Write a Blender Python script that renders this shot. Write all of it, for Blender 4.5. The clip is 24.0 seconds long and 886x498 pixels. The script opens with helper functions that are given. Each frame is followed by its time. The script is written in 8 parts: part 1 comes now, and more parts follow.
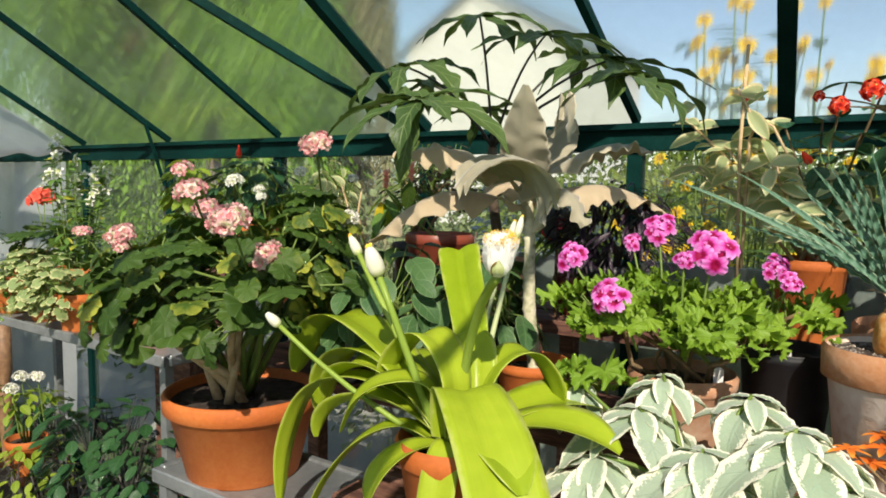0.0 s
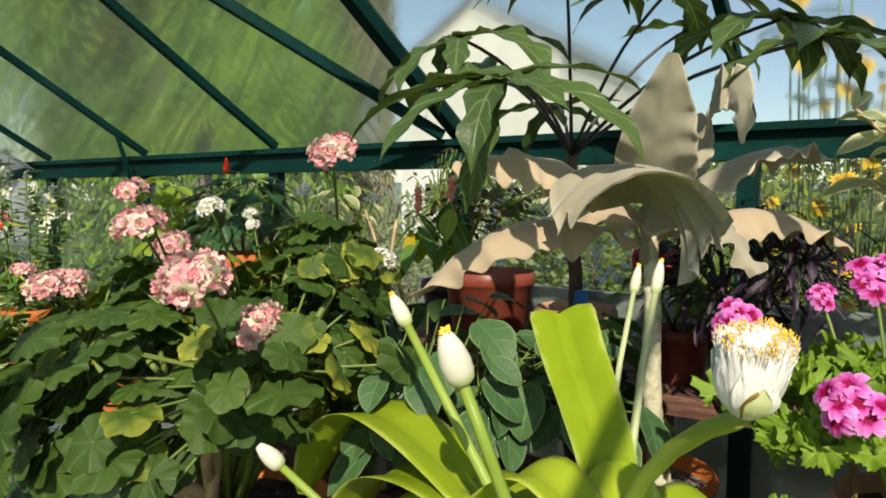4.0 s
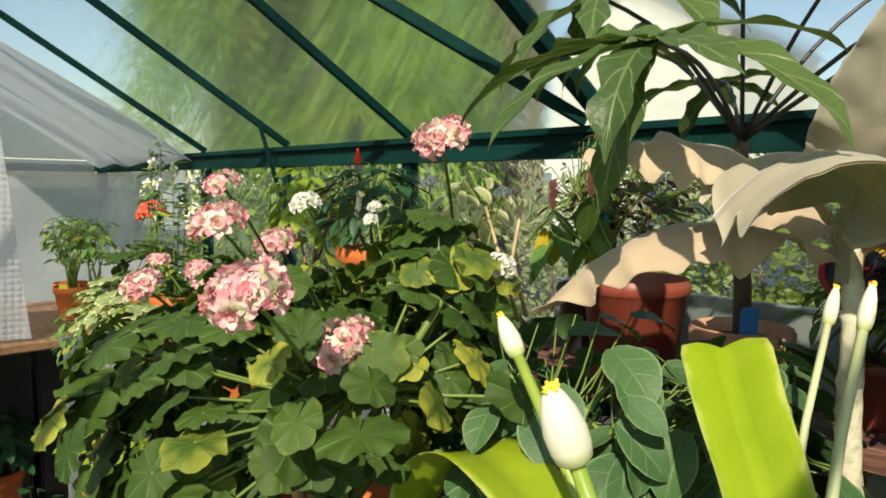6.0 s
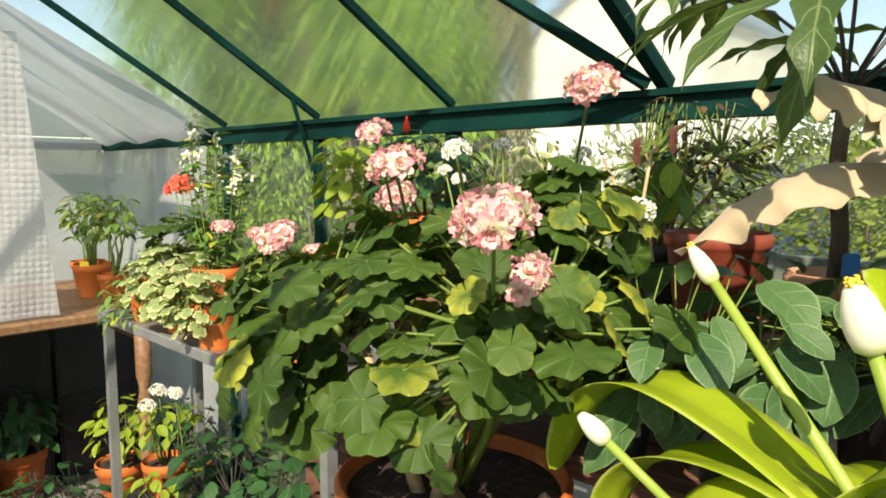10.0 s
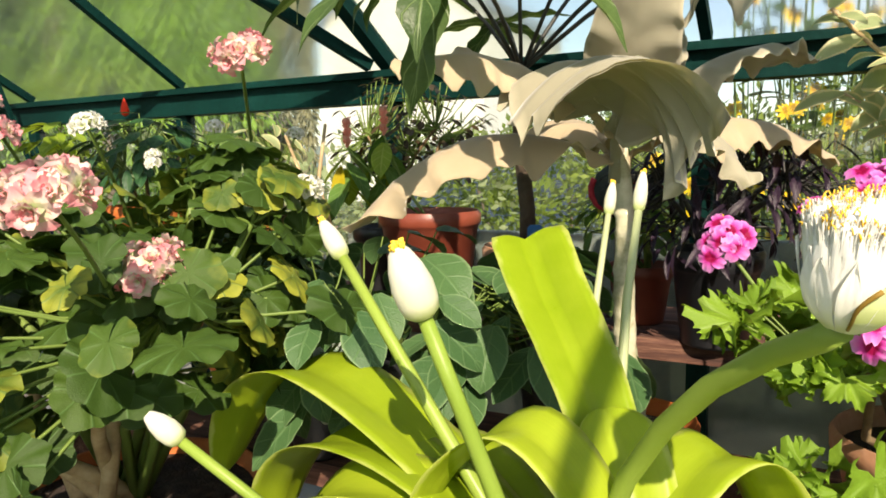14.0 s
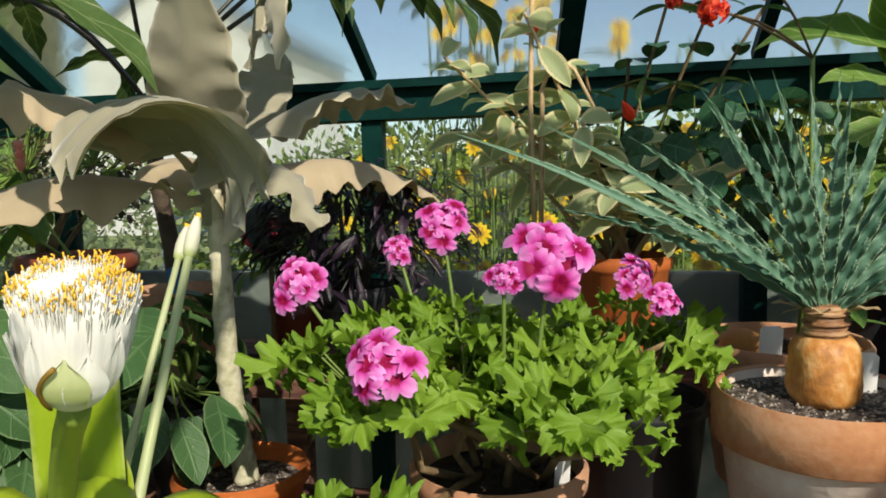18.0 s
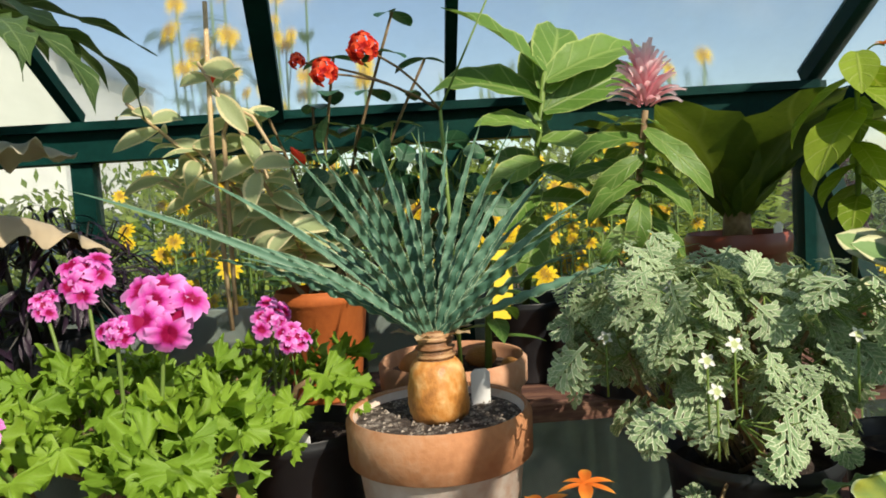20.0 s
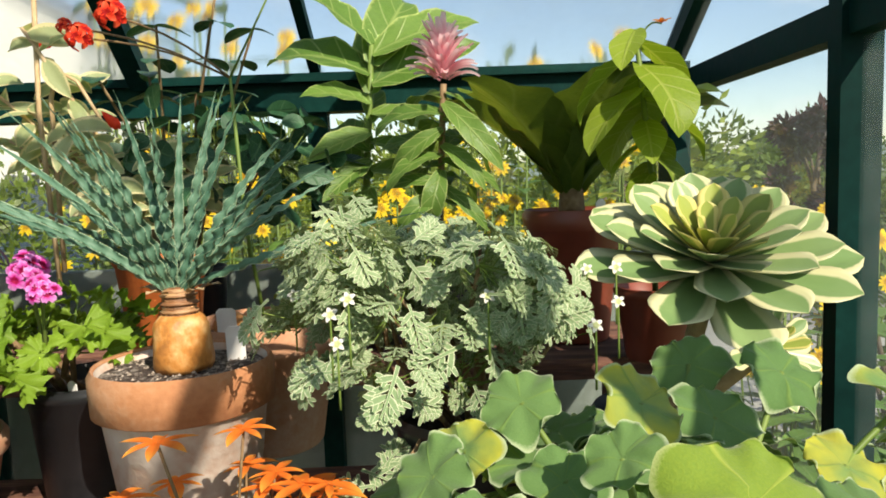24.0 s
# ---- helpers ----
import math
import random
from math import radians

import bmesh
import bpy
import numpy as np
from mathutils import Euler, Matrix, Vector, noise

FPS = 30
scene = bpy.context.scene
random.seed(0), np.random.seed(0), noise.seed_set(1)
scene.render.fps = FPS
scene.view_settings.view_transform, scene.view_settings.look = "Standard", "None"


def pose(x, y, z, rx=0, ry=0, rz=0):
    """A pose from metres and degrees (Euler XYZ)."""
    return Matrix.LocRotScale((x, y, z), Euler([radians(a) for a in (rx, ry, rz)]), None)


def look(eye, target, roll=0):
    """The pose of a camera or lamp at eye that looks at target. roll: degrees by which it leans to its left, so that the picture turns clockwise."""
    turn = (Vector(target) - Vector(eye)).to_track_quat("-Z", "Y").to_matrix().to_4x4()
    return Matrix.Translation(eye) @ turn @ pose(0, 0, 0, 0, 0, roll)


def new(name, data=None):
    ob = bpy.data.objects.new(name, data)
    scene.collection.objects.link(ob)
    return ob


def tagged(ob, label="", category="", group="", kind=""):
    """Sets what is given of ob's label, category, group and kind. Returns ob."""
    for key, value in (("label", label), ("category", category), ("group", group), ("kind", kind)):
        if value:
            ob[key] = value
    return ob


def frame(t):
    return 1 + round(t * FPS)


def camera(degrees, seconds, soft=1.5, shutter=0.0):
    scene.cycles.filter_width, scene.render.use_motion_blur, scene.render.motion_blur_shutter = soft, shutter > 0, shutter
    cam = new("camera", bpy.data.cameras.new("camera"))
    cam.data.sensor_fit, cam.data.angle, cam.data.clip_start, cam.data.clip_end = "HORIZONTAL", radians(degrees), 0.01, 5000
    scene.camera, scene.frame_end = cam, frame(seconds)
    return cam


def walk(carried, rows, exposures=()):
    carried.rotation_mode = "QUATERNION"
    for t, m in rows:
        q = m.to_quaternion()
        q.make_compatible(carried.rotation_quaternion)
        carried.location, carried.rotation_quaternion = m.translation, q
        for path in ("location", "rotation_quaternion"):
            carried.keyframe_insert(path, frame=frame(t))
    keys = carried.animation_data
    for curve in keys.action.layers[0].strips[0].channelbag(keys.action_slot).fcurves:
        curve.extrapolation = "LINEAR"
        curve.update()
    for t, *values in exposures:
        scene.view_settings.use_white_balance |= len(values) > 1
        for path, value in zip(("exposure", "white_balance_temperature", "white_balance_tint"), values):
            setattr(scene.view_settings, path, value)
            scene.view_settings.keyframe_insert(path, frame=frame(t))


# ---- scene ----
cam = camera(64.8, 24.0, soft=1.75)
# seconds, eye, pitch, lean, heading
ROWS = [
    (0, 0.027, 0.037, 1.419, -5.27, -0.73, 34.78),
    (0.5, 0.026, 0.036, 1.418, -5.20, -1.32, 35.44),
    (1, 0.043, 0.052, 1.424, -2.62, -1.96, 35.92),
    (1.5, 0.045, 0.067, 1.426, -1.92, -3.04, 37.27),
    (3.5, -0.223, 0.285, 1.438, -4.07, -1.12, 33.69),
    (4, -0.297, 0.324, 1.432, -4.09, -0.23, 34.39),
    (4.5, -0.337, 0.363, 1.429, -4.60, 0.94, 34.64),
    (5, -0.358, 0.405, 1.433, -4.58, 0.50, 38.90),
    (5.5, -0.359, 0.444, 1.438, -4.67, -0.15, 43.97),
    (6, -0.362, 0.456, 1.438, -4.97, -0.53, 46.64),
    (6.5, -0.369, 0.455, 1.438, -5.37, -0.59, 48.30),
    (7, -0.387, 0.439, 1.433, -5.41, -0.96, 49.49),
    (7.5, -0.406, 0.416, 1.425, -5.70, -0.51, 49.37),
    (8, -0.422, 0.384, 1.418, -5.81, 0.02, 48.25),
    (8.5, -0.445, 0.350, 1.410, -6.40, 0.13, 47.41),
    (9, -0.455, 0.324, 1.404, -6.43, 0.07, 45.83),
    (9.5, -0.463, 0.307, 1.401, -6.43, -0.08, 44.97),
    (10, -0.470, 0.303, 1.398, -6.33, -0.04, 44.66),
    (10.5, -0.482, 0.299, 1.396, -6.60, 0.39, 45.56),
    (12.5, -0.483, 0.318, 1.398, -6.46, 1.79, 43.06),
    (13, -0.451, 0.351, 1.395, -6.50, 1.29, 37.21),
    (13.5, -0.416, 0.385, 1.384, -6.91, 1.00, 32.31),
    (14, -0.381, 0.425, 1.381, -7.18, 0.99, 28.33),
    (14.5, -0.332, 0.483, 1.369, -7.52, 1.14, 24.44),
    (15, -0.309, 0.531, 1.352, -7.26, 1.12, 23.07),
    (15.5, -0.298, 0.552, 1.343, -6.44, 1.47, 22.73),
    (16, -0.286, 0.566, 1.343, -6.45, 1.13, 21.79),
    (16.5, -0.276, 0.566, 1.349, -6.54, 1.49, 20.64),
    (17, -0.254, 0.554, 1.360, -6.20, 1.73, 17.84),
    (17.5, -0.229, 0.535, 1.372, -5.90, 2.34, 15.41),
    (18, -0.196, 0.514, 1.389, -5.14, 1.35, 11.56),
    (18.5, -0.165, 0.496, 1.400, -4.38, 1.74, 7.92),
    (19, -0.126, 0.486, 1.401, -4.48, 1.94, 2.23),
    (19.5, -0.070, 0.489, 1.408, -3.85, 2.99, -0.77),
    (21.5, 0.183, 0.464, 1.397, -5.45, 3.50, -3.80),
    (22, 0.225, 0.456, 1.386, -5.36, 3.03, -2.90),
    (22.5, 0.251, 0.456, 1.384, -5.43, 2.92, -1.53),
    (23, 0.257, 0.451, 1.385, -4.82, 3.05, 0.64),
    (23.5, 0.265, 0.450, 1.383, -5.13, 2.74, 0.71),
    (24, 0.276, 0.452, 1.379, -5.58, 2.02, -0.21),
]
walk(cam, [(t, pose(x, y, z, 90 + p, r, h)) for t, x, y, z, p, r, h in ROWS],
     exposures=[(0.0, 0.30, 6800, 12), (3.5, 0.18, 6800, 12), (5.0, 0.27, 7000, 12), (7.0, 0.50, 7000, 13), (10.0, 0.76, 7400, 14), (13.0, 0.76, 7400, 15), (14.0, 0.68, 7400, 14), (16.0, 0.02, 6700, 10), (18.0, 0.0, 6700, 9), (19.0, 0.08, 6700, 9), (22.0, 0.47, 7200, 12), (24.0, 0.46, 7000, 12)])

# ---- light ----
SUN_AZ, SUN_EL = radians(-56.0), radians(40.0)   # heading of the sun from +x, height
world = bpy.data.worlds.new("sky")
scene.world = world
world.use_nodes = True
wn = world.node_tree.nodes
sky = wn.new("ShaderNodeTexSky")
sky.sky_type = 'NISHITA'
sky.sun_disc = False
sky.sun_elevation = SUN_EL
sky.sun_rotation = radians(90.0) - SUN_AZ
sky.air_density, sky.dust_density = 1.0, 0.6
wn["Background"].inputs[1].default_value = 0.135
# drifting thin cloud over the blue
tc = wn.new("ShaderNodeTexCoord")
mp = wn.new("ShaderNodeMapping")
mp.inputs["Scale"].default_value = (2.2, 2.2, 5.0)
cn = wn.new("ShaderNodeTexNoise")
cn.inputs["Scale"].default_value, cn.inputs["Detail"].default_value = 1.6, 6.0
cr = wn.new("ShaderNodeValToRGB")
cr.color_ramp.elements[0].position, cr.color_ramp.elements[1].position = 0.62, 0.86
mxw = wn.new("ShaderNodeMix")
mxw.data_type = 'RGBA'
mxw.inputs[7].default_value = (6.4, 6.5, 6.7, 1)
wl = world.node_tree.links
wl.new(tc.outputs["Generated"], mp.inputs[0])
wl.new(mp.outputs[0], cn.inputs["Vector"])
wl.new(cn.outputs["Fac"], cr.inputs[0])
wl.new(cr.outputs[0], mxw.inputs[0])
wl.new(sky.outputs[0], mxw.inputs[6])
wl.new(mxw.outputs[2], wn["Background"].inputs[0])
sun = new("sun", bpy.data.lights.new("sun", 'SUN'))
sun.data.energy, sun.data.angle, sun.data.color = 5.4, radians(0.6), (1.0, 0.92, 0.79)
sd = Vector((math.cos(SUN_AZ) * math.cos(SUN_EL), math.sin(SUN_AZ) * math.cos(SUN_EL), math.sin(SUN_EL)))
sun.matrix_world = look(sd * 30, (0, 0, 1))

# ---- materials ----
def nodes_of(name):
    m = bpy.data.materials.new(name)
    m.use_nodes = True
    nt = m.node_tree
    return m, nt, nt.nodes["Principled BSDF"], nt.links


def ramp(nt, fac, stops):
    r = nt.nodes.new("ShaderNodeValToRGB")
    el = r.color_ramp.elements
    while len(el) < len(stops):
        el.new(0.5)
    for e, (p, c) in zip(el, stops):
        e.position, e.color = p, (*c, 1)
    nt.links.new(fac, r.inputs[0])
    return r.outputs[0]


def noise_of(nt, scale, detail=4.0, vec=None, rough=0.55):
    n = nt.nodes.new("ShaderNodeTexNoise")
    n.inputs["Scale"].default_value, n.inputs["Detail"].default_value, n.inputs["Roughness"].default_value = scale, detail, rough
    if vec is None:
        vec = nt.nodes.new("ShaderNodeTexCoord").outputs["Object"]
    nt.links.new(vec, n.inputs["Vector"])
    return n.outputs["Fac"]


def maths(nt, op, a, b=None, c=None):
    n = nt.nodes.new("ShaderNodeMath")
    n.operation = op
    for i, v in enumerate((a, b, c)):
        if v is None:
            continue
        if isinstance(v, (int, float)):
            n.inputs[i].default_value = v
        else:
            nt.links.new(v, n.inputs[i])
    return n.outputs[0]


def mixc(nt, fac, a, b, mode='MIX'):
    n = nt.nodes.new("ShaderNodeMix")
    n.data_type, n.blend_type = 'RGBA', mode
    for i, v in ((0, fac), (6, a), (7, b)):
        if isinstance(v, (int, float)):
            n.inputs[i].default_value = v
        elif isinstance(v, tuple):
            n.inputs[i].default_value = (*v, 1)
        else:
            nt.links.new(v, n.inputs[i])
    return n.outputs[2]


def bump(nt, height, strength, dist=0.002):
    b = nt.nodes.new("ShaderNodeBump")
    b.inputs["Strength"].default_value, b.inputs["Distance"].default_value = strength, dist
    nt.links.new(height, b.inputs["Height"])
    return b.outputs[0]


def surface(name, dark, mid, light, rough=0.7, scale=8.0, fine=60.0, metal=0.0, relief=0.3, dist=0.002, vary=0.15, stretch=None):
    """A plain surface: stains at a large scale, grain at a small one."""
    m, nt, p, L = nodes_of(name)
    vec = nt.nodes.new("ShaderNodeTexCoord").outputs["Object"]
    if stretch:
        mp = nt.nodes.new("ShaderNodeMapping")
        mp.inputs["Scale"].default_value = stretch
        L.new(vec, mp.inputs[0])
        vec = mp.outputs[0]
    big, small = noise_of(nt, scale, 5, vec), noise_of(nt, fine, 4, vec)
    col = ramp(nt, maths(nt, 'ADD', maths(nt, 'MULTIPLY', big, 0.7), maths(nt, 'MULTIPLY', small, 0.3)), [(0.3, dark), (0.5, mid), (0.7, light)])
    rnd = nt.nodes.new("ShaderNodeObjectInfo").outputs["Random"]
    col = mixc(nt, maths(nt, 'MULTIPLY', rnd, vary), col, dark)
    L.new(col, p.inputs["Base Color"])
    p.inputs["Metallic"].default_value = metal
    L.new(maths(nt, 'ADD', maths(nt, 'MULTIPLY', small, 0.25), rough - 0.12), p.inputs["Roughness"])
    L.new(bump(nt, small, relief, dist), p.inputs["Normal"])
    return m


def leafy(name, dark, light, edge=None, vein=None, veins=0, through_light=0.3, rough=0.45, edge_at=0.72, palmate=False, edge_noise=0.25, hairy=0.0, yellow=None, streak=0.0):
    """A leaf: 'luv' holds the place across (-1..1), along (0..1) and a random number."""
    m, nt, p, L = nodes_of(name)
    at = nt.nodes.new("ShaderNodeAttribute")
    at.attribute_name = "luv"
    sep = nt.nodes.new("ShaderNodeSeparateXYZ")
    L.new(at.outputs["Vector"], sep.inputs[0])
    across, along = maths(nt, 'ABSOLUTE', sep.outputs[0]), sep.outputs[1]
    rnd = nt.nodes.new("ShaderNodeObjectInfo").outputs["Random"]
    nz = noise_of(nt, 35.0, 4)
    nb = noise_of(nt, 9.0, 3)
    col = mixc(nt, maths(nt, 'MULTIPLY_ADD', nz, 0.6, maths(nt, 'MULTIPLY_ADD', rnd, 0.55, -0.1)), dark, light)
    if streak:
        cb = nt.nodes.new("ShaderNodeCombineXYZ")
        L.new(maths(nt, 'MULTIPLY', sep.outputs[0], 7.0), cb.inputs[0]), L.new(maths(nt, 'MULTIPLY', along, 0.8), cb.inputs[1]), L.new(sep.outputs[2], cb.inputs[2])
        col = mixc(nt, maths(nt, 'MULTIPLY', ramp(nt, noise_of(nt, 2.2, 5, cb.outputs[0]), [(0.35, (0, 0, 0)), (0.7, (1, 1, 1))]), streak), col, dark)
    if yellow:
        col = mixc(nt, ramp(nt, maths(nt, 'ADD', maths(nt, 'MULTIPLY', rnd, 0.80), maths(nt, 'ADD', maths(nt, 'MULTIPLY', noise_of(nt, 1.6, 2), 0.25), maths(nt, 'MULTIPLY', along, 0.12))), [(0.86, (0, 0, 0)), (1.05, (1, 1, 1))]), col, yellow)
    if veins:
        if palmate:
            w = maths(nt, 'ABSOLUTE', maths(nt, 'SINE', maths(nt, 'MULTIPLY', sep.outputs[0], veins)))
        else:
            w = maths(nt, 'ABSOLUTE', maths(nt, 'SINE', maths(nt, 'MULTIPLY', maths(nt, 'SUBTRACT', along, maths(nt, 'MULTIPLY', across, 0.22)), veins)))
        f = ramp(nt, w, [(0.0, (1, 1, 1)), (0.22, (0, 0, 0))])
        if not palmate:
            mid = ramp(nt, across, [(0.0, (1, 1, 1)), (0.10, (0, 0, 0))])
            f = mixc(nt, 1.0, f, mid, 'LIGHTEN')
        col = mixc(nt, maths(nt, 'MULTIPLY', f, 0.75), col, vein or light)
        p_bump = f
    if edge:
        e = maths(nt, 'ADD', across if not palmate else along, maths(nt, 'MULTIPLY', maths(nt, 'SUBTRACT', nz, 0.5), edge_noise * 2))
        col = mixc(nt, ramp(nt, e, [(edge_at - 0.06, (0, 0, 0)), (edge_at + 0.04, (1, 1, 1))]), col, edge)
    L.new(col, p.inputs["Base Color"])
    L.new(maths(nt, 'MULTIPLY_ADD', nz, 0.3, rough - 0.15), p.inputs["Roughness"])
    L.new(bump(nt, maths(nt, 'ADD', nz, p_bump) if veins else nz, 0.35, 0.002), p.inputs["Normal"])
    p.inputs["Specular IOR Level"].default_value = 0.3
    if hairy:
        p.inputs["Sheen Weight"].default_value = hairy
        p.inputs["Sheen Roughness"].default_value = 0.5
    tr = nt.nodes.new("ShaderNodeBsdfTranslucent")
    L.new(mixc(nt, 1.0, col, (1.0, 0.95, 0.55), 'MULTIPLY'), tr.inputs[0])
    mx = nt.nodes.new("ShaderNodeMixShader")
    mx.inputs[0].default_value = through_light
    L.new(p.outputs[0], mx.inputs[1])
    L.new(tr.outputs[0], mx.inputs[2])
    L.new(mx.outputs[0], nt.nodes["Material Output"].inputs[0])
    return m


def petal(name, base, tip, throat=None, through_light=0.35, island=0.25, throat_at=0.35, hold=0.0):
    """A petal: throat, base and tip colours along it."""
    m, nt, p, L = nodes_of(name)
    at = nt.nodes.new("ShaderNodeAttribute")
    at.attribute_name = "luv"
    sep = nt.nodes.new("ShaderNodeSeparateXYZ")
    L.new(at.outputs["Vector"], sep.inputs[0])
    nz = noise_of(nt, 120.0, 3)
    along = maths(nt, 'ADD', sep.outputs[1], maths(nt, 'MULTIPLY_ADD', nz, 0.3, -0.15))
    isl = nt.nodes.new("ShaderNodeNewGeometry").outputs["Random Per Island"]
    along = maths(nt, 'ADD', along, maths(nt, 'MULTIPLY_ADD', isl, island * 2, -island))
    stops = [(0.0, throat or base), (throat_at, throat or base), (max(hold, min(throat_at + 0.15, max(0.7, throat_at + 0.06))), base), (0.95, tip)]
    col = ramp(nt, along, stops)
    L.new(col, p.inputs["Base Color"])
    p.inputs["Roughness"].default_value = 0.55
    p.inputs["Specular IOR Level"].default_value = 0.2
    tr = nt.nodes.new("ShaderNodeBsdfTranslucent")
    L.new(col, tr.inputs[0])
    mx = nt.nodes.new("ShaderNodeMixShader")
    mx.inputs[0].default_value = through_light
    L.new(p.outputs[0], mx.inputs[1])
    L.new(tr.outputs[0], mx.inputs[2])
    L.new(mx.outputs[0], nt.nodes["Material Output"].inputs[0])
    return m


def pane(name, dirt, tint, amount, rough=0.15, scale=3.0, smear=0.0):
    """Glass of small haze: clear where clean, dull where the damp and algae sit."""
    m, nt, p, L = nodes_of(name)
    p.inputs["Base Color"].default_value = (*dirt, 1)
    p.inputs["Roughness"].default_value = 0.5
    tl = nt.nodes.new("ShaderNodeBsdfTranslucent")
    tl.inputs[0].default_value = (*dirt, 1)
    haze = nt.nodes.new("ShaderNodeMixShader")
    haze.inputs[0].default_value = 0.6
    L.new(p.outputs[0], haze.inputs[1])
    L.new(tl.outputs[0], haze.inputs[2])
    t = nt.nodes.new("ShaderNodeBsdfTransparent")
    t.inputs[0].default_value = (*tint, 1)
    if smear:
        rf = nt.nodes.new("ShaderNodeBsdfRefraction")
        rf.inputs[0].default_value = (*tint, 1)
        rf.inputs["Roughness"].default_value, rf.inputs["IOR"].default_value = 0.40, 1.012
        wet = nt.nodes.new("ShaderNodeMixShader")
        L.new(maths(nt, 'MULTIPLY_ADD', noise_of(nt, 5.0, 4), 0.5, smear - 0.25), wet.inputs[0])
        L.new(t.outputs[0], wet.inputs[1])
        L.new(rf.outputs[0], wet.inputs[2])
        t = wet
    g = nt.nodes.new("ShaderNodeBsdfGlossy")
    g.inputs["Roughness"].default_value = rough
    gl = nt.nodes.new("ShaderNodeMixShader")
    gl.inputs[0].default_value = 0.04
    L.new(t.outputs[0], gl.inputs[1])
    L.new(g.outputs[0], gl.inputs[2])
    mx = nt.nodes.new("ShaderNodeMixShader")
    nz = maths(nt, 'MULTIPLY', noise_of(nt, scale, 6), noise_of(nt, scale * 14, 4))
    f = nt.nodes.new("ShaderNodeMapRange")
    f.inputs[1].default_value, f.inputs[2].default_value, f.inputs[3].default_value, f.inputs[4].default_value = 0.12, 0.5, amount * 0.3, amount
    L.new(nz, f.inputs[0])
    L.new(f.outputs[0], mx.inputs[0])
    L.new(gl.outputs[0], mx.inputs[1])
    L.new(haze.outputs[0], mx.inputs[2])
    L.new(mx.outputs[0], nt.nodes["Material Output"].inputs[0])
    return m


# ---- building helpers ----
UP = Vector((0, 0, 1))


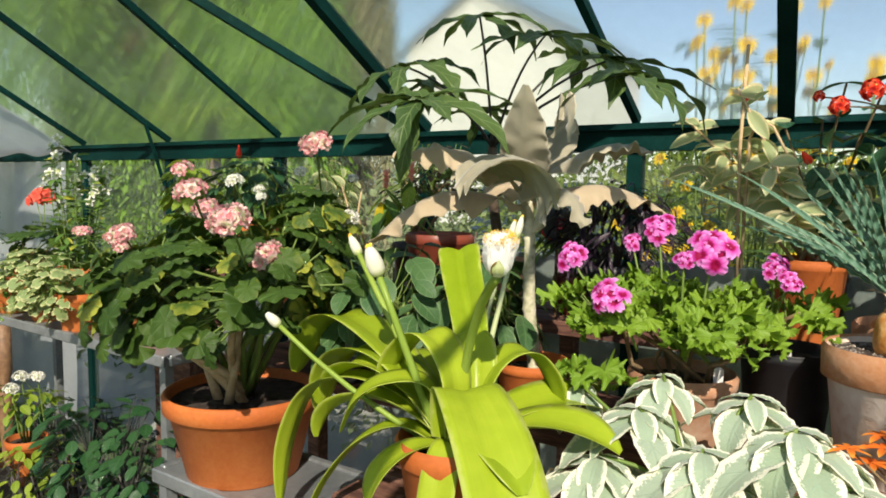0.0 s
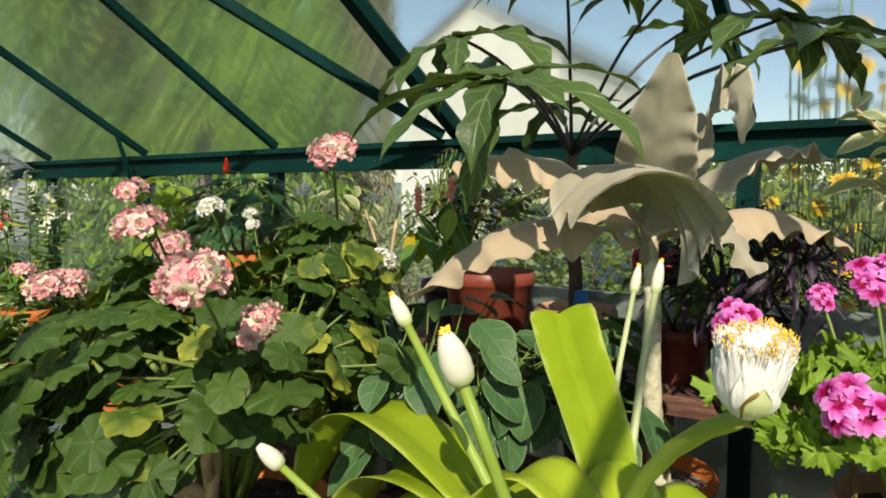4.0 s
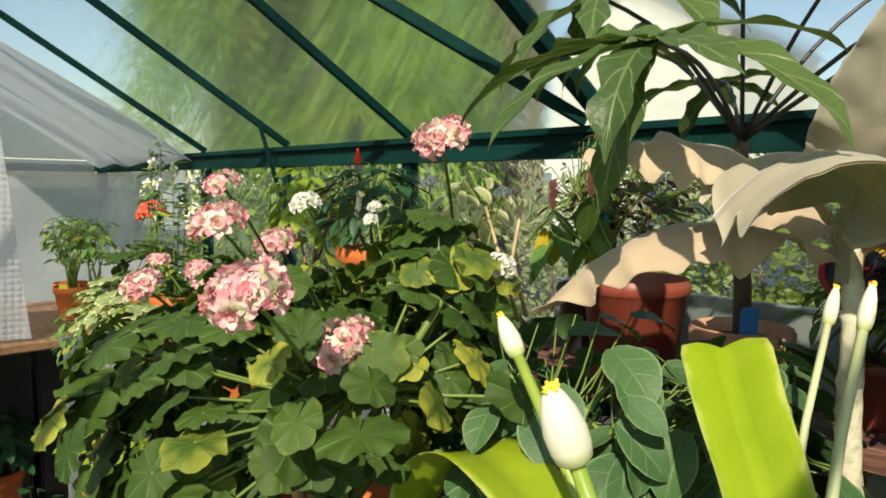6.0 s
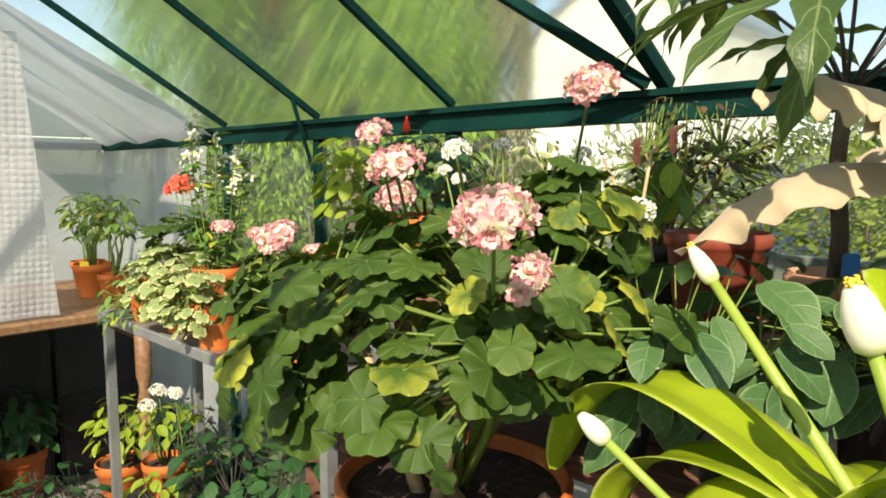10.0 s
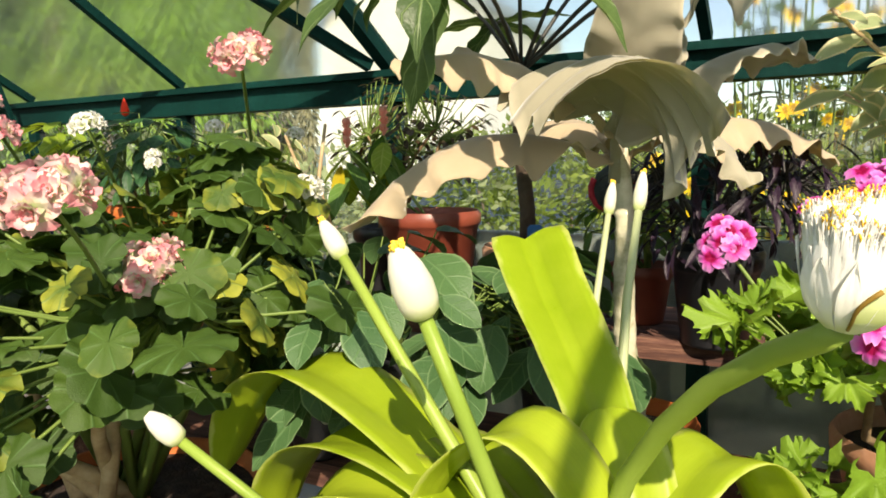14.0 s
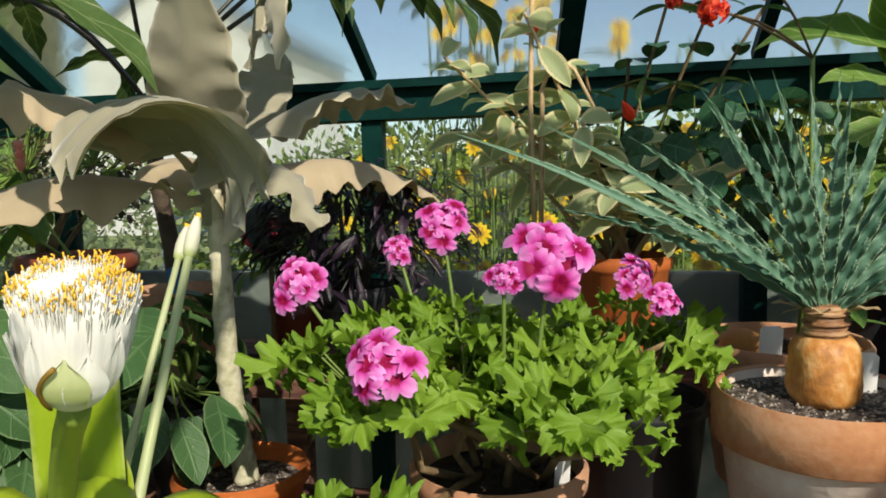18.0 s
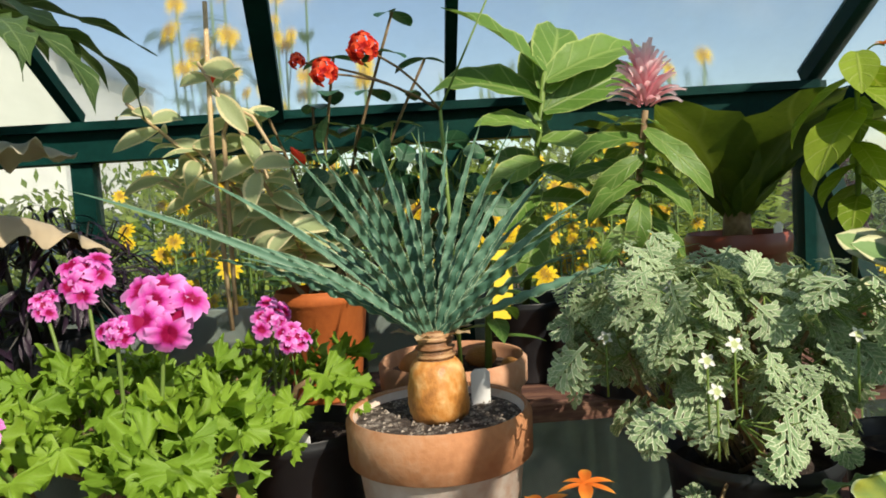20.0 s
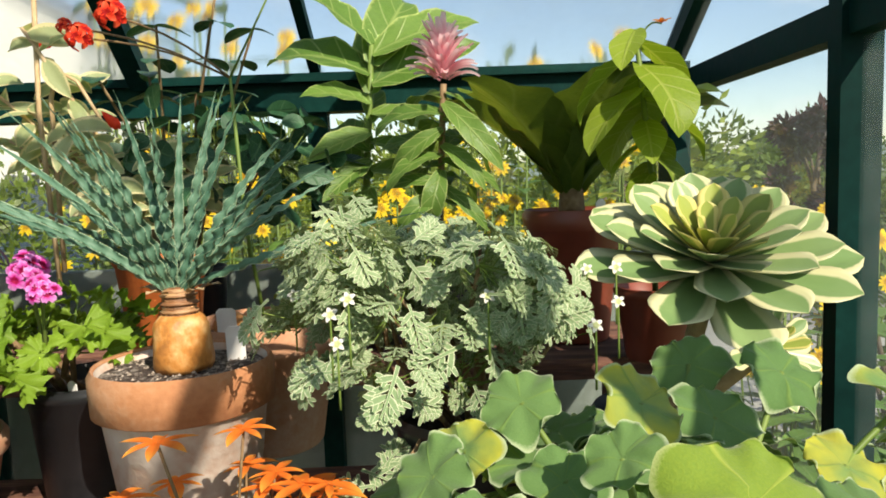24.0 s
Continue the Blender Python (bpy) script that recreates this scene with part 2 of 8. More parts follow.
class Soup:
    """Vertices, faces and leaf places of one mesh."""

    def __init__(self):
        self.v, self.f, self.a = [], [], []

    def put(self, p, luv=(0, 0, 0)):
        self.v.append(tuple(p))
        self.a.append(luv)
        return len(self.v) - 1

    def mesh(self, name, material, smooth=True):
        me = bpy.data.meshes.new(name)
        me.from_pydata(self.v, [], self.f)
        at = me.attributes.new("luv", 'FLOAT_VECTOR', 'POINT')
        at.data.foreach_set("vector", [c for a in self.a for c in a])
        me.polygons.foreach_set("use_smooth", [smooth] * len(me.polygons))
        me.materials.append(material)
        me.update()
        return me

    def grid(self, rows, uv):
        """rows of points, joined into a sheet."""
        n = len(rows[0])
        ids = [[self.put(p, uv[i][j]) for j, p in enumerate(r)] for i, r in enumerate(rows)]
        for i in range(len(rows) - 1):
            for j in range(n - 1):
                self.f.append((ids[i][j], ids[i][j + 1], ids[i + 1][j + 1], ids[i + 1][j]))
        return ids

    def tube(self, pts, r0, r1=None, sides=6, cap=True, luv=(0, 0.5, 0)):
        r1 = r0 if r1 is None else r1
        pts = [Vector(p) for p in pts]
        prev, side = None, None
        for i, p in enumerate(pts):
            d = (pts[min(i + 1, len(pts) - 1)] - pts[max(i - 1, 0)]).normalized()
            if side is None:
                side = d.orthogonal().normalized()
            side = (side - d * side.dot(d)).normalized()
            up = d.cross(side)
            r = r0 + (r1 - r0) * i / max(1, len(pts) - 1)
            ring = [self.put(p + (side * math.cos(6.2832 * k / sides) + up * math.sin(6.2832 * k / sides)) * r, (0, i / len(pts), luv[2])) for k in range(sides)]
            if prev:
                for k in range(sides):
                    self.f.append((prev[k], prev[(k + 1) % sides], ring[(k + 1) % sides], ring[k]))
            elif cap:
                self.f.append(tuple(reversed(ring)))
            prev = ring
        if cap:
            self.f.append(tuple(prev))

    def lathe(self, profile, n=32, wobble=0.0, at=(0, 0, 0)):
        prev = None
        for r, z in profile:
            ring = [self.put((at[0] + r * math.cos(6.2832 * k / n) * (1 + wobble * math.sin(3 * 6.2832 * k / n + z * 9)), at[1] + r * math.sin(6.2832 * k / n), at[2] + z), (k / n, z, 0)) for k in range(n)]
            if prev:
                for k in range(n):
                    self.f.append((prev[k], prev[(k + 1) % n], ring[(k + 1) % n], ring[k]))
            prev = ring

    def box(self, x0, x1, y0, y1, z0, z1, bevel=0.0):
        b = min(bevel, (x1 - x0) / 2.1, (y1 - y0) / 2.1, (z1 - z0) / 2.1)
        if b <= 0:
            i = [self.put((x, y, z)) for z in (z0, z1) for y in (y0, y1) for x in (x0, x1)]
            for q in ((0, 2, 3, 1), (4, 5, 7, 6), (0, 1, 5, 4), (2, 6, 7, 3), (0, 4, 6, 2), (1, 3, 7, 5)):
                self.f.append(tuple(i[k] for k in q))
            return
        rings = []
        for z, s in ((z0, b), (z0 + b, 0), (z1 - b, 0), (z1, b)):
            c = []
            for (x, y), (ux, uy) in (((x0, y0), (1, 1)), ((x1, y0), (-1, 1)), ((x1, y1), (-1, -1)), ((x0, y1), (1, -1))):
                fx, fy = (b, 0) if ux * uy > 0 else (0, b)
                gx, gy = (0, b) if ux * uy > 0 else (b, 0)
                c.append(self.put((x + ux * (max(s, 0) + gx * (s == 0) * 1.0), y + uy * (max(s, 0) + gy * (s == 0) * 1.0), z)))
                c.append(self.put((x + ux * (max(s, 0) + fx * (s == 0) * 1.0), y + uy * (max(s, 0) + fy * (s == 0) * 1.0), z)))
            rings.append(c)
        for a, c in zip(rings, rings[1:]):
            for k in range(8):
                self.f.append((a[k], a[(k + 1) % 8], c[(k + 1) % 8], c[k]))
        self.f.append(tuple(reversed(rings[0])))
        self.f.append(tuple(rings[-1]))

    def bar(self, a, b, w, h, up=UP):
        """A square bar from a to b."""
        a, b = Vector(a), Vector(b)
        d = (b - a).normalized()
        s = d.cross(up).normalized()
        u = s.cross(d)
        i = [self.put(p + s * w / 2 * sx + u * h / 2 * su) for p in (a, b) for sx, su in ((-1, -1), (1, -1), (1, 1), (-1, 1))]
        for q in ((3, 2, 1, 0), (4, 5, 6, 7), (0, 1, 5, 4), (1, 2, 6, 5), (2, 3, 7, 6), (3, 0, 4, 7)):
            self.f.append(tuple(i[k] for k in q))

    def blade(self, base, heading, length, width, droop=1.0, shape=None, fold=0.15, wave=0.0, waves=4, n=10, m=4, thick=0.0, twist=0.0, rnd=0.0, curl=0.0, side=None, fade=0.0):
        """A leaf blade along a bending midrib; shape(t) is the half width in parts of width/2."""
        shape = shape or (lambda t: math.sin(math.pi * min(1, t * 0.92 + 0.08)) ** 0.7)
        p, d = Vector(base), Vector(heading).normalized()
        s = Vector(side).normalized() if side else d.cross(UP)
        if s.length < 1e-3:
            s = Vector((1, 0, 0))
        s.normalize()
        rows, uv, under = [], [], []
        step = length / n
        for i in range(n + 1):
            t = i / n
            s = (s - d * s.dot(d)).normalized()
            up = s.cross(d).normalized()
            if twist:
                s = Matrix.Rotation(twist / n, 3, d) @ s
            w = max(shape(t), 0.0) * width / 2
            r, u, b = [], [], []
            for j in range(2 * m + 1):
                x = (j - m) / m
                lift = fold * abs(x) * w - curl * x * x * w
                if wave:
                    lift += wave * x * x * math.sin(waves * 6.2832 * t + (1.3 if x > 0 else 0) + rnd * 7) * (0.3 + 0.7 * math.sin(math.pi * t)) * (1 - fade * t)
                q = p + s * (x * w) + up * lift
                r.append(q)
                b.append(q - up * thick * (1 - x * x * 0.8) * (1 - 0.6 * t))
                u.append((x, t, rnd))
            rows.append(r), uv.append(u), under.append(b)
            p = p + d * step
            ang = droop / n * (0.4 + 1.2 * t)
            h = Vector((d.x, d.y, 0))
            if h.length > 1e-3:
                ax = h.normalized().cross(UP).normalized()
                d = (Matrix.Rotation(-ang, 3, ax) @ d).normalized()
        a = self.grid(rows, uv)
        if thick > 0:
            c = self.grid([list(reversed(r)) for r in under], [list(reversed(r)) for r in uv])
            k = 2 * m
            for i in range(n):
                self.f.append((a[i][0], a[i + 1][0], c[i + 1][k], c[i][k]))
                self.f.append((a[i + 1][k], a[i][k], c[i][0], c[i + 1][0]))
        return p

    def fan(self, radius, lobes, depth, teeth, toothd, notch=0.5, cup=0.2, ruffle=0.08, rings=3, rnd=0.0, n=48, sharp=6.0, bite=3.0):
        """A rounded, lobed blade round the origin with its notch at -y."""
        c = self.put((0, 0, 0), (0, 0, rnd))
        prev = None
        span = 6.2832 - notch
        for k in range(1, rings + 1):
            ring = []
            for i in range(n + 1):
                u = i / n
                a = -math.pi / 2 + notch / 2 + span * u
                e = 1 - depth * abs(math.cos(math.pi * lobes * u)) ** sharp
                e -= toothd * abs(math.cos(math.pi * teeth * u))
                e *= 0.92 + 0.12 * math.sin(2.0 * a + rnd * 9) + 0.07 * noise.noise((u * 11, rnd * 23, 0.7))
                r = radius * (k / rings) * (1 - (1 - e) * (k / rings) ** bite)
                z = cup * r + ruffle * radius * (k / rings) ** 2 * (math.sin(lobes * 6.2832 * u + rnd * 5) * 0.7 + 0.55 * (k / rings) ** 3 * math.sin(61 * u + 9 * rnd + 3 * math.sin(7 * u)) + 0.5 * math.sin(11 * u + rnd * 17)) - 0.25 * r * r / radius + 0.5 * ruffle * radius * noise.noise((r * math.cos(a) * 3.2 / radius, r * math.sin(a) * 3.2 / radius, rnd * 31))
                ring.append(self.put((r * math.cos(a), r * math.sin(a), z), (u * 3.1416 * lobes, k / rings, rnd)))
            for i in range(n):
                if prev:
                    self.f.append((prev[i], ring[i], ring[i + 1], prev[i + 1]))
                else:
                    self.f.append((c, ring[i], ring[i + 1]))
            prev = ring


def part(name, what, material, parent, label="", smooth=True, m=None):
    """Link a Soup or mesh as one mesh object under a thing or part."""
    me = what.mesh(name, material, smooth) if isinstance(what, Soup) else what
    ob = new(name, me)
    ob.parent = parent
    if m is not None:
        ob.matrix_local = m
    if label:
        ob["label"] = label
    return ob


def thing(name, at, label, category, group="", kind=""):
    ob = new(name)
    ob.location = at
    ob.empty_display_size = 0.02
    return tagged(ob, label, category, group, kind)


def single(name, soup, material, label, category, group="", kind="", smooth=True):
    ob = new(name, soup.mesh(name, material, smooth))
    return tagged(ob, label, category, group, kind)


def frame_of(p, along, normal, size=1.0, spin=0.0):
    """The pose of a leaf mesh at p: y along it, z its upper side."""
    z = Vector(normal).normalized()
    y = Vector(along)
    y = y - z * y.dot(z)
    y = y.normalized() if y.length > 1e-4 else z.orthogonal().normalized()
    x = y.cross(z)
    m = Matrix((x, y, z)).transposed().to_4x4()
    return Matrix.Translation(p) @ m @ Matrix.Rotation(spin, 4, 'Z') @ Matrix.Diagonal((size, size, size, 1))


def curve_pts(a, b, sag=0.0, n=5, side=(0, 0, 0)):
    a, b, side = Vector(a), Vector(b), Vector(side)
    return [a.lerp(b, i / n) + (UP * sag + side) * math.sin(math.pi * i / n) for i in range(n + 1)]

GREEN_PAINT = surface("green_painted_aluminium", (0.001, 0.011, 0.010), (0.002, 0.022, 0.019), (0.004, 0.040, 0.034), rough=0.55, scale=5, fine=90, relief=0.1, vary=0.1)
GREEN_PAINT.node_tree.nodes["Principled BSDF"].inputs["Specular IOR Level"].default_value = 0.06
TERRA = surface("terracotta", (0.34, 0.078, 0.013), (0.46, 0.118, 0.020), (0.54, 0.175, 0.042), rough=0.75, scale=9, fine=120, relief=0.25)
TERRA_OLD = surface("chalky_terracotta", (0.36, 0.15, 0.07), (0.50, 0.27, 0.16), (0.60, 0.47, 0.36), rough=0.85, scale=7, fine=80, relief=0.35)
TERRA_CHALK = surface("limescaled_terracotta", (0.50, 0.26, 0.15), (0.66, 0.58, 0.51), (0.76, 0.73, 0.68), rough=0.9, scale=14, fine=90, relief=0.4)
TERRA_RED = surface("glazed_red_brown_plastic", (0.17, 0.035, 0.02), (0.22, 0.05, 0.028), (0.27, 0.07, 0.04), rough=0.4, scale=4, fine=60, relief=0.05)
TERRA_RIM = surface("worn_clay_rim", (0.27, 0.10, 0.04), (0.42, 0.19, 0.085), (0.52, 0.32, 0.20), rough=0.85, scale=11, fine=110, relief=0.35)
BLACK_PLASTIC = surface("black_plastic", (0.008, 0.009, 0.011), (0.014, 0.015, 0.018), (0.03, 0.03, 0.034), rough=0.4, scale=6, fine=70, relief=0.1)
SOIL = surface("dark_potting_soil", (0.012, 0.008, 0.006), (0.035, 0.022, 0.015), (0.09, 0.065, 0.05), rough=0.95, scale=60, fine=260, relief=1.0, dist=0.006)
GRIT = surface("gritty_soil", (0.02, 0.014, 0.01), (0.07, 0.05, 0.04), (0.45, 0.40, 0.34), rough=0.95, scale=120, fine=320, relief=1.0, dist=0.006)
WOOD = surface("weathered_red_brown_wood", (0.028, 0.012, 0.01), (0.11, 0.045, 0.03), (0.30, 0.16, 0.10), rough=0.8, scale=7, fine=40, relief=0.6, stretch=(1.0, 9.0, 9.0))
TABLE_WOOD = surface("brown_table_wood", (0.10, 0.05, 0.025), (0.20, 0.11, 0.055), (0.30, 0.18, 0.09), rough=0.6, scale=6, fine=40, stretch=(1.0, 8.0, 8.0))
ALU = surface("grey_aluminium", (0.16, 0.18, 0.19), (0.26, 0.28, 0.29), (0.38, 0.40, 0.41), rough=0.45, scale=6, fine=80, metal=0.55, relief=0.1)
RISER = surface("grey_green_board", (0.10, 0.13, 0.12), (0.15, 0.18, 0.165), (0.21, 0.24, 0.22), rough=0.5, scale=5, fine=70, relief=0.2)
SLAB = surface("grey_paving", (0.08, 0.077, 0.07), (0.14, 0.134, 0.12), (0.21, 0.20, 0.18), rough=0.85, scale=5, fine=70, relief=0.4)
LAWN = surface("grass_ground", (0.035, 0.06, 0.015), (0.07, 0.11, 0.03), (0.13, 0.16, 0.05), rough=0.95, scale=1.2, fine=25, relief=0.8, dist=0.03)
DRIVE = surface("grey_gravel", (0.16, 0.16, 0.15), (0.26, 0.26, 0.24), (0.36, 0.36, 0.33), rough=0.95, scale=0.8, fine=45, relief=0.6, dist=0.01)
RENDER_WHITE = surface("white_render", (0.58, 0.57, 0.54), (0.68, 0.67, 0.64), (0.74, 0.73, 0.70), rough=0.9, scale=1.0, fine=30, relief=0.2)
ROOF_SLATE = surface("grey_slate", (0.12, 0.12, 0.13), (0.18, 0.18, 0.19), (0.25, 0.25, 0.25), rough=0.7, scale=2, fine=12)
BARK = surface("brown_bark", (0.05, 0.035, 0.025), (0.11, 0.08, 0.055), (0.20, 0.16, 0.12), rough=0.9, scale=6, fine=40, relief=0.9, dist=0.01)
WHITE_TAG = surface("white_plastic_label", (0.70, 0.70, 0.68), (0.78, 0.78, 0.76), (0.82, 0.82, 0.80), rough=0.4, scale=10, fine=90, relief=0.05)
YELLOW_TAG = surface("yellow_plastic_label", (0.75, 0.58, 0.04), (0.82, 0.66, 0.06), (0.86, 0.72, 0.10), rough=0.4, scale=10, fine=90, relief=0.05)
BLUE_TAG = surface("blue_plastic_label", (0.02, 0.14, 0.42), (0.03, 0.2, 0.55), (0.05, 0.26, 0.6), rough=0.4, scale=10, fine=90, relief=0.05)
DARK_GLASS = surface("dark_window_glass", (0.03, 0.04, 0.05), (0.05, 0.06, 0.07), (0.08, 0.09, 0.1), rough=0.15, scale=2, fine=10, relief=0.0)
ROOF_GLASS = pane("damp_roof_glass", (0.52, 0.62, 0.48), (0.96, 0.99, 0.95), 0.17, scale=2.2, smear=0.55)
CLEAR_ROOF_GLASS = pane("rain_washed_roof_glass", (0.66, 0.72, 0.70), (0.97, 0.99, 0.98), 0.20, scale=3.4, smear=0.5)
WALL_GLASS = pane("clear_wall_glass", (0.70, 0.76, 0.72), (0.97, 0.99, 0.98), 0.07, rough=0.05, scale=2.5)

# bubble wrap: pale film with rows of small domes
WRAP, nt, p, L = nodes_of("bubble_wrap")
p.inputs["Base Color"].default_value, p.inputs["Roughness"].default_value = (0.60, 0.63, 0.66, 1), 0.25
tc = nt.nodes.new("ShaderNodeTexCoord").outputs["Object"]
vo = nt.nodes.new("ShaderNodeTexVoronoi")
vo.inputs["Scale"].default_value, vo.inputs["Randomness"].default_value = 46.0, 0.15
L.new(tc, vo.inputs["Vector"])
hb = maths(nt, 'SUBTRACT', 0.6, vo.outputs["Distance"])
L.new(bump(nt, hb, 0.55, 0.010), p.inputs["Normal"])
tl = nt.nodes.new("ShaderNodeBsdfTranslucent")
tl.inputs[0].default_value = (0.76, 0.79, 0.82, 1)
tp = nt.nodes.new("ShaderNodeBsdfTransparent")
m1, m2 = nt.nodes.new("ShaderNodeMixShader"), nt.nodes.new("ShaderNodeMixShader")
m1.inputs[0].default_value = 0.5
L.new(p.outputs[0], m1.inputs[1]), L.new(tl.outputs[0], m1.inputs[2])
m2.inputs[0].default_value = 0.22
L.new(m1.outputs[0], m2.inputs[1]), L.new(tp.outputs[0], m2.inputs[2])
L.new(m2.outputs[0], nt.nodes["Material Output"].inputs[0])

# hazy lining film: the same wrap seen from its smooth side, streaked
LINING, nt, p, L = nodes_of("hazy_lining_film")
tc = nt.nodes.new("ShaderNodeTexCoord").outputs["Object"]
streaks = maths(nt, 'ADD', maths(nt, 'MULTIPLY', noise_of(nt, 3.0, 5, tc), 0.6), maths(nt, 'MULTIPLY', noise_of(nt, 40.0, 3, tc), 0.4))
L.new(ramp(nt, streaks, [(0.35, (0.40, 0.44, 0.46)), (0.65, (0.56, 0.60, 0.63))]), p.inputs["Base Color"])
p.inputs["Roughness"].default_value = 0.35
L.new(bump(nt, streaks, 0.35, 0.01), p.inputs["Normal"])
tl = nt.nodes.new("ShaderNodeBsdfTranslucent")
tl.inputs[0].default_value = (0.62, 0.66, 0.68, 1)
tp = nt.nodes.new("ShaderNodeBsdfTransparent")
m1, m2 = nt.nodes.new("ShaderNodeMixShader"), nt.nodes.new("ShaderNodeMixShader")
m1.inputs[0].default_value, m2.inputs[0].default_value = 0.5, 0.10
L.new(p.outputs[0], m1.inputs[1]), L.new(tl.outputs[0], m1.inputs[2])
L.new(m1.outputs[0], m2.inputs[1]), L.new(tp.outputs[0], m2.inputs[2])
L.new(m2.outputs[0], nt.nodes["Material Output"].inputs[0])

# ---- greenhouse ----
X0, X1, Y0, Y1, EAVE, RIDGE, BAY, FLOOR = -4.31, 0.69, -0.74, 1.70, 1.57, 2.30, 0.625, 0.06
YM = (Y0 + Y1) / 2
BARS = [X0 + BAY * k for k in range(9)]

g = Soup()
N = 60
for i in range(N + 1):
    a = 6.2832 * i / N
    g.put((400 * math.cos(a), 400 * math.sin(a), 0.0))
g.f.append(tuple(range(N)))
single("ground", g, LAWN, "rough green lawn round the greenhouse", "ground", kind="structure")

s = Soup()
s.box(X0, X1, Y0, Y1, 0.004, FLOOR - 0.012)
floor = single("floor", s, SOIL, "grey paving slabs on a dark bed", "floor", kind="structure")

s = Soup()
s.box(-9.0, 9.0, 2.2, 8.6, 0.004, 0.03)
single("pavement", s, DRIVE, "pale grey gravel drive beside the lawn", "drive", kind="structure")


s = Soup()
s.box(-1.35, 0.68, 1.745, 1.765, 0.30, 1.235, 0.003)
single("boarding", s, RISER, "smooth grey-green boarding outside the lower glass", "board", kind="structure", smooth=False)


def plain_thing(name, label, category, kind="", group=""):
    return thing(name, (0, 0, 0), label, category, group, kind)


wall_n = plain_thing("wall_north", "dark green metal glazing frame with clear panes", "wall", "structure")
wall_s = plain_thing("wall_south", "dark green metal glazing frame with clear panes", "wall", "structure")
wall_e = plain_thing("wall_east", "green metal gable frame with clear panes", "wall", "structure")
wall_w = plain_thing("wall_west", "green metal gable frame with hazy panes", "wall", "structure")
roof = plain_thing("ceiling", "sloping glass roof on dark green bars", "roof", "structure")


def bar_part(name, a, b, w, h, parent, up=UP):
    s = Soup()
    s.bar(a, b, w, h, up)
    return part(name, s, GREEN_PAINT, parent, smooth=False)


for wall, y, sg in ((wall_n, Y1, 1), (wall_s, Y0, -1)):
    bar_part("eave_beam", (X0, y, EAVE - 0.036), (X1, y, EAVE - 0.036), 0.05, 0.058, wall)
    bar_part("eave_lip", (X0, y - sg * 0.034, EAVE - 0.008), (X1, y - sg * 0.034, EAVE - 0.008), 0.016, 0.014, wall)
    bar_part("sill_bar", (X0, y, FLOOR + 0.03), (X1, y, FLOOR + 0.03), 0.05, 0.07, wall)
    for k, x in enumerate(BARS):
        bar_part("wall_bar", (x, y, FLOOR + 0.066), (x, y, EAVE - 0.066), 0.03, 0.036, wall, Vector((1, 0, 0)))
    for x0, x1 in zip(BARS, BARS[1:]):
        s = Soup()
        s.box(x0 + 0.012, x1 - 0.012, y - 0.002, y + 0.002, FLOOR + 0.066, EAVE - 0.066)
        part("pane", s, WALL_GLASS, wall, smooth=False).visible_shadow = False

for k, x in enumerate(BARS):
    w, h = (0.028, 0.032) if k in (0, 8, 5) else (0.018, 0.020)
    for y, sg in ((Y1, 1), (Y0, -1)):
        bar_part("glazing_bar", (x, y - sg * 0.004, EAVE + 0.008), (x, YM + sg * 0.015, RIDGE), w, h, roof)
for x0, x1 in zip(BARS, BARS[1:]):
    for y, sg in ((Y1, 1), (Y0, -1)):
        s = Soup()
        a = [Vector((x, yy, z)) for x in (x0 + 0.003, x1 - 0.003) for yy, z in ((y + sg * 0.034, EAVE - 0.004), (YM + sg * 0.02, RIDGE + 0.018))]
        n = Vector((0, sg * 0.513, 0.858)) * 0.004
        i = [s.put(q + n * t) for t in (0, 1) for q in a]
        for q in ((0, 1, 3, 2), (4, 6, 7, 5), (0, 4, 5, 1), (2, 3, 7, 6), (0, 2, 6, 4), (1, 5, 7, 3)):
            s.f.append(tuple(i[k] for k in q))
        part("pane", s, ROOF_GLASS if x0 < BARS[6] - 0.1 else CLEAR_ROOF_GLASS, roof, smooth=False).visible_shadow = False
bar_part("ridge_bar", (X0, YM, RIDGE + 0.01), (X1, YM, RIDGE + 0.01), 0.07, 0.07, roof)
# wind braces in the roof slope and at the eaves
sl = lambda x, t: (x, Y1 - 0.03 - t * (Y1 - YM), EAVE - 0.008 + t * (RIDGE - EAVE))
bar_part("brace", sl(BARS[5] - 0.02, 0.02), sl(BARS[4] + 0.16, 0.62), 0.022, 0.022, roof)
bar_part("brace", sl(BARS[6] + 0.33, 0.0), sl(BARS[6] + 0.45, 0.75), 0.032, 0.03, roof)
bar_part("corner_brace", (BARS[3] + 0.01, Y1 - 0.035, EAVE - 0.17), (BARS[3] + 0.01, Y1 - 0.11, EAVE + 0.06), 0.007, 0.012, wall_n)
bar_part("corner_brace", (X1 - 0.028, Y1 - 0.19, EAVE - 0.34), (X1 - 0.028, Y1 - 0.03, EAVE - 0.05), 0.026, 0.05, wall_e)

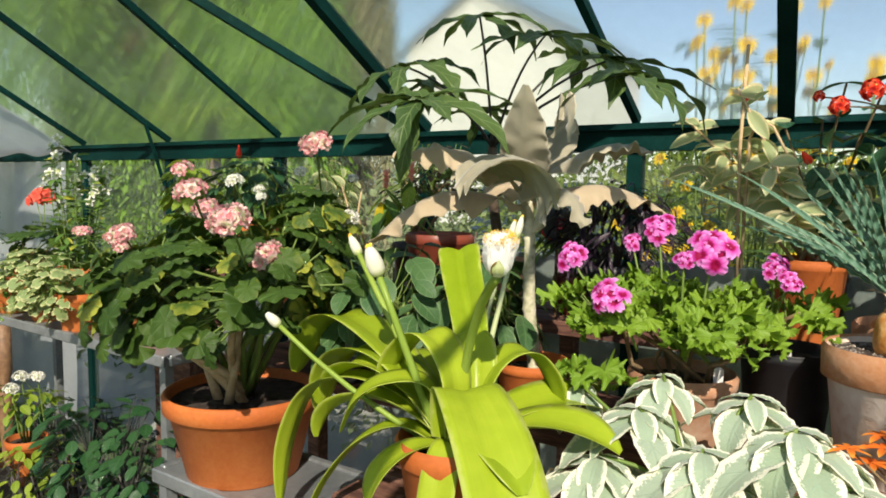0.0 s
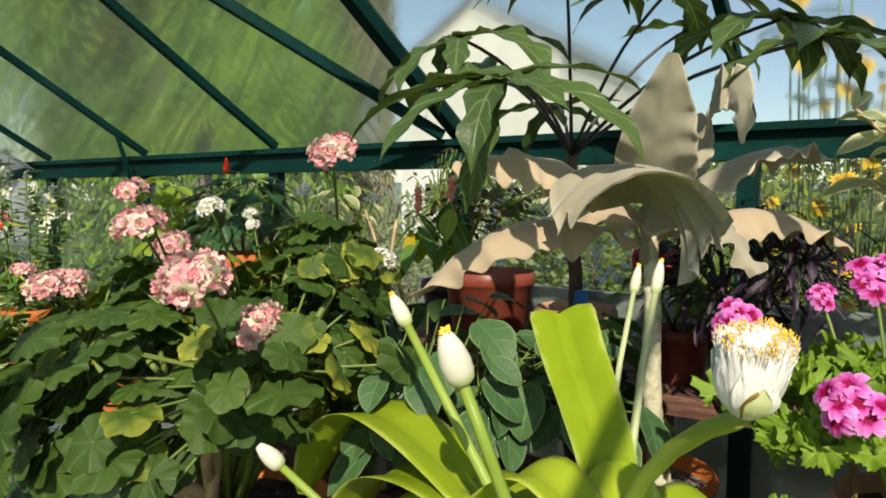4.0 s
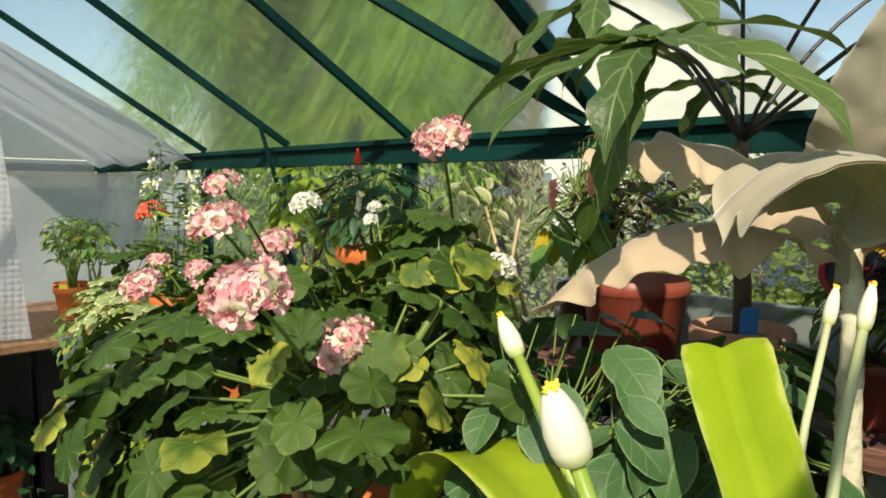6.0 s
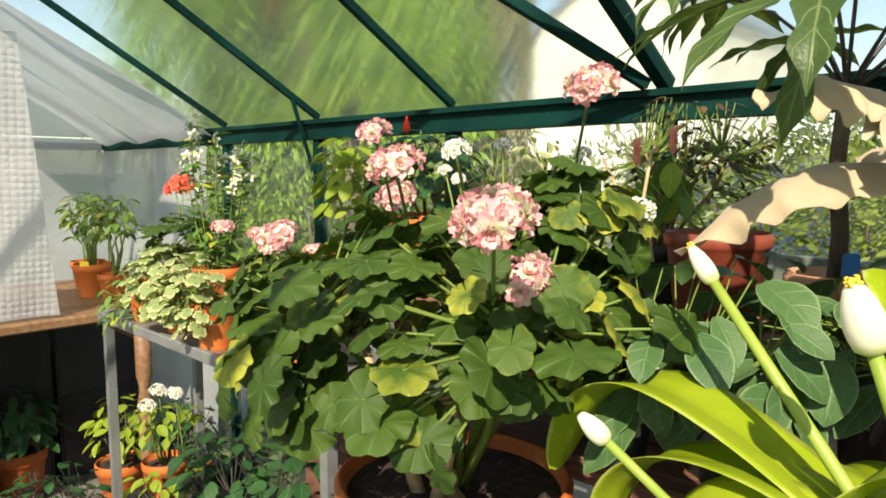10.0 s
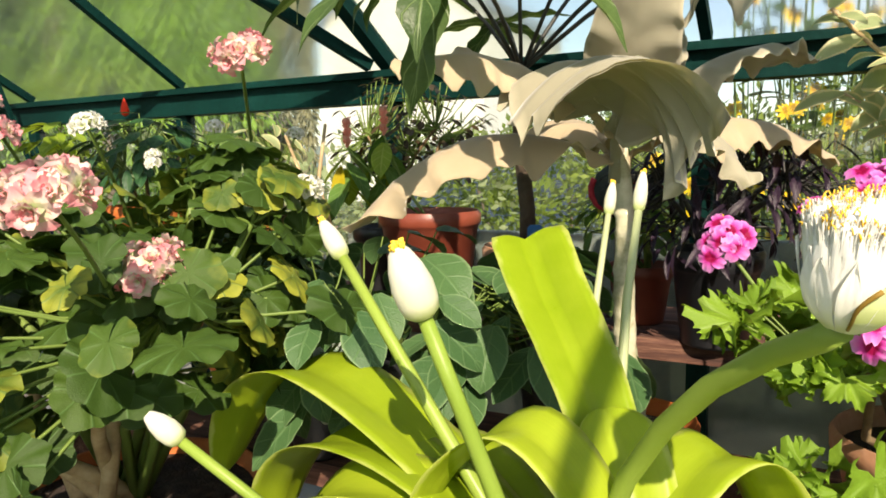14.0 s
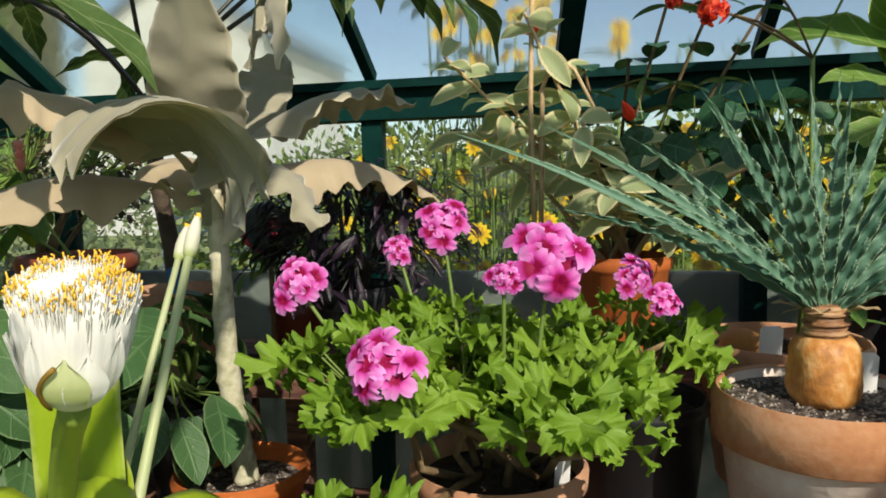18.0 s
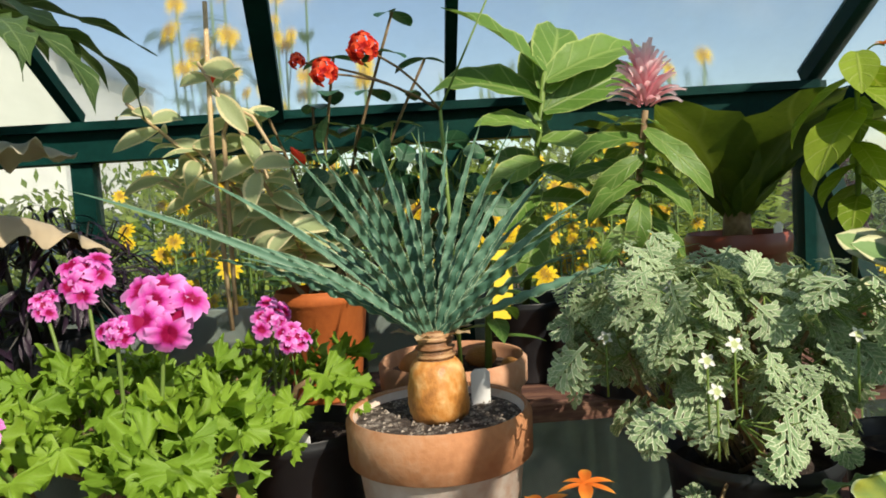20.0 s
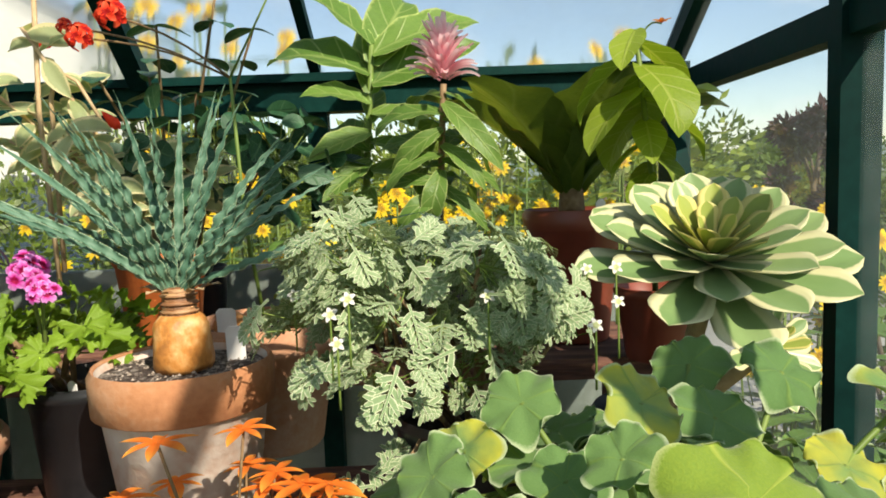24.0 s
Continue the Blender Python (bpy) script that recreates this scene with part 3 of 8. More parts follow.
for wall, x, sg in ((wall_e, X1, 1), (wall_w, X0, -1)):
    bar_part("gable_rail", (x, Y0, EAVE - 0.045), (x, Y1, EAVE - 0.045), 0.028, 0.036, wall)
    bar_part("sill_bar", (x, Y0 + 0.03, FLOOR + 0.03), (x, Y1 - 0.03, FLOOR + 0.03), 0.05, 0.07, wall)
    for y in (Y1 - 0.545, YM, Y0 + 0.545):
        top = RIDGE - abs(y - YM) * (RIDGE - EAVE) / (Y1 - YM)
        bar_part("gable_post", (x, y, FLOOR + 0.066), (x, y, top - 0.02), 0.024, 0.042, wall, Vector((1, 0, 0)))
    for y in (Y0, Y1):
        bar_part("corner_post", (x + 0.002 * sg, y, FLOOR), (x + 0.002 * sg, y, EAVE), 0.040, 0.044, wall, Vector((1, 0, 0)))
    s = Soup()
    i = [s.put((x + d * 0.004, y, z)) for d in (0, sg) for y, z in ((Y0, FLOOR + 0.06), (Y1, FLOOR + 0.06), (Y1, EAVE), (YM, RIDGE), (Y0, EAVE))]
    s.f += [tuple(i[:5]), tuple(reversed(i[5:]))] + [(i[k], i[k + 5], i[(k + 1) % 5 + 5], i[(k + 1) % 5]) for k in range(5)]
    part("pane", s, WALL_GLASS, wall, smooth=False).visible_shadow = False

# bubble wrap on the west gable, sagging in folds, and a loose sheet in front of it
def film(name, corner, u, v, nu, nv, fold, label, material=LINING, taper=0.0):
    s = Soup()
    rows = [[Vector(corner) + Vector(u) * (0.5 + (i / nu - 0.5) * (1 - taper * j / nv)) + Vector(v) * (j / nv) + Vector(u).cross(Vector(v)).normalized() * fold * (math.sin(i * 0.9 + j * 0.35) + 0.6 * noise.noise((i * 0.31, j * 0.17, 3))) for i in range(nu + 1)] for j in range(nv + 1)]
    s.grid(rows, [[(0, 0, 0)] * (nu + 1)] * (nv + 1))
    return single(name, s, material, label, "insulation film")


film("bubble_wrap_lining", (X0 + 0.07, 1.64, 0.30), (0, -2.3, 0), (0, 0, 1.26), 30, 20, 0.012, "hazy bubble wrap lining on the far gable")
film("bubble_wrap_lining", (-3.12, 1.645, 0.30), (-1.12, 0, 0), (0, 0, 1.20), 20, 16, 0.010, "hazy bubble wrap lining on the side glass")
film("bubble_wrap_lining", (-3.10, 1.66, 1.535), (-1.14, 0, 0), (0, -1.16, 0.69), 20, 20, 0.012, "hazy bubble wrap lining under the roof glass")
film("bubble_wrap_lining", (X0 + 0.075, 1.62, 1.565), (0, -2.28, 0), (0, 0, 0.69), 30, 14, 0.010, "hazy film lining across the gable peak", taper=0.96)
film("bubble_wrap_sheet", (-3.075, 1.06, 0.905), (-0.12, -0.85, 0.0), (0.12, -0.11, 0.92), 24, 24, 0.006, "loose white bubble wrap sheet hanging over a table", WRAP)

# ---- staging ----
def plank(s, x0, x1, y0, y1, z0, z1):
    s.box(x0, x1, y0, y1, z0, z1, 0.006)


def stage(name, x0, x1, y0, y1, z, boards, label):
    t = thing(name, ((x0 + x1) / 2, (y0 + y1) / 2, FLOOR), label, "staging", "wooden tiers")
    w = (y1 - y0) / boards
    for k in range(boards):
        s = Soup()
        a, b = y0 + k * w + 0.008, y0 + (k + 1) * w - 0.008
        n = 14
        prof = [(a, z - 0.028), (b, z - 0.028), (b, z - 0.005), (b - 0.005, z), (a + 0.005, z), (a, z - 0.005)]
        prev = None
        for i in range(n + 1):
            x = x0 + (x1 - x0) * i / n
            ring = [s.put((x - t.location.x, yy - t.location.y + 0.004 * noise.noise((x * 3, k, zz * 40)), zz - FLOOR + 0.003 * noise.noise((x * 4, k * 3.1, yy * 9)))) for yy, zz in prof]
            if prev:
                for q in range(6):
                    s.f.append((prev[q], prev[(q + 1) % 6], ring[(q + 1) % 6], ring[q]))
            else:
                s.f.append(tuple(ring))
            prev = ring
        s.f.append(tuple(reversed(prev)))
        part("board", s, WOOD, t, smooth=False)
    for x in (x0 + 0.06, (x0 + x1) / 2, x1 - 0.06):
        for y in (y0 + 0.03, y1 - 0.03):
            s = Soup()
            s.box(x - 0.018 - t.location.x, x + 0.018 - t.location.x, y - 0.018 - t.location.y, y + 0.018 - t.location.y, 0, z - 0.03 - FLOOR)
            part("leg", s, WOOD, t, smooth=False)
    return t


TOP, MID, LOW = 1.13, 1.015, 0.93
stage("wooden_staging", -1.98, 0.62, 1.38, 1.64, TOP, 2, "weathered red-brown plank shelf along the glass")
stage("wooden_staging", -1.30, 0.62, 1.06, 1.335, MID, 2, "weathered red-brown plank shelf in the middle tier")
stage("wooden_staging", -0.72, 0.60, 0.70, 1.02, LOW, 3, "weathered red-brown plank shelf in the lowest tier")


def alu_bench(x0, x1, y0, y1, z, label):
    t = thing("aluminium_bench", ((x0 + x1) / 2, (y0 + y1) / 2, FLOOR), label, "bench", "metal benches")
    cx, cy = t.location.x, t.location.y
    s = Soup()
    s.box(x0 - cx, x1 - cx, y0 - cy, y1 - cy, z - 0.012 - FLOOR, z - FLOOR, 0.003)
    part("bench_top", s, ALU, t, smooth=False)
    for nm, a in (("edge_rail", (x0, x1, y0 - 0.004, y0 + 0.014)), ("edge_rail", (x0, x1, y1 - 0.014, y1 + 0.004)), ("edge_rail", (x0 - 0.004, x0 + 0.014, y0 + 0.016, y1 - 0.016)), ("edge_rail", (x1 - 0.014, x1 + 0.004, y0 + 0.016, y1 - 0.016))):
        s = Soup()
        s.box(a[0] - cx, a[1] - cx, a[2] - cy, a[3] - cy, z - 0.024 - FLOOR, z + 0.005 - FLOOR, 0.003)
        part(nm, s, ALU, t, smooth=False)
    for x in (x0 + 0.02, x1 - 0.02):
        for y in (y0 + 0.02, y1 - 0.02):
            s = Soup()
            s.box(x - 0.012 - cx, x + 0.012 - cx, y - 0.012 - cy, y + 0.012 - cy, 0, z - 0.014 - FLOOR)
            part("leg", s, ALU, t, smooth=False)
    return t


alu_bench(-2.62, -1.49, 1.03, 1.34, 0.985, "grey aluminium bench with pots on it")
alu_bench(-1.20, -0.80, 0.81, 1.04, 0.85, "low grey aluminium bench under a large pot")

# paving slabs
k = 0
for i in range(11):
    for j in range(5):
        s = Soup()
        x, y = X0 + 0.04 + i * 0.465, Y0 + 0.04 + j * 0.48
        s.box(x, min(x + 0.453, X1 - 0.03), y, min(y + 0.468, Y1 - 0.03), FLOOR - 0.01, FLOOR, 0.004)
        part("slab", s, SLAB, floor, smooth=False)

# ---- pots ----
POTS = {}


def pot(t, d, h, material, soil=SOIL, rim=0.22, taper=0.72, soil_drop=0.02, label="", z=0.0, grit=0, rim_material=None):
    """A lathed flower pot with a rim band and soil; its foot stands at the thing's origin."""
    key = (round(d, 3), round(h, 3), material.name, rim, taper)
    if key not in POTS:
        s = Soup()
        r, rb, w = d / 2, d / 2 * taper, max(0.004, d * 0.035)
        zr = h * (1 - rim)
        rs = rb + (r - rb) * (1 - rim) - w * 0.25
        s.lathe([(0.001, 0), (rb * 0.96, 0), (rb, 0.004), (rs, zr - 0.002), (rs + w * 0.5, zr), (r, zr + 0.004), (r + 0.001, h - 0.006), (r - 0.003, h - 0.001), (r - w * 0.5, h), (r - w + 0.002, h - 0.002), (r - w, h - 0.008), (rb * 0.9, 0.01), (0.001, 0.01)], 40, 0.004)
        q = Soup()
        rr = r - w - 0.001
        rings = 7
        prev = None
        for i in range(rings):
            f = i / (rings - 1)
            ring = [q.put((rr * (0.02 + 0.98 * f) * math.cos(6.2832 * k / 26), rr * (0.02 + 0.98 * f) * math.sin(6.2832 * k / 26), h - soil_drop + 0.006 * noise.noise((math.cos(k) * 5, f * 9, d * 50)) * (1 if i < rings - 1 else 0))) for k in range(26)]
            if prev:
                for k in range(26):
                    q.f.append((prev[k], prev[(k + 1) % 26], ring[(k + 1) % 26], ring[k]))
            prev = ring
        POTS[key] = (s.mesh("pot", material), q.mesh("soil", soil))
    a, b = POTS[key]
    m = Matrix.Translation((0, 0, z))
    o = part("pot", a, material, t, label, m=m)
    if rim_material:
        s = Soup()
        r, w, zr = d / 2 + 0.0012, d * 0.035, h * (1 - rim)
        s.lathe([(r - w, zr - 0.001), (r, zr + 0.002), (r + 0.001, h - 0.006), (r - 0.003, h + 0.0005), (r - w * 0.5, h + 0.0012), (r - w, h - 0.002)], 40, 0.004)
        part("pot_rim", s, rim_material, t, "orange clay rim", m=m)
    part("soil", b, soil, t, m=m)
    if grit:
        r = random.Random(int(d * 1000))
        s = Soup()
        for k in range(grit):
            a, q, e = r.uniform(0, 6.28), d * 0.43 * math.sqrt(r.random()), r.uniform(0.001, 0.0027)
            c = Vector((q * math.cos(a), q * math.sin(a), h - soil_drop + e * 0.4))
            i = [s.put(c + Vector(v) * e * r.uniform(0.7, 1.3)) for v in ((1, 0, 0), (-0.5, 0.9, 0), (-0.5, -0.9, 0), (0.1, 0, 0.9))]
            s.f += [(i[0], i[1], i[3]), (i[1], i[2], i[3]), (i[2], i[0], i[3])]
        tagged(part("grit", s, GRIT_STONE, t, smooth=False), kind="stuff")
    return o


GRIT_STONE = surface("pale_grit", (0.10, 0.08, 0.06), (0.24, 0.20, 0.16), (0.48, 0.43, 0.37), rough=0.9, scale=200, fine=500, relief=0.1)


def stake_label(t, p, size=(0.018, 0.06), lean=0.15, spin=0.4, material=WHITE_TAG, name="plant_label", label="white plastic plant label"):
    s = Soup()
    w, h = size
    pts = [(-w / 2, 0), (w / 2, 0), (w / 2, h - 0.004), (w / 2 - 0.004, h), (-w / 2 + 0.004, h), (-w / 2, h - 0.004)]
    a = [s.put((x, 0.0006, z)) for x, z in pts]
    b = [s.put((x, -0.0006, z)) for x, z in pts]
    s.f += [tuple(reversed(a)), tuple(b)] + [(a[k], a[(k + 1) % 6], b[(k + 1) % 6], b[k]) for k in range(6)]
    return part(name, s, material, t, label, smooth=False, m=Matrix.Translation(p) @ Matrix.Rotation(spin, 4, 'Z') @ Matrix.Rotation(lean, 4, 'X'))


# ---- leaf materials ----
STEM_GREEN = leafy("green_stem", (0.10, 0.17, 0.03), (0.20, 0.28, 0.07), through_light=0.1, rough=0.5)
STEM_BROWN = surface("brown_woody_stem", (0.10, 0.06, 0.03), (0.20, 0.13, 0.06), (0.30, 0.22, 0.12), rough=0.8, scale=30, fine=120, relief=0.6)
STEM_TAN = surface("tan_woody_stem", (0.30, 0.20, 0.10), (0.45, 0.33, 0.18), (0.55, 0.43, 0.27), rough=0.7, scale=30, fine=120, relief=0.4)
STEM_DARK = surface("dark_petiole", (0.02, 0.022, 0.02), (0.04, 0.04, 0.035), (0.08, 0.07, 0.06), rough=0.5, scale=30, fine=90, relief=0.1)
ZONAL = leafy("zonal_geranium_leaf", (0.019, 0.050, 0.008), (0.078, 0.142, 0.020), vein=(0.085, 0.17, 0.05), veins=1, palmate=True, through_light=0.25, rough=0.5, yellow=(0.30, 0.32, 0.04))
REGAL = leafy("regal_geranium_leaf", (0.10, 0.21, 0.016), (0.26, 0.41, 0.042), vein=(0.28, 0.42, 0.10), veins=1, palmate=True, through_light=0.35, rough=0.45)
WOOLLY = leafy("woolly_geranium_leaf", (0.08, 0.19, 0.05), (0.20, 0.34, 0.11), edge=(0.46, 0.56, 0.34), edge_at=0.94, edge_noise=0.05, vein=(0.18, 0.30, 0.06), veins=1, palmate=True, through_light=0.35, rough=0.75, hairy=0.15, yellow=(0.50, 0.50, 0.05))
WOOL_LIME = leafy("lime_woolly_leaf", (0.13, 0.27, 0.03), (0.36, 0.45, 0.05), edge=(0.46, 0.54, 0.22), edge_at=0.97, edge_noise=0.05, vein=(0.44, 0.52, 0.09), veins=1, palmate=True, through_light=0.4, rough=0.7, hairy=0.25)
LACE = leafy("silver_lace_leaf", (0.17, 0.28, 0.13), (0.34, 0.45, 0.25), edge=(0.60, 0.66, 0.46), edge_at=0.74, edge_noise=0.5, through_light=0.3, rough=0.7)
STRAP = leafy("lime_strap_leaf", (0.26, 0.39, 0.014), (0.52, 0.63, 0.05), through_light=0.42, rough=0.34, streak=0.22, edge=(0.50, 0.58, 0.13), edge_at=0.93)
# FELT's paler outermost margin is light caught on the rim, put into the colour
FELT = leafy("felted_cream_leaf", (0.35, 0.325, 0.235), (0.49, 0.46, 0.345), edge=(0.62, 0.57, 0.43), edge_at=0.96, edge_noise=0.04, through_light=0.3, rough=0.85, hairy=0.5)
FELT_OLD = leafy("ageing_felted_leaf", (0.50, 0.40, 0.265), (0.66, 0.565, 0.405), edge=(0.40, 0.26, 0.14), edge_at=1.08, edge_noise=0.55, through_light=0.35, rough=0.85, hairy=0.4, yellow=(0.66, 0.52, 0.22))
FINGER = leafy("long_lobed_leaf", (0.035, 0.075, 0.022), (0.10, 0.165, 0.045), vein=(0.20, 0.28, 0.11), veins=16, through_light=0.3, rough=0.4)
SAGE_EDGE = leafy("white_edged_grey_leaf", (0.25, 0.35, 0.23), (0.42, 0.51, 0.39), edge=(0.80, 0.80, 0.66), edge_at=0.72, edge_noise=0.45, vein=(0.30, 0.42, 0.30), veins=18, through_light=0.25, rough=0.75, hairy=0.3)
BROAD = leafy("dark_broad_leaf", (0.032, 0.09, 0.032), (0.085, 0.17, 0.06), edge=(0.15, 0.24, 0.11), edge_at=0.93, edge_noise=0.05, vein=(0.11, 0.20, 0.08), veins=12, through_light=0.2, rough=0.45)
PURPLE = leafy("black_purple_leaf", (0.009, 0.006, 0.011), (0.036, 0.020, 0.038), through_light=0.08, rough=0.3)
CREAM_EDGE = leafy("cream_edged_leaf", (0.34, 0.43, 0.20), (0.50, 0.57, 0.32), edge=(0.80, 0.74, 0.44), edge_at=0.72, through_light=0.5, rough=0.4)
DEEP = leafy("deep_green_leaf", (0.012, 0.05, 0.018), (0.035, 0.10, 0.03), vein=(0.06, 0.14, 0.05), veins=14, through_light=0.15, rough=0.3)
ROUND_DARK = leafy("round_dark_leaf", (0.012, 0.055, 0.028), (0.04, 0.12, 0.05), vein=(0.08, 0.16, 0.08), veins=8, through_light=0.15, rough=0.3)
BLUE_FAN = leafy("blue_green_wavy_leaf", (0.045, 0.13, 0.085), (0.14, 0.27, 0.18), edge=(0.34, 0.44, 0.29), edge_at=0.9, edge_noise=0.05, through_light=0.2, rough=0.5)
STRIPED = leafy("pale_veined_leaf", (0.075, 0.165, 0.03), (0.165, 0.285, 0.055), edge=(0.34, 0.42, 0.14), edge_at=0.94, edge_noise=0.12, vein=(0.30, 0.39, 0.13), veins=15, through_light=0.35, rough=0.4)
LIME = leafy("lime_green_leaf", (0.16, 0.27, 0.02), (0.34, 0.45, 0.05), vein=(0.42, 0.50, 0.12), veins=16, through_light=0.45, rough=0.45)
MIDGREEN = leafy("mid_green_leaf", (0.06, 0.15, 0.03), (0.16, 0.29, 0.06), vein=(0.20, 0.32, 0.10), veins=16, through_light=0.35, rough=0.45, yellow=(0.45, 0.42, 0.04))
AEONIUM = leafy("variegated_rosette_leaf", (0.14, 0.25, 0.09), (0.26, 0.37, 0.15), edge=(0.58, 0.58, 0.34), edge_at=0.60, edge_noise=0.12, through_light=0.15, rough=0.35)
ROSETTE_HEART = leafy("young_rosette_leaf", (0.26, 0.34, 0.07), (0.38, 0.44, 0.10), edge=(0.64, 0.58, 0.20), edge_at=0.6, edge_noise=0.12, through_light=0.2, rough=0.35)
YELLOWING = leafy("yellowing_leaf", (0.52, 0.40, 0.02), (0.70, 0.58, 0.04), through_light=0.4, rough=0.45)

APPLE = petal("apple_blossom_petal", (0.84, 0.70, 0.64), (0.84, 0.34, 0.38), throat=(0.62, 0.70, 0.40), island=0.30, throat_at=0.14, hold=0.52)
MAGENTA = petal("magenta_petal", (0.64, 0.06, 0.40), (0.80, 0.36, 0.76), throat=(0.30, 0.004, 0.06), island=0.16, throat_at=0.30)
MAGENTA.node_tree.nodes["Principled BSDF"].inputs["Specular IOR Level"].default_value = 0.15
WHITE_PETAL = petal("white_petal", (0.78, 0.78, 0.70), (0.84, 0.83, 0.80), throat=(0.52, 0.58, 0.28), island=0.1)
RED_PETAL = petal("red_petal", (0.84, 0.05, 0.02), (0.88, 0.12, 0.05), throat=(0.40, 0.01, 0.01))
CORAL_PETAL = petal("coral_petal", (0.80, 0.11, 0.07), (0.85, 0.20, 0.14))
SHRIMP = petal("shrimp_pink_bract", (0.88, 0.36, 0.27), (0.90, 0.50, 0.40))
PLUME = petal("pink_plume_petal", (0.88, 0.48, 0.52), (0.90, 0.68, 0.70), throat=(0.82, 0.38, 0.44), through_light=0.5)
YELLOW_PETAL = petal("yellow_petal", (0.80, 0.52, 0.01), (0.85, 0.62, 0.02), throat=(0.45, 0.25, 0.01))
ORANGE_PETAL = petal("orange_leafy_petal", (0.80, 0.20, 0.03), (0.84, 0.36, 0.06))
IVORY = petal("ivory_bract", (0.80, 0.81, 0.73), (0.84, 0.84, 0.80), throat=(0.66, 0.70, 0.46), throat_at=0.06, through_light=0.15)
GREEN_BRACT = petal("green_bract", (0.52, 0.60, 0.24), (0.66, 0.72, 0.40), throat=(0.74, 0.76, 0.60), throat_at=0.2, through_light=0.15)
DRY_EDGE = petal("dry_brown_edge", (0.20, 0.12, 0.02), (0.26, 0.16, 0.03), through_light=0.1)
STAMEN = petal("white_stamen", (0.88, 0.88, 0.83), (0.90, 0.89, 0.85), through_light=0.12)
POLLEN = surface("golden_pollen", (0.66, 0.36, 0.02), (0.84, 0.53, 0.05), (0.88, 0.64, 0.12), rough=0.8, scale=200, fine=400, relief=0.1)
BUD_SKIN = petal("green_white_bud", (0.74, 0.75, 0.58), (0.82, 0.81, 0.72), throat=(0.52, 0.60, 0.26), throat_at=0.12)

# ---- shared leaf meshes ----
def fans(material, n, lobes, depth, teeth, toothd, notch=0.5, cup=0.25, ruffle=0.08, name="leaf", rings=3, pts=48, sharp=6.0, bite=3.0):
    out = []
    for k in range(n):
        s = Soup()
        s.fan(1.0, lobes, depth, teeth, toothd, notch, cup * (0.6 + 0.8 * k / n), ruffle, rings, k / n, pts, sharp, bite)
        out.append(s.mesh(name, material))
    return out


def blades(material, count, width, droop=0.8, name="leaf", **kw):
    """Unit-long blades along +y."""
    out = []
    for k in range(count):
        s = Soup()
        s.blade((0, 0, 0), (0, 1, 0.0), 1.0, width * (0.85 + 0.3 * k / max(1, count - 1)), droop * (0.5 + k / count), rnd=k / count, **kw)
        out.append(s.mesh(name, material))
    return out


def florets(material, n, petals, length, width, cup=0.6, rows=1, name="flower", ruffle=0.05, count=1, spread=1.0, seed=1, flat=0.75):
    """A flower head: count florets over a dome of radius spread, each of rows of petals."""
    out = []
    for k in range(n):
        r = random.Random(seed * 100 + k)
        s = Soup()
        for i in range(count):
            if count == 1:
                c, ax = Vector((0, 0, 0)), UP
            else:
                z = 1 - 1.25 * (i + 0.5) / count
                a = i * 2.39996
                q = math.sqrt(max(0, 1 - z * z))
                ax = Vector((q * math.cos(a), q * math.sin(a), z * 0.9 + 0.1)).normalized()
                ax = (ax + Vector((r.uniform(-.2, .2), r.uniform(-.2, .2), r.uniform(-.15, .15)))).normalized()
                c = Vector((ax.x, ax.y, ax.z * flat)) * spread * r.uniform(0.86, 1.05)
            e = ax.orthogonal().normalized()
            f = ax.cross(e)
            for row in range(rows):
                L2 = length * (1 - 0.28 * row) * r.uniform(0.9, 1.1)
                for j in range(petals):
                    a = 6.2832 * (j + 0.5 * row) / petals + r.uniform(-0.15, 0.15)
                    out_d = e * math.cos(a) + f * math.sin(a)
                    up = cup + 0.55 * row
                    d = (out_d + ax * up).normalized()
                    sd = d.cross(ax).normalized()
                    nrm = sd.cross(d)
                    n1, n2 = 3, 2
                    rowsp, uv = [], []
                    for u in range(n1 + 1):
                        t = u / n1
                        w = width * (1 - 0.28 * row) * math.sin(math.pi * min(1, 0.18 + 0.70 * t)) ** 0.8 * (1 if t < 1 else 0.75) / 2
                        rr, uu = [], []
                        for v in range(-n2, n2 + 1):
                            x = v / n2
                            q = c + d * L2 * t + sd * w * x + nrm * (-L2 * (0.28 * t * t) + ruffle * x * x * L2 * (1 if (v + j + u) % 2 else -1) * t + 0.25 * w * abs(x)) * (1 if row == 0 else -0.6)
                            rr.append(q), uu.append((x, t, i / max(1, count)))
                        rowsp.append(rr), uv.append(uu)
                    s.grid(rowsp, uv)
        out.append(s.mesh(name, material))
    return out


def loose(r, sx=1.0):
    return Vector((r.uniform(-1, 1), r.uniform(-1, 1), r.uniform(-1, 1))) * sx


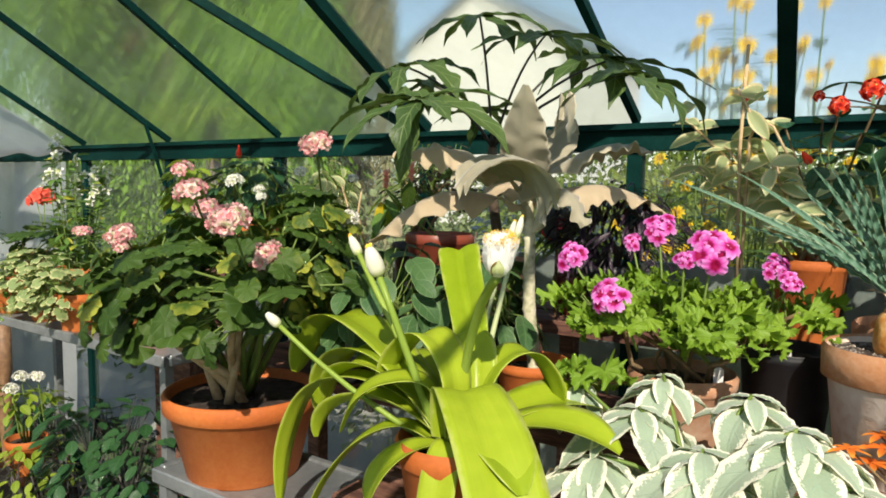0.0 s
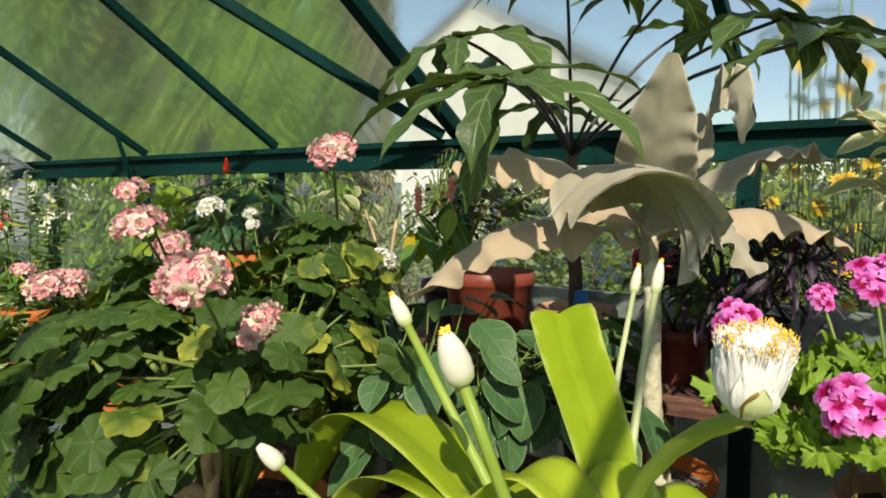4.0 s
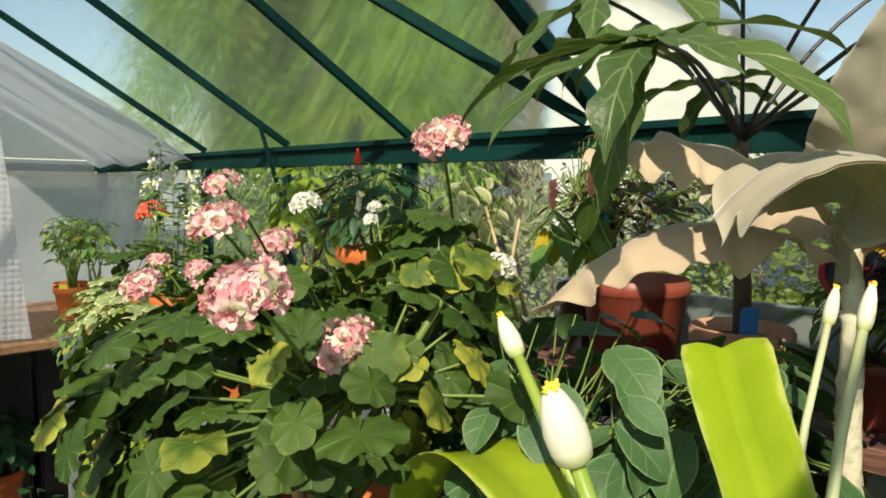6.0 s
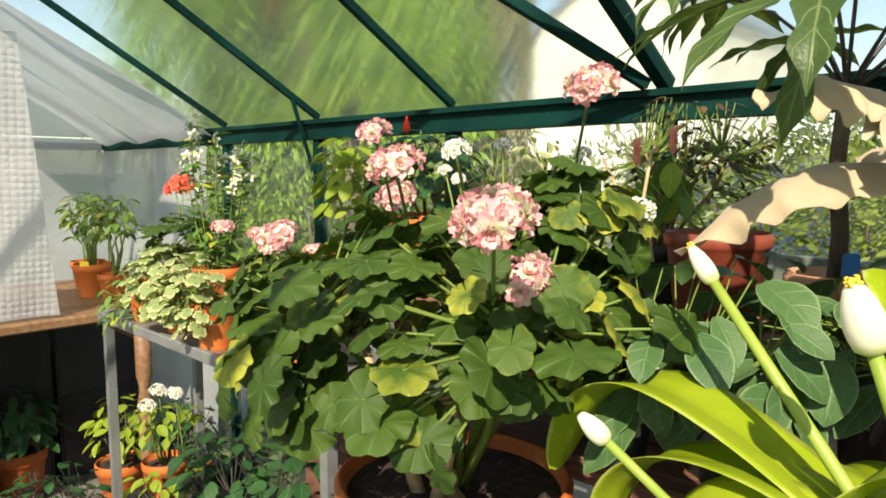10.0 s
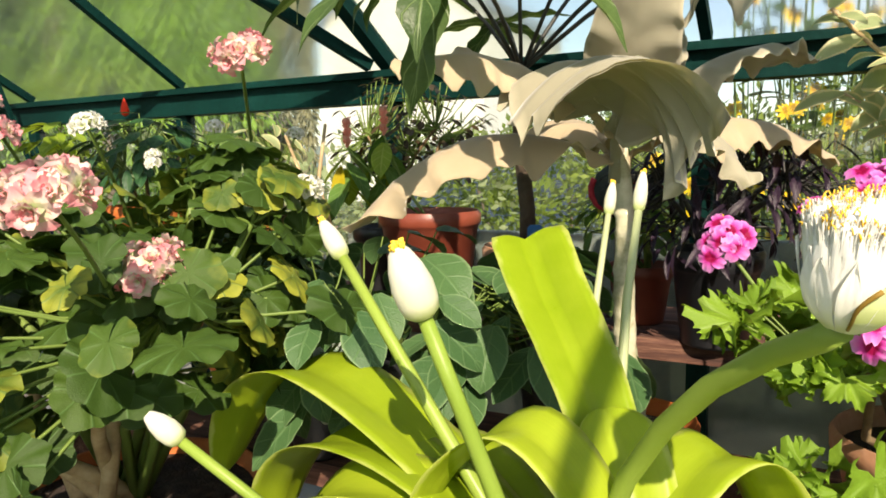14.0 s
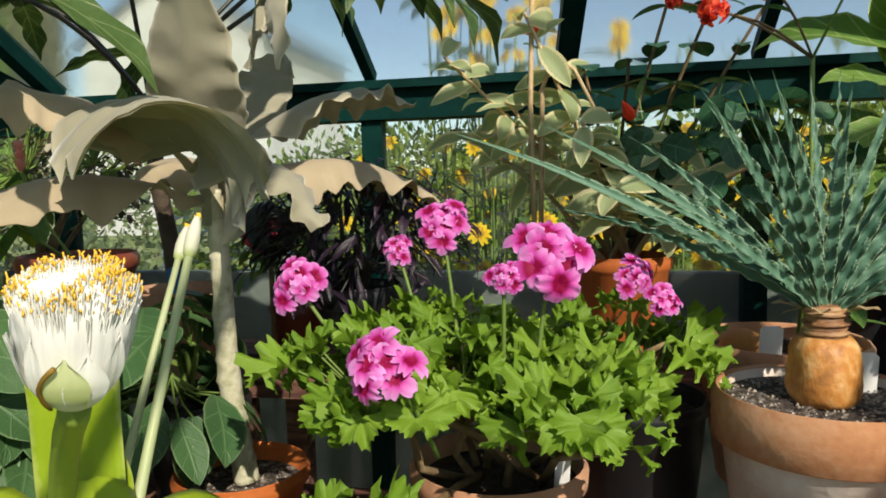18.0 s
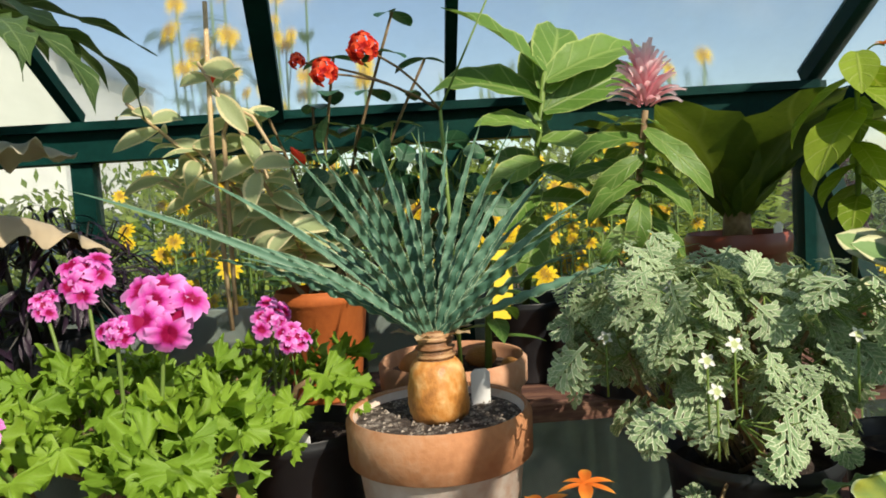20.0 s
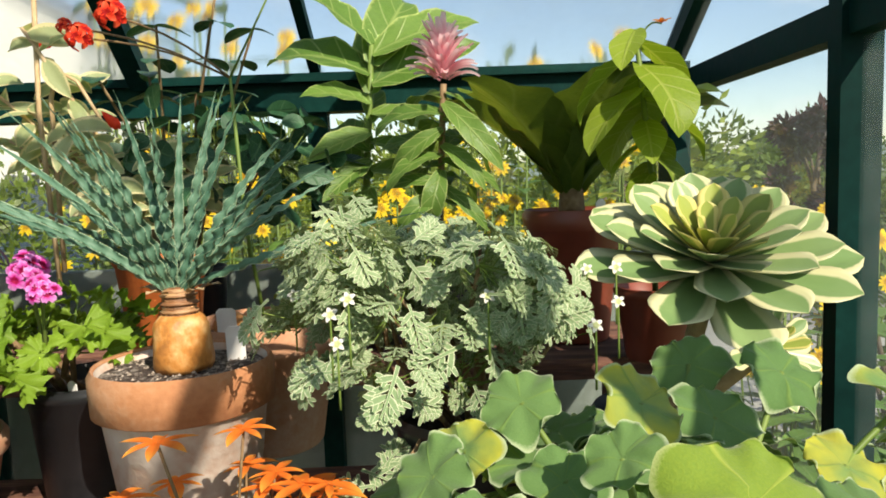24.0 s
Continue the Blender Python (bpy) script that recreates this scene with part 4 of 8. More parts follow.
def bush(t, r, meshes, n, centre, radii, size, stem_mat, root, up=0.8, out=0.6, inner=0.35, name="leaf", stem_r=0.0015, low=-0.6, spin=True, rooted=6, droop=0.0, along_out=True, avoid=None, jit=0.3):
    """Leaves over an egg-shaped crown, each with its stalk, and branches from the root."""
    base = t.location
    c, root = Vector(centre) - base, Vector(root) - base
    stalks = Soup()
    nodes = []
    for k in range(rooted):
        a = r.uniform(0, 6.28)
        e = c + Vector((radii[0] * 0.5 * math.cos(a), radii[1] * 0.5 * math.sin(a), r.uniform(-0.2, 0.35) * radii[2]))
        pts = [root + Vector((math.cos(a), math.sin(a), 0)) * 0.012, root.lerp(e, 0.4) + loose(r, 0.015), root.lerp(e, 0.75) + loose(r, 0.015), e]
        s = Soup()
        s.tube(pts, stem_r * 3.2, stem_r * 1.8, 6)
        part("stem", s, stem_mat, t)
        nodes += pts[1:]
    for k in range(n):
        z = r.uniform(low, 1.0)
        a = r.uniform(0, 6.2832)
        q = math.sqrt(max(0, 1 - z * z))
        d = Vector((q * math.cos(a), q * math.sin(a), z))
        f = r.uniform(inner, 1.0) ** 0.5
        p = c + Vector((d.x * radii[0], d.y * radii[1], d.z * radii[2])) * f
        if avoid and avoid(p + base):
            continue
        nrm = (Vector((d.x, d.y, d.z * 0.6)) * out + UP * up + loose(r, jit)).normalized()
        al = Vector((d.x, d.y, -droop)) + loose(r, 0.35) if along_out else loose(r)
        me = meshes[r.randrange(len(meshes))]
        sz = size * r.uniform(0.65, 1.15)
        part(name, me, None, t, m=frame_of(p, al, nrm, sz, r.uniform(-0.6, 0.6) if spin else 0))
        nd = min(nodes, key=lambda w: (w - p).length)
        stalks.tube([nd, nd.lerp(p, 0.5) - UP * 0.008, p], stem_r, stem_r * 0.7, 4, cap=False)
    tagged(part("leaf_stalk", stalks, STEM_GREEN if stem_mat is not STEM_DARK else STEM_DARK, t), kind="stuff")


def head(t, me, p, size, stalk_from=None, name="flower_head", stem=None, tilt=(0, 0, 1), r=0.0018, spin=0.0):
    q = Vector(p) - t.location
    holder = t
    if stalk_from:
        a = Vector(stalk_from) - t.location
        s = Soup()
        s.tube(curve_pts(a, q - UP * size * 0.1, 0.01), r * 1.2, r, 6)
        holder = part("flower_stalk", s, stem or STEM_GREEN, t)
    part(name, me, None, holder, m=frame_of(q, Vector((1, 0.2, 0)), tilt, size, spin))

ZONAL_M = fans(ZONAL, 6, 7, 0.06, 21, 0.03, 0.12, 0.10, 0.085, pts=63, sharp=4.0, rings=5, bite=3.5)
REGAL_M = fans(REGAL, 6, 5, 0.13, 22, 0.12, 1.9, 0.55, 0.26, pts=88, sharp=3.0, rings=4, bite=2.6)
WOOLLY_M = fans(WOOLLY, 6, 5, 0.22, 25, 0.018, -0.14, 0.24, 0.13, rings=7, pts=84, sharp=2.4, bite=4.5)
LIME_WOOL_M = fans(WOOL_LIME, 2, 5, 0.20, 25, 0.018, -0.14, 0.20, 0.12, rings=7, pts=84, sharp=2.4, bite=4.5)
def lacy(material, n):
    """Unit leaves cut into narrow, notched lobes on both sides of a rib."""
    out = []
    for k in range(n):
        r = random.Random(300 + k)
        s = Soup()
        s.blade((0, -0.5, 0), (0, 1, 0.1), 1.5, 0.13, 0.7, lambda q: 1 - 0.6 * q, n=6, m=1, rnd=k / n)
        for j in range(5):
            y = -0.15 + 0.24 * j
            for sg in (-1, 1):
                ln = (0.62, 0.78, 0.72, 0.55, 0.36)[j] * r.uniform(0.8, 1.15)
                d = Vector((sg * 0.85, 0.62 + 0.1 * j, r.uniform(-0.15, 0.35)))
                b = Vector((0, y + r.uniform(-0.04, 0.04), -0.06 * j))
                s.blade(b, d, ln, 0.20, 0.8, lambda q: 0.35 + 0.65 * math.sin(3.1416 * min(1, 0.12 + 0.85 * q)), n=4, m=1, rnd=k / n)
                for f, tw in ((0.45, 0.75), (0.55, -0.75)):
                    e = Matrix.Rotation(tw * sg, 3, 'Z') @ d
                    s.blade(b + d.normalized() * ln * f - UP * 0.04, e, ln * 0.5, 0.16, 0.5, lambda q: 0.4 + 0.6 * math.sin(3.1416 * min(1, 0.15 + 0.8 * q)), n=3, m=1, rnd=k / n)
        out.append(s.mesh("leaf", material))
    return out


LACE_M = lacy(LACE, 5)
APPLE_M = florets(APPLE, 4, 7, 0.42, 0.34, 0.30, 3, count=9, spread=0.68, seed=3, ruffle=0.20, flat=0.34, name="flower_head")


def regal_heads(material, n, count):
    """Loose clusters of broad ruffled five-petalled florets; the two upper petals are blotched."""
    out = []
    for k in range(n):
        r = random.Random(500 + k)
        s = Soup()
        for i in range(count):
            w = math.sqrt((i + 0.35) / count)
            a = i * 2.39996 + k
            c = Vector((w * 0.86 * math.cos(a), w * 0.86 * math.sin(a), 0.34 * (1 - w * w) + r.uniform(-0.14, 0.14)))
            ax = (Vector((c.x * 0.75, c.y * 0.75, 0.75)) + loose(r, 0.22)).normalized()
            e = ax.cross(Vector((1, 0, 0))).normalized()
            f = e.cross(ax)
            for j in range(5):
                b = 6.2832 * (j + 0.5) / 5 + r.uniform(-0.12, 0.12)
                d = (e * math.cos(b) + f * math.sin(b) + ax * r.uniform(0.30, 0.75)).normalized()
                sd = d.cross(ax).normalized()
                nrm = sd.cross(d)
                upper = math.cos(b) > 0.2
                L2, wd, ph = r.uniform(0.42, 0.56), r.uniform(0.38, 0.52), r.uniform(0, 6.28)
                rows, uv = [], []
                for u in range(6):
                    t = u / 5
                    ww = wd * (0.22 + 0.78 * math.sin(1.5708 * min(1, t * 1.35)) ** 0.9) * (1.0 if t < 0.85 else 0.86) / 2
                    rr, uu = [], []
                    for v in range(-3, 4):
                        x = v / 3
                        ruf = 0.085 * t * t * math.sin(ph + v * 1.9 + u * 0.6)
                        rr.append(c + d * L2 * (t - 0.10 * x * x * t) + sd * ww * x + nrm * (ruf - 0.24 * t * t * t - 0.05 * (1 - abs(x)) * t))
                        uu.append((x, (0.80 if upper else 0.92) * t + 0.05 * x * x, i / count))
                    rows.append(rr), uv.append(uu)
                s.grid(rows, uv)
        out.append(s.mesh("flower_head", material))
    return out


MAGENTA_M = regal_heads(MAGENTA, 4, 7)
WHITE_M = florets(WHITE_PETAL, 2, 5, 0.36, 0.34, 0.6, 2, count=12, spread=0.66, seed=7, name="flower_head")
RED_M = florets(RED_PETAL, 2, 5, 0.52, 0.40, 0.15, 1, count=6, spread=0.66, seed=9, name="flower_head")
CORAL_M = florets(CORAL_PETAL, 2, 5, 0.40, 0.38, 0.3, 1, count=13, spread=0.64, seed=11, name="flower_head")

# ---- large apple-blossom geranium ----
r = random.Random(11)
t = thing("potted_geranium", (-1.06, 0.92, 0.85), "geranium with pink-and-white double flowers in a broad terracotta pot", "potted plant")
pot(t, 0.30, 0.168, TERRA, label="broad terracotta pot")
root = (-1.06, 0.92, 1.0)
bush(t, r, ZONAL_M, 330, (-1.04, 0.87, 1.205), (0.31, 0.25, 0.155), 0.033, STEM_GREEN, root, up=0.7, out=0.9, inner=0.30, stem_r=0.0022, low=-0.45, rooted=7, jit=0.65, avoid=lambda p: (p.z < 1.11 and p.x > -1.13 and p.y < 0.95) or (p.x > -0.84 and p.z < 1.24))
bush(t, r, ZONAL_M, 40, (-0.93, 0.975, 1.335), (0.095, 0.075, 0.085), 0.031, STEM_GREEN, root, up=0.7, out=0.9, inner=0.35, stem_r=0.0022, low=-0.7, rooted=3, jit=0.65)
# thick old stems above the soil
for k, (ex, ey, ez) in enumerate(((-1.16, 0.76, 1.20), (-1.04, 0.74, 1.18), (-0.93, 0.80, 1.20), (-1.22, 0.90, 1.18), (-0.98, 0.88, 1.24))):
    s = Soup()
    a = Vector((0.03 * math.cos(k * 1.3), 0.03 * math.sin(k * 1.3) - 0.02, 0.145))
    e = Vector((ex, ey, ez)) - t.location
    s.tube([a, a.lerp(e, 0.3) + Vector((0.012, -0.01, 0.01)), a.lerp(e, 0.62) - Vector((0.01, 0.0, 0.008)), e], 0.0095, 0.006, 9)
    s.v = [(x, y, z + 0.0016 * noise.noise((x * 90, y * 90, z * 90))) for x, y, z in s.v]
    part("woody_stem", s, STEM_TAN, t, "knotted tan stem")
HEADS = (((-0.795, 0.684, 1.366), 0.042), ((-0.868, 0.812, 1.299), 0.042), ((-0.888, 0.950, 1.490), 0.040), ((-1.200, 0.760, 1.322), 0.033),
         ((-0.975, 0.748, 1.405), 0.036), ((-1.062, 0.795, 1.441), 0.026), ((-1.160, 0.915, 1.366), 0.036), ((-1.24, 0.80, 1.27), 0.022))
for k, (p, sz) in enumerate(HEADS):
    head(t, APPLE_M[k % 4], p, sz * 0.90, (p[0] - 0.12, p[1] + 0.14, p[2] - 0.13), tilt=(0.1, -0.45, 1), spin=k)

# ---- blood lily: strap leaves, buds and a shaving-brush flower ----
r = random.Random(12)
t = thing("potted_blood_lily", (-0.48, 0.81, LOW), "blood lily with lime strap leaves, white buds and brush flower", "potted plant")
pot(t, 0.17, 0.15, TERRA, label="terracotta pot")
o = t.location
B = Vector((-0.48, 0.81, 1.065)) - o
strap = lambda q: (0.42 + 0.58 * math.sin(math.pi * min(1.0, q * 0.62 + 0.12))) * (1.0 if q < 0.72 else math.cos((q - 0.72) / 0.28 * 1.45) ** 0.7)
blunt = lambda q: (0.50 + 0.5 * q ** 0.8) * (1.0 if q < 0.94 else math.sqrt(max(0.3, 1 - ((q - 0.94) / 0.07) ** 2)))
for az, el, ln, wd, dr, sh in ((135, 40, 0.34, 0.08, 1.9, strap), (110, 58, 0.19, 0.056, 0.5, strap), (178, 52, 0.30, 0.075, 2.3, strap), (150, 44, 0.29, 0.075, 1.6, strap), (325, 36, 0.20, 0.070, 1.5, strap), (12, 34, 0.22, 0.080, 1.3, strap),
                               (148, 30, 0.26, 0.085, 1.2, strap), (50, 35, 0.22, 0.08, 1.2, strap), (192, 40, 0.26, 0.06, 2.2, strap), (250, 20, 0.16, 0.045, 2.0, strap)):
    s = Soup()
    a, e = radians(az), radians(el)
    h = Vector((math.cos(a) * math.cos(e), math.sin(a) * math.cos(e), math.sin(e)))
    s.blade(B + Vector((math.cos(a), math.sin(a), 0)) * 0.012, h, ln, wd, dr, sh, fold=0.22 if sh is strap else 0.3, n=28, m=4, thick=0.004, rnd=r.random(), curl=-0.14, twist=r.uniform(-0.3, 0.3))
    part("strap_leaf", s, STRAP, t)




def strap_path(pts, wd, fold=0.3, shape=None, flat=None):
    """A strap leaf whose midrib runs smoothly through the given points."""
    P = [Vector(p) - o for p in pts]
    mid = []
    for i in range(len(P) - 1):
        a, b, c, d = P[max(i - 1, 0)], P[i], P[i + 1], P[min(i + 2, len(P) - 1)]
        for k in range(6):
            u = k / 6
            mid.append(0.5 * (2 * b + (c - a) * u + (2 * a - 5 * b + 4 * c - d) * u * u + (3 * b - a - 3 * c + d) * u ** 3))
    mid.append(P[-1])
    rows, uv, under = [], [], []
    n = len(mid) - 1
    rn = r.random()
    flat = Vector(flat).normalized() if flat else Vector((P[-1].x - P[0].x, P[-1].y - P[0].y, 0)).normalized().cross(UP)
    for i, p in enumerate(mid):
        q = i / n
        d = (mid[min(i + 1, n)] - mid[max(i - 1, 0)]).normalized()
        sd = (flat - d * flat.dot(d)).normalized()
        up = sd.cross(d)
        w = (shape or strap)(q) * wd / 2
        rr, uu, bb = [], [], []
        for j in range(-4, 5):
            x = j / 4
            pt = p + sd * w * x + up * (fold * abs(x) * w - 0.35 * fold * w * x * x)
            rr.append(pt), uu.append((x, q, rn)), bb.append(pt - up * 0.0035 * (1 - 0.8 * x * x) * (1 - 0.6 * q))
        rows.append(rr), uv.append(uu), under.append(bb)
    s = Soup()
    a = s.grid(rows, uv)
    c = s.grid([list(reversed(g)) for g in under], [list(reversed(g)) for g in uv])
    for i in range(n):
        s.f.append((a[i][0], a[i + 1][0], c[i + 1][8], c[i][8]))
        s.f.append((a[i + 1][8], a[i][8], c[i][0], c[i + 1][0]))
    part("strap_leaf", s, STRAP, t)


strap_path(((-0.478, 0.83, 1.07), (-0.490, 0.862, 1.145), (-0.517, 0.897, 1.203), (-0.546, 0.933, 1.236), (-0.580, 0.970, 1.270), (-0.613, 1.008, 1.310)), 0.070, 0.85, blunt, (0.62, 0.70, 0.34))
strap_path(((-0.49, 0.815, 1.075), (-0.61, 0.855, 1.150), (-0.73, 0.895, 1.188), (-0.815, 0.922, 1.186), (-0.865, 0.915, 1.145), (-0.890, 0.900, 1.08)), 0.085)
strap_path(((-0.49, 0.81, 1.07), (-0.58, 0.825, 1.145), (-0.67, 0.855, 1.160), (-0.76, 0.89, 1.135), (-0.81, 0.90, 1.085), (-0.83, 0.90, 1.02)), 0.075)
strap_path(((-0.48, 0.80, 1.08), (-0.49, 0.81, 1.165), (-0.541, 0.825, 1.208), (-0.59, 0.825, 1.175), (-0.625, 0.82, 1.11)), 0.070)
strap_path(((-0.47, 0.82, 1.08), (-0.455, 0.86, 1.165), (-0.43, 0.90, 1.185), (-0.405, 0.925, 1.15), (-0.39, 0.94, 1.09)), 0.070)

# straps that fall forward over the pot
strap_path(((-0.468, 0.822, 1.07), (-0.474, 0.843, 1.130), (-0.489, 0.866, 1.178), (-0.507, 0.888, 1.208)), 0.060, 0.7, None, (0.62, 0.70, 0.34))
strap_path(((-0.478, 0.80, 1.08), (-0.458, 0.785, 1.150), (-0.405, 0.742, 1.140), (-0.352, 0.700, 1.095), (-0.305, 0.662, 1.02), (-0.275, 0.635, 0.94)), 0.100)
strap_path(((-0.48, 0.80, 1.08), (-0.515, 0.785, 1.148), (-0.560, 0.758, 1.152), (-0.590, 0.732, 1.130), (-0.605, 0.712, 1.085)), 0.068)
strap_path(((-0.49, 0.81, 1.07), (-0.58, 0.82, 1.118), (-0.68, 0.81, 1.128), (-0.755, 0.80, 1.090), (-0.795, 0.79, 1.00), (-0.805, 0.785, 0.90)), 0.052)
strap_path(((-0.49, 0.80, 1.06), (-0.55, 0.78, 1.088), (-0.605, 0.752, 1.062), (-0.650, 0.730, 1.00), (-0.680, 0.720, 0.93)), 0.044)
strap_path(((-0.47, 0.80, 1.06), (-0.46, 0.765, 1.085), (-0.455, 0.735, 1.060), (-0.452, 0.715, 1.00), (-0.45, 0.705, 0.94)), 0.050)

STALK = leafy("lime_flower_stalk", (0.16, 0.27, 0.03), (0.32, 0.42, 0.08), through_light=0.15, rough=0.4)
PALE_STALK = leafy("pale_flower_stalk", (0.42, 0.50, 0.24), (0.62, 0.66, 0.44), through_light=0.2, rough=0.4)


def bud(t, p, base, size, name="flower_bud", via=None, r0=0.0055, open_tip=True, mat=None, slim=1.0):
    p, base = Vector(p) - t.location, Vector(base) - t.location
    via = (Vector(via) - t.location) if via else base.lerp(p, 0.5)
    pts = [base.lerp(via, i / 4) * (1 - i / 4) + via.lerp(p, i / 4) * (i / 4) for i in range(5)]
    s = Soup()
    s.tube(pts, r0 * 1.15, r0 * 0.8, 8)
    stalk = part("flower_stalk", s, mat or STALK, t)
    d = (pts[-1] - pts[-2]).normalized()
    s = Soup()
    s.lathe([(0.26, 0), (0.45, 0.15), (0.52, 0.45), (0.54, 0.85), (0.44, 1.35), (0.28, 1.75), (0.18, 1.88), (0.05, 1.88)], 18, 0.03)
    s.a = [(a[0], a[1] / 1.7, 0) for a in s.a]
    part(name, s, BUD_SKIN, stalk, "pale bud with golden stamen tips", m=frame_of(pts[-1], d.orthogonal(), d, size) @ Matrix.Diagonal((slim, slim, 1.6 - 0.6 * slim, 1)))
    if open_tip:
        s = Soup()
        q = random.Random(int(size * 9999))
        for k in range(22):
            a, w = q.uniform(0, 6.28), q.uniform(0, 0.2)
            s.tube([(w * math.cos(a), w * math.sin(a), 1.8), (w * 1.3 * math.cos(a), w * 1.3 * math.sin(a), 1.92 + q.uniform(0, 0.16))], 0.035, 0.06, 4)
        tagged(part("stamen_tip", s, POLLEN, stalk, m=frame_of(pts[-1], d.orthogonal(), d, size) @ Matrix.Diagonal((slim, slim, 1.6 - 0.6 * slim, 1))), kind="stuff")


bud(t, (-0.567, 0.746, 1.297), (-0.50, 0.80, 1.06), 0.022)
bud(t, (-0.714, 0.872, 1.306), (-0.50, 0.82, 1.06), 0.018, slim=0.85)
bud(t, (-0.706, 0.697, 1.220), (-0.51, 0.80, 1.06), 0.0135, via=(-0.64, 0.75, 1.13), r0=0.004, open_tip=False)
bud(t, (-0.557, 1.079, 1.328), (-0.50, 0.84, 1.06), 0.0155, via=(-0.56, 1.0, 1.19), r0=0.0036, mat=PALE_STALK, slim=0.68)
bud(t, (-0.519, 1.035, 1.335), (-0.48, 0.84, 1.06), 0.0165, via=(-0.525, 0.97, 1.19), r0=0.0044, mat=PALE_STALK, slim=0.68)
# the open flower
FC, fb = Vector((-0.372, 0.722, 1.316)) - o, Vector((-0.47, 0.80, 1.06)) - o
s = Soup()
s.tube([fb - Vector((0.03, -0.04, 0)), Vector((-0.496, 0.843, 1.13)) - o, Vector((-0.476, 0.825, 1.19)) - o, Vector((-0.450, 0.800, 1.236)) - o, Vector((-0.424, 0.774, 1.270)) - o, Vector((-0.396, 0.746, 1.297)) - o, FC - Vector((0.006, -0.006, 0.006)), FC], 0.0064, 0.0056, 12)
part("flower_stalk", s, STALK, t)
CUP = ((0.0, 0.0066), (0.12, 0.0115), (0.3, 0.0165), (0.55, 0.0198), (0.8, 0.0212), (1.0, 0.0222))


def cup_at(q):
    for (a, x), (b, y) in zip(CUP, CUP[1:]):
        if q <= b:
            return x + (y - x) * (q - a) / (b - a)
    return CUP[-1][1]


lean = Matrix.Rotation(radians(9), 3, Vector((0.45, 0.9, 0)).normalized()) @ Matrix.Diagonal((0.88, 0.88, 1.0))
for k in range(11):
    a0, L2, wd, ofs = k * 2.39996 - 1.05, (r.uniform(0.029, 0.039) if k % 4 else 0.024), (r.uniform(0.20, 0.32) if k % 4 else 0.42), 0.0006 * (k % 3) - 0.0006 + 0.0016 * (k == 0)
    s, rows, uv = Soup(), [], []
    for i in range(13):
        q = i / 12
        sp = wd * (1.0 if q < 0.45 else max(0.10, math.cos((q - 0.45) / 0.55 * 1.50)))
        rr, uu = [], []
        for j in range(-4, 5):
            x = j / 4
            a = a0 + sp * x
            rad = cup_at(q) + ofs + 0.0014 * q * q * math.sin(k * 2.1) + 0.0009 * x * x * q + 0.0004 * math.sin(j * 2.2 + k + i * 0.5) * q
            rr.append(FC + lean @ Vector((math.cos(a) * rad, math.sin(a) * rad, L2 * q * (1 - 0.05 * x * x))))
            uu.append((x, q, k / 8))
        rows.append(rr), uv.append(uu)
    s.grid(rows, uv)
    if k == 0:
        dry = Soup()
        dry.tube([p + (p - FC - lean @ UP * L2 * 0.5).normalized() * 0.0008 for p in (rows[i][0] for i in range(2, 12))], 0.0007, 0.0010, 5)
        part("dry_edge", dry, DRY_EDGE, part("bract", s, GREEN_BRACT, t, "rounded lime-green bract"), "withered brown edge")
    else:
        part("bract", s, IVORY, t, "white faintly green bract" if k == 1 else "")
s, q = Soup(), Soup()
for k in range(3800):
    a, w = r.uniform(0, 6.28), r.random() ** 0.38
    out = Vector((math.cos(a), math.sin(a), 0))
    patch = noise.noise((math.cos(a) * w * 2.2, math.sin(a) * w * 2.2, 4.0))
    e = out * (w * 0.0232 + 0.0012 * patch) + UP * (0.0505 - 0.008 * w * w + 0.004 * patch + r.uniform(-0.006, 0.002)) + loose(r, 0.0012)
    s.tube([FC + lean @ (out * w * 0.006), FC + lean @ (out * w * 0.0185 + UP * 0.024 + loose(r, 0.0008)), FC + lean @ e], 0.00050, 0.00036, 3, cap=False, luv=(0, 0.5, k / 1300))
    if r.random() < 0.30 + 0.9 * patch:
        p = FC + lean @ e
        q.tube([p - UP * 0.0006, p + UP * 0.0006 + loose(r, 0.0004), p + UP * 0.0012 + loose(r, 0.0010)], 0.00042, 0.0003, 4)
core = Soup()
core.lathe([(0.0060, 0.0), (0.0138, 0.008), (0.0182, 0.018), (0.0208, 0.028), (0.0220, 0.036), (0.0216, 0.0415), (0.0178, 0.0462), (0.0090, 0.0490), (0.0005, 0.0496)], 120, 0.02)
core.v = [tuple(FC + lean @ Vector((v[0] * g, v[1] * g, v[2]))) for v in core.v for g in (1 + 0.03 * math.sin(math.atan2(v[1], v[0]) * 29 + 3 * math.sin(v[2] * 160)) + 0.10 * noise.noise((math.atan2(v[1], v[0]) * 3, v[2] * 60, 2)),)]
core.a = [(0, 0.5, 0)] * len(core.v)
part("stamen_mass", core, STAMEN, t, "soft white mass of stamens")
tagged(part("stamen", s, STAMEN, t, "dense white stamens"), kind="stuff")
tagged(part("stamen_tip", q, POLLEN, t, "golden pollen tips"), kind="stuff")

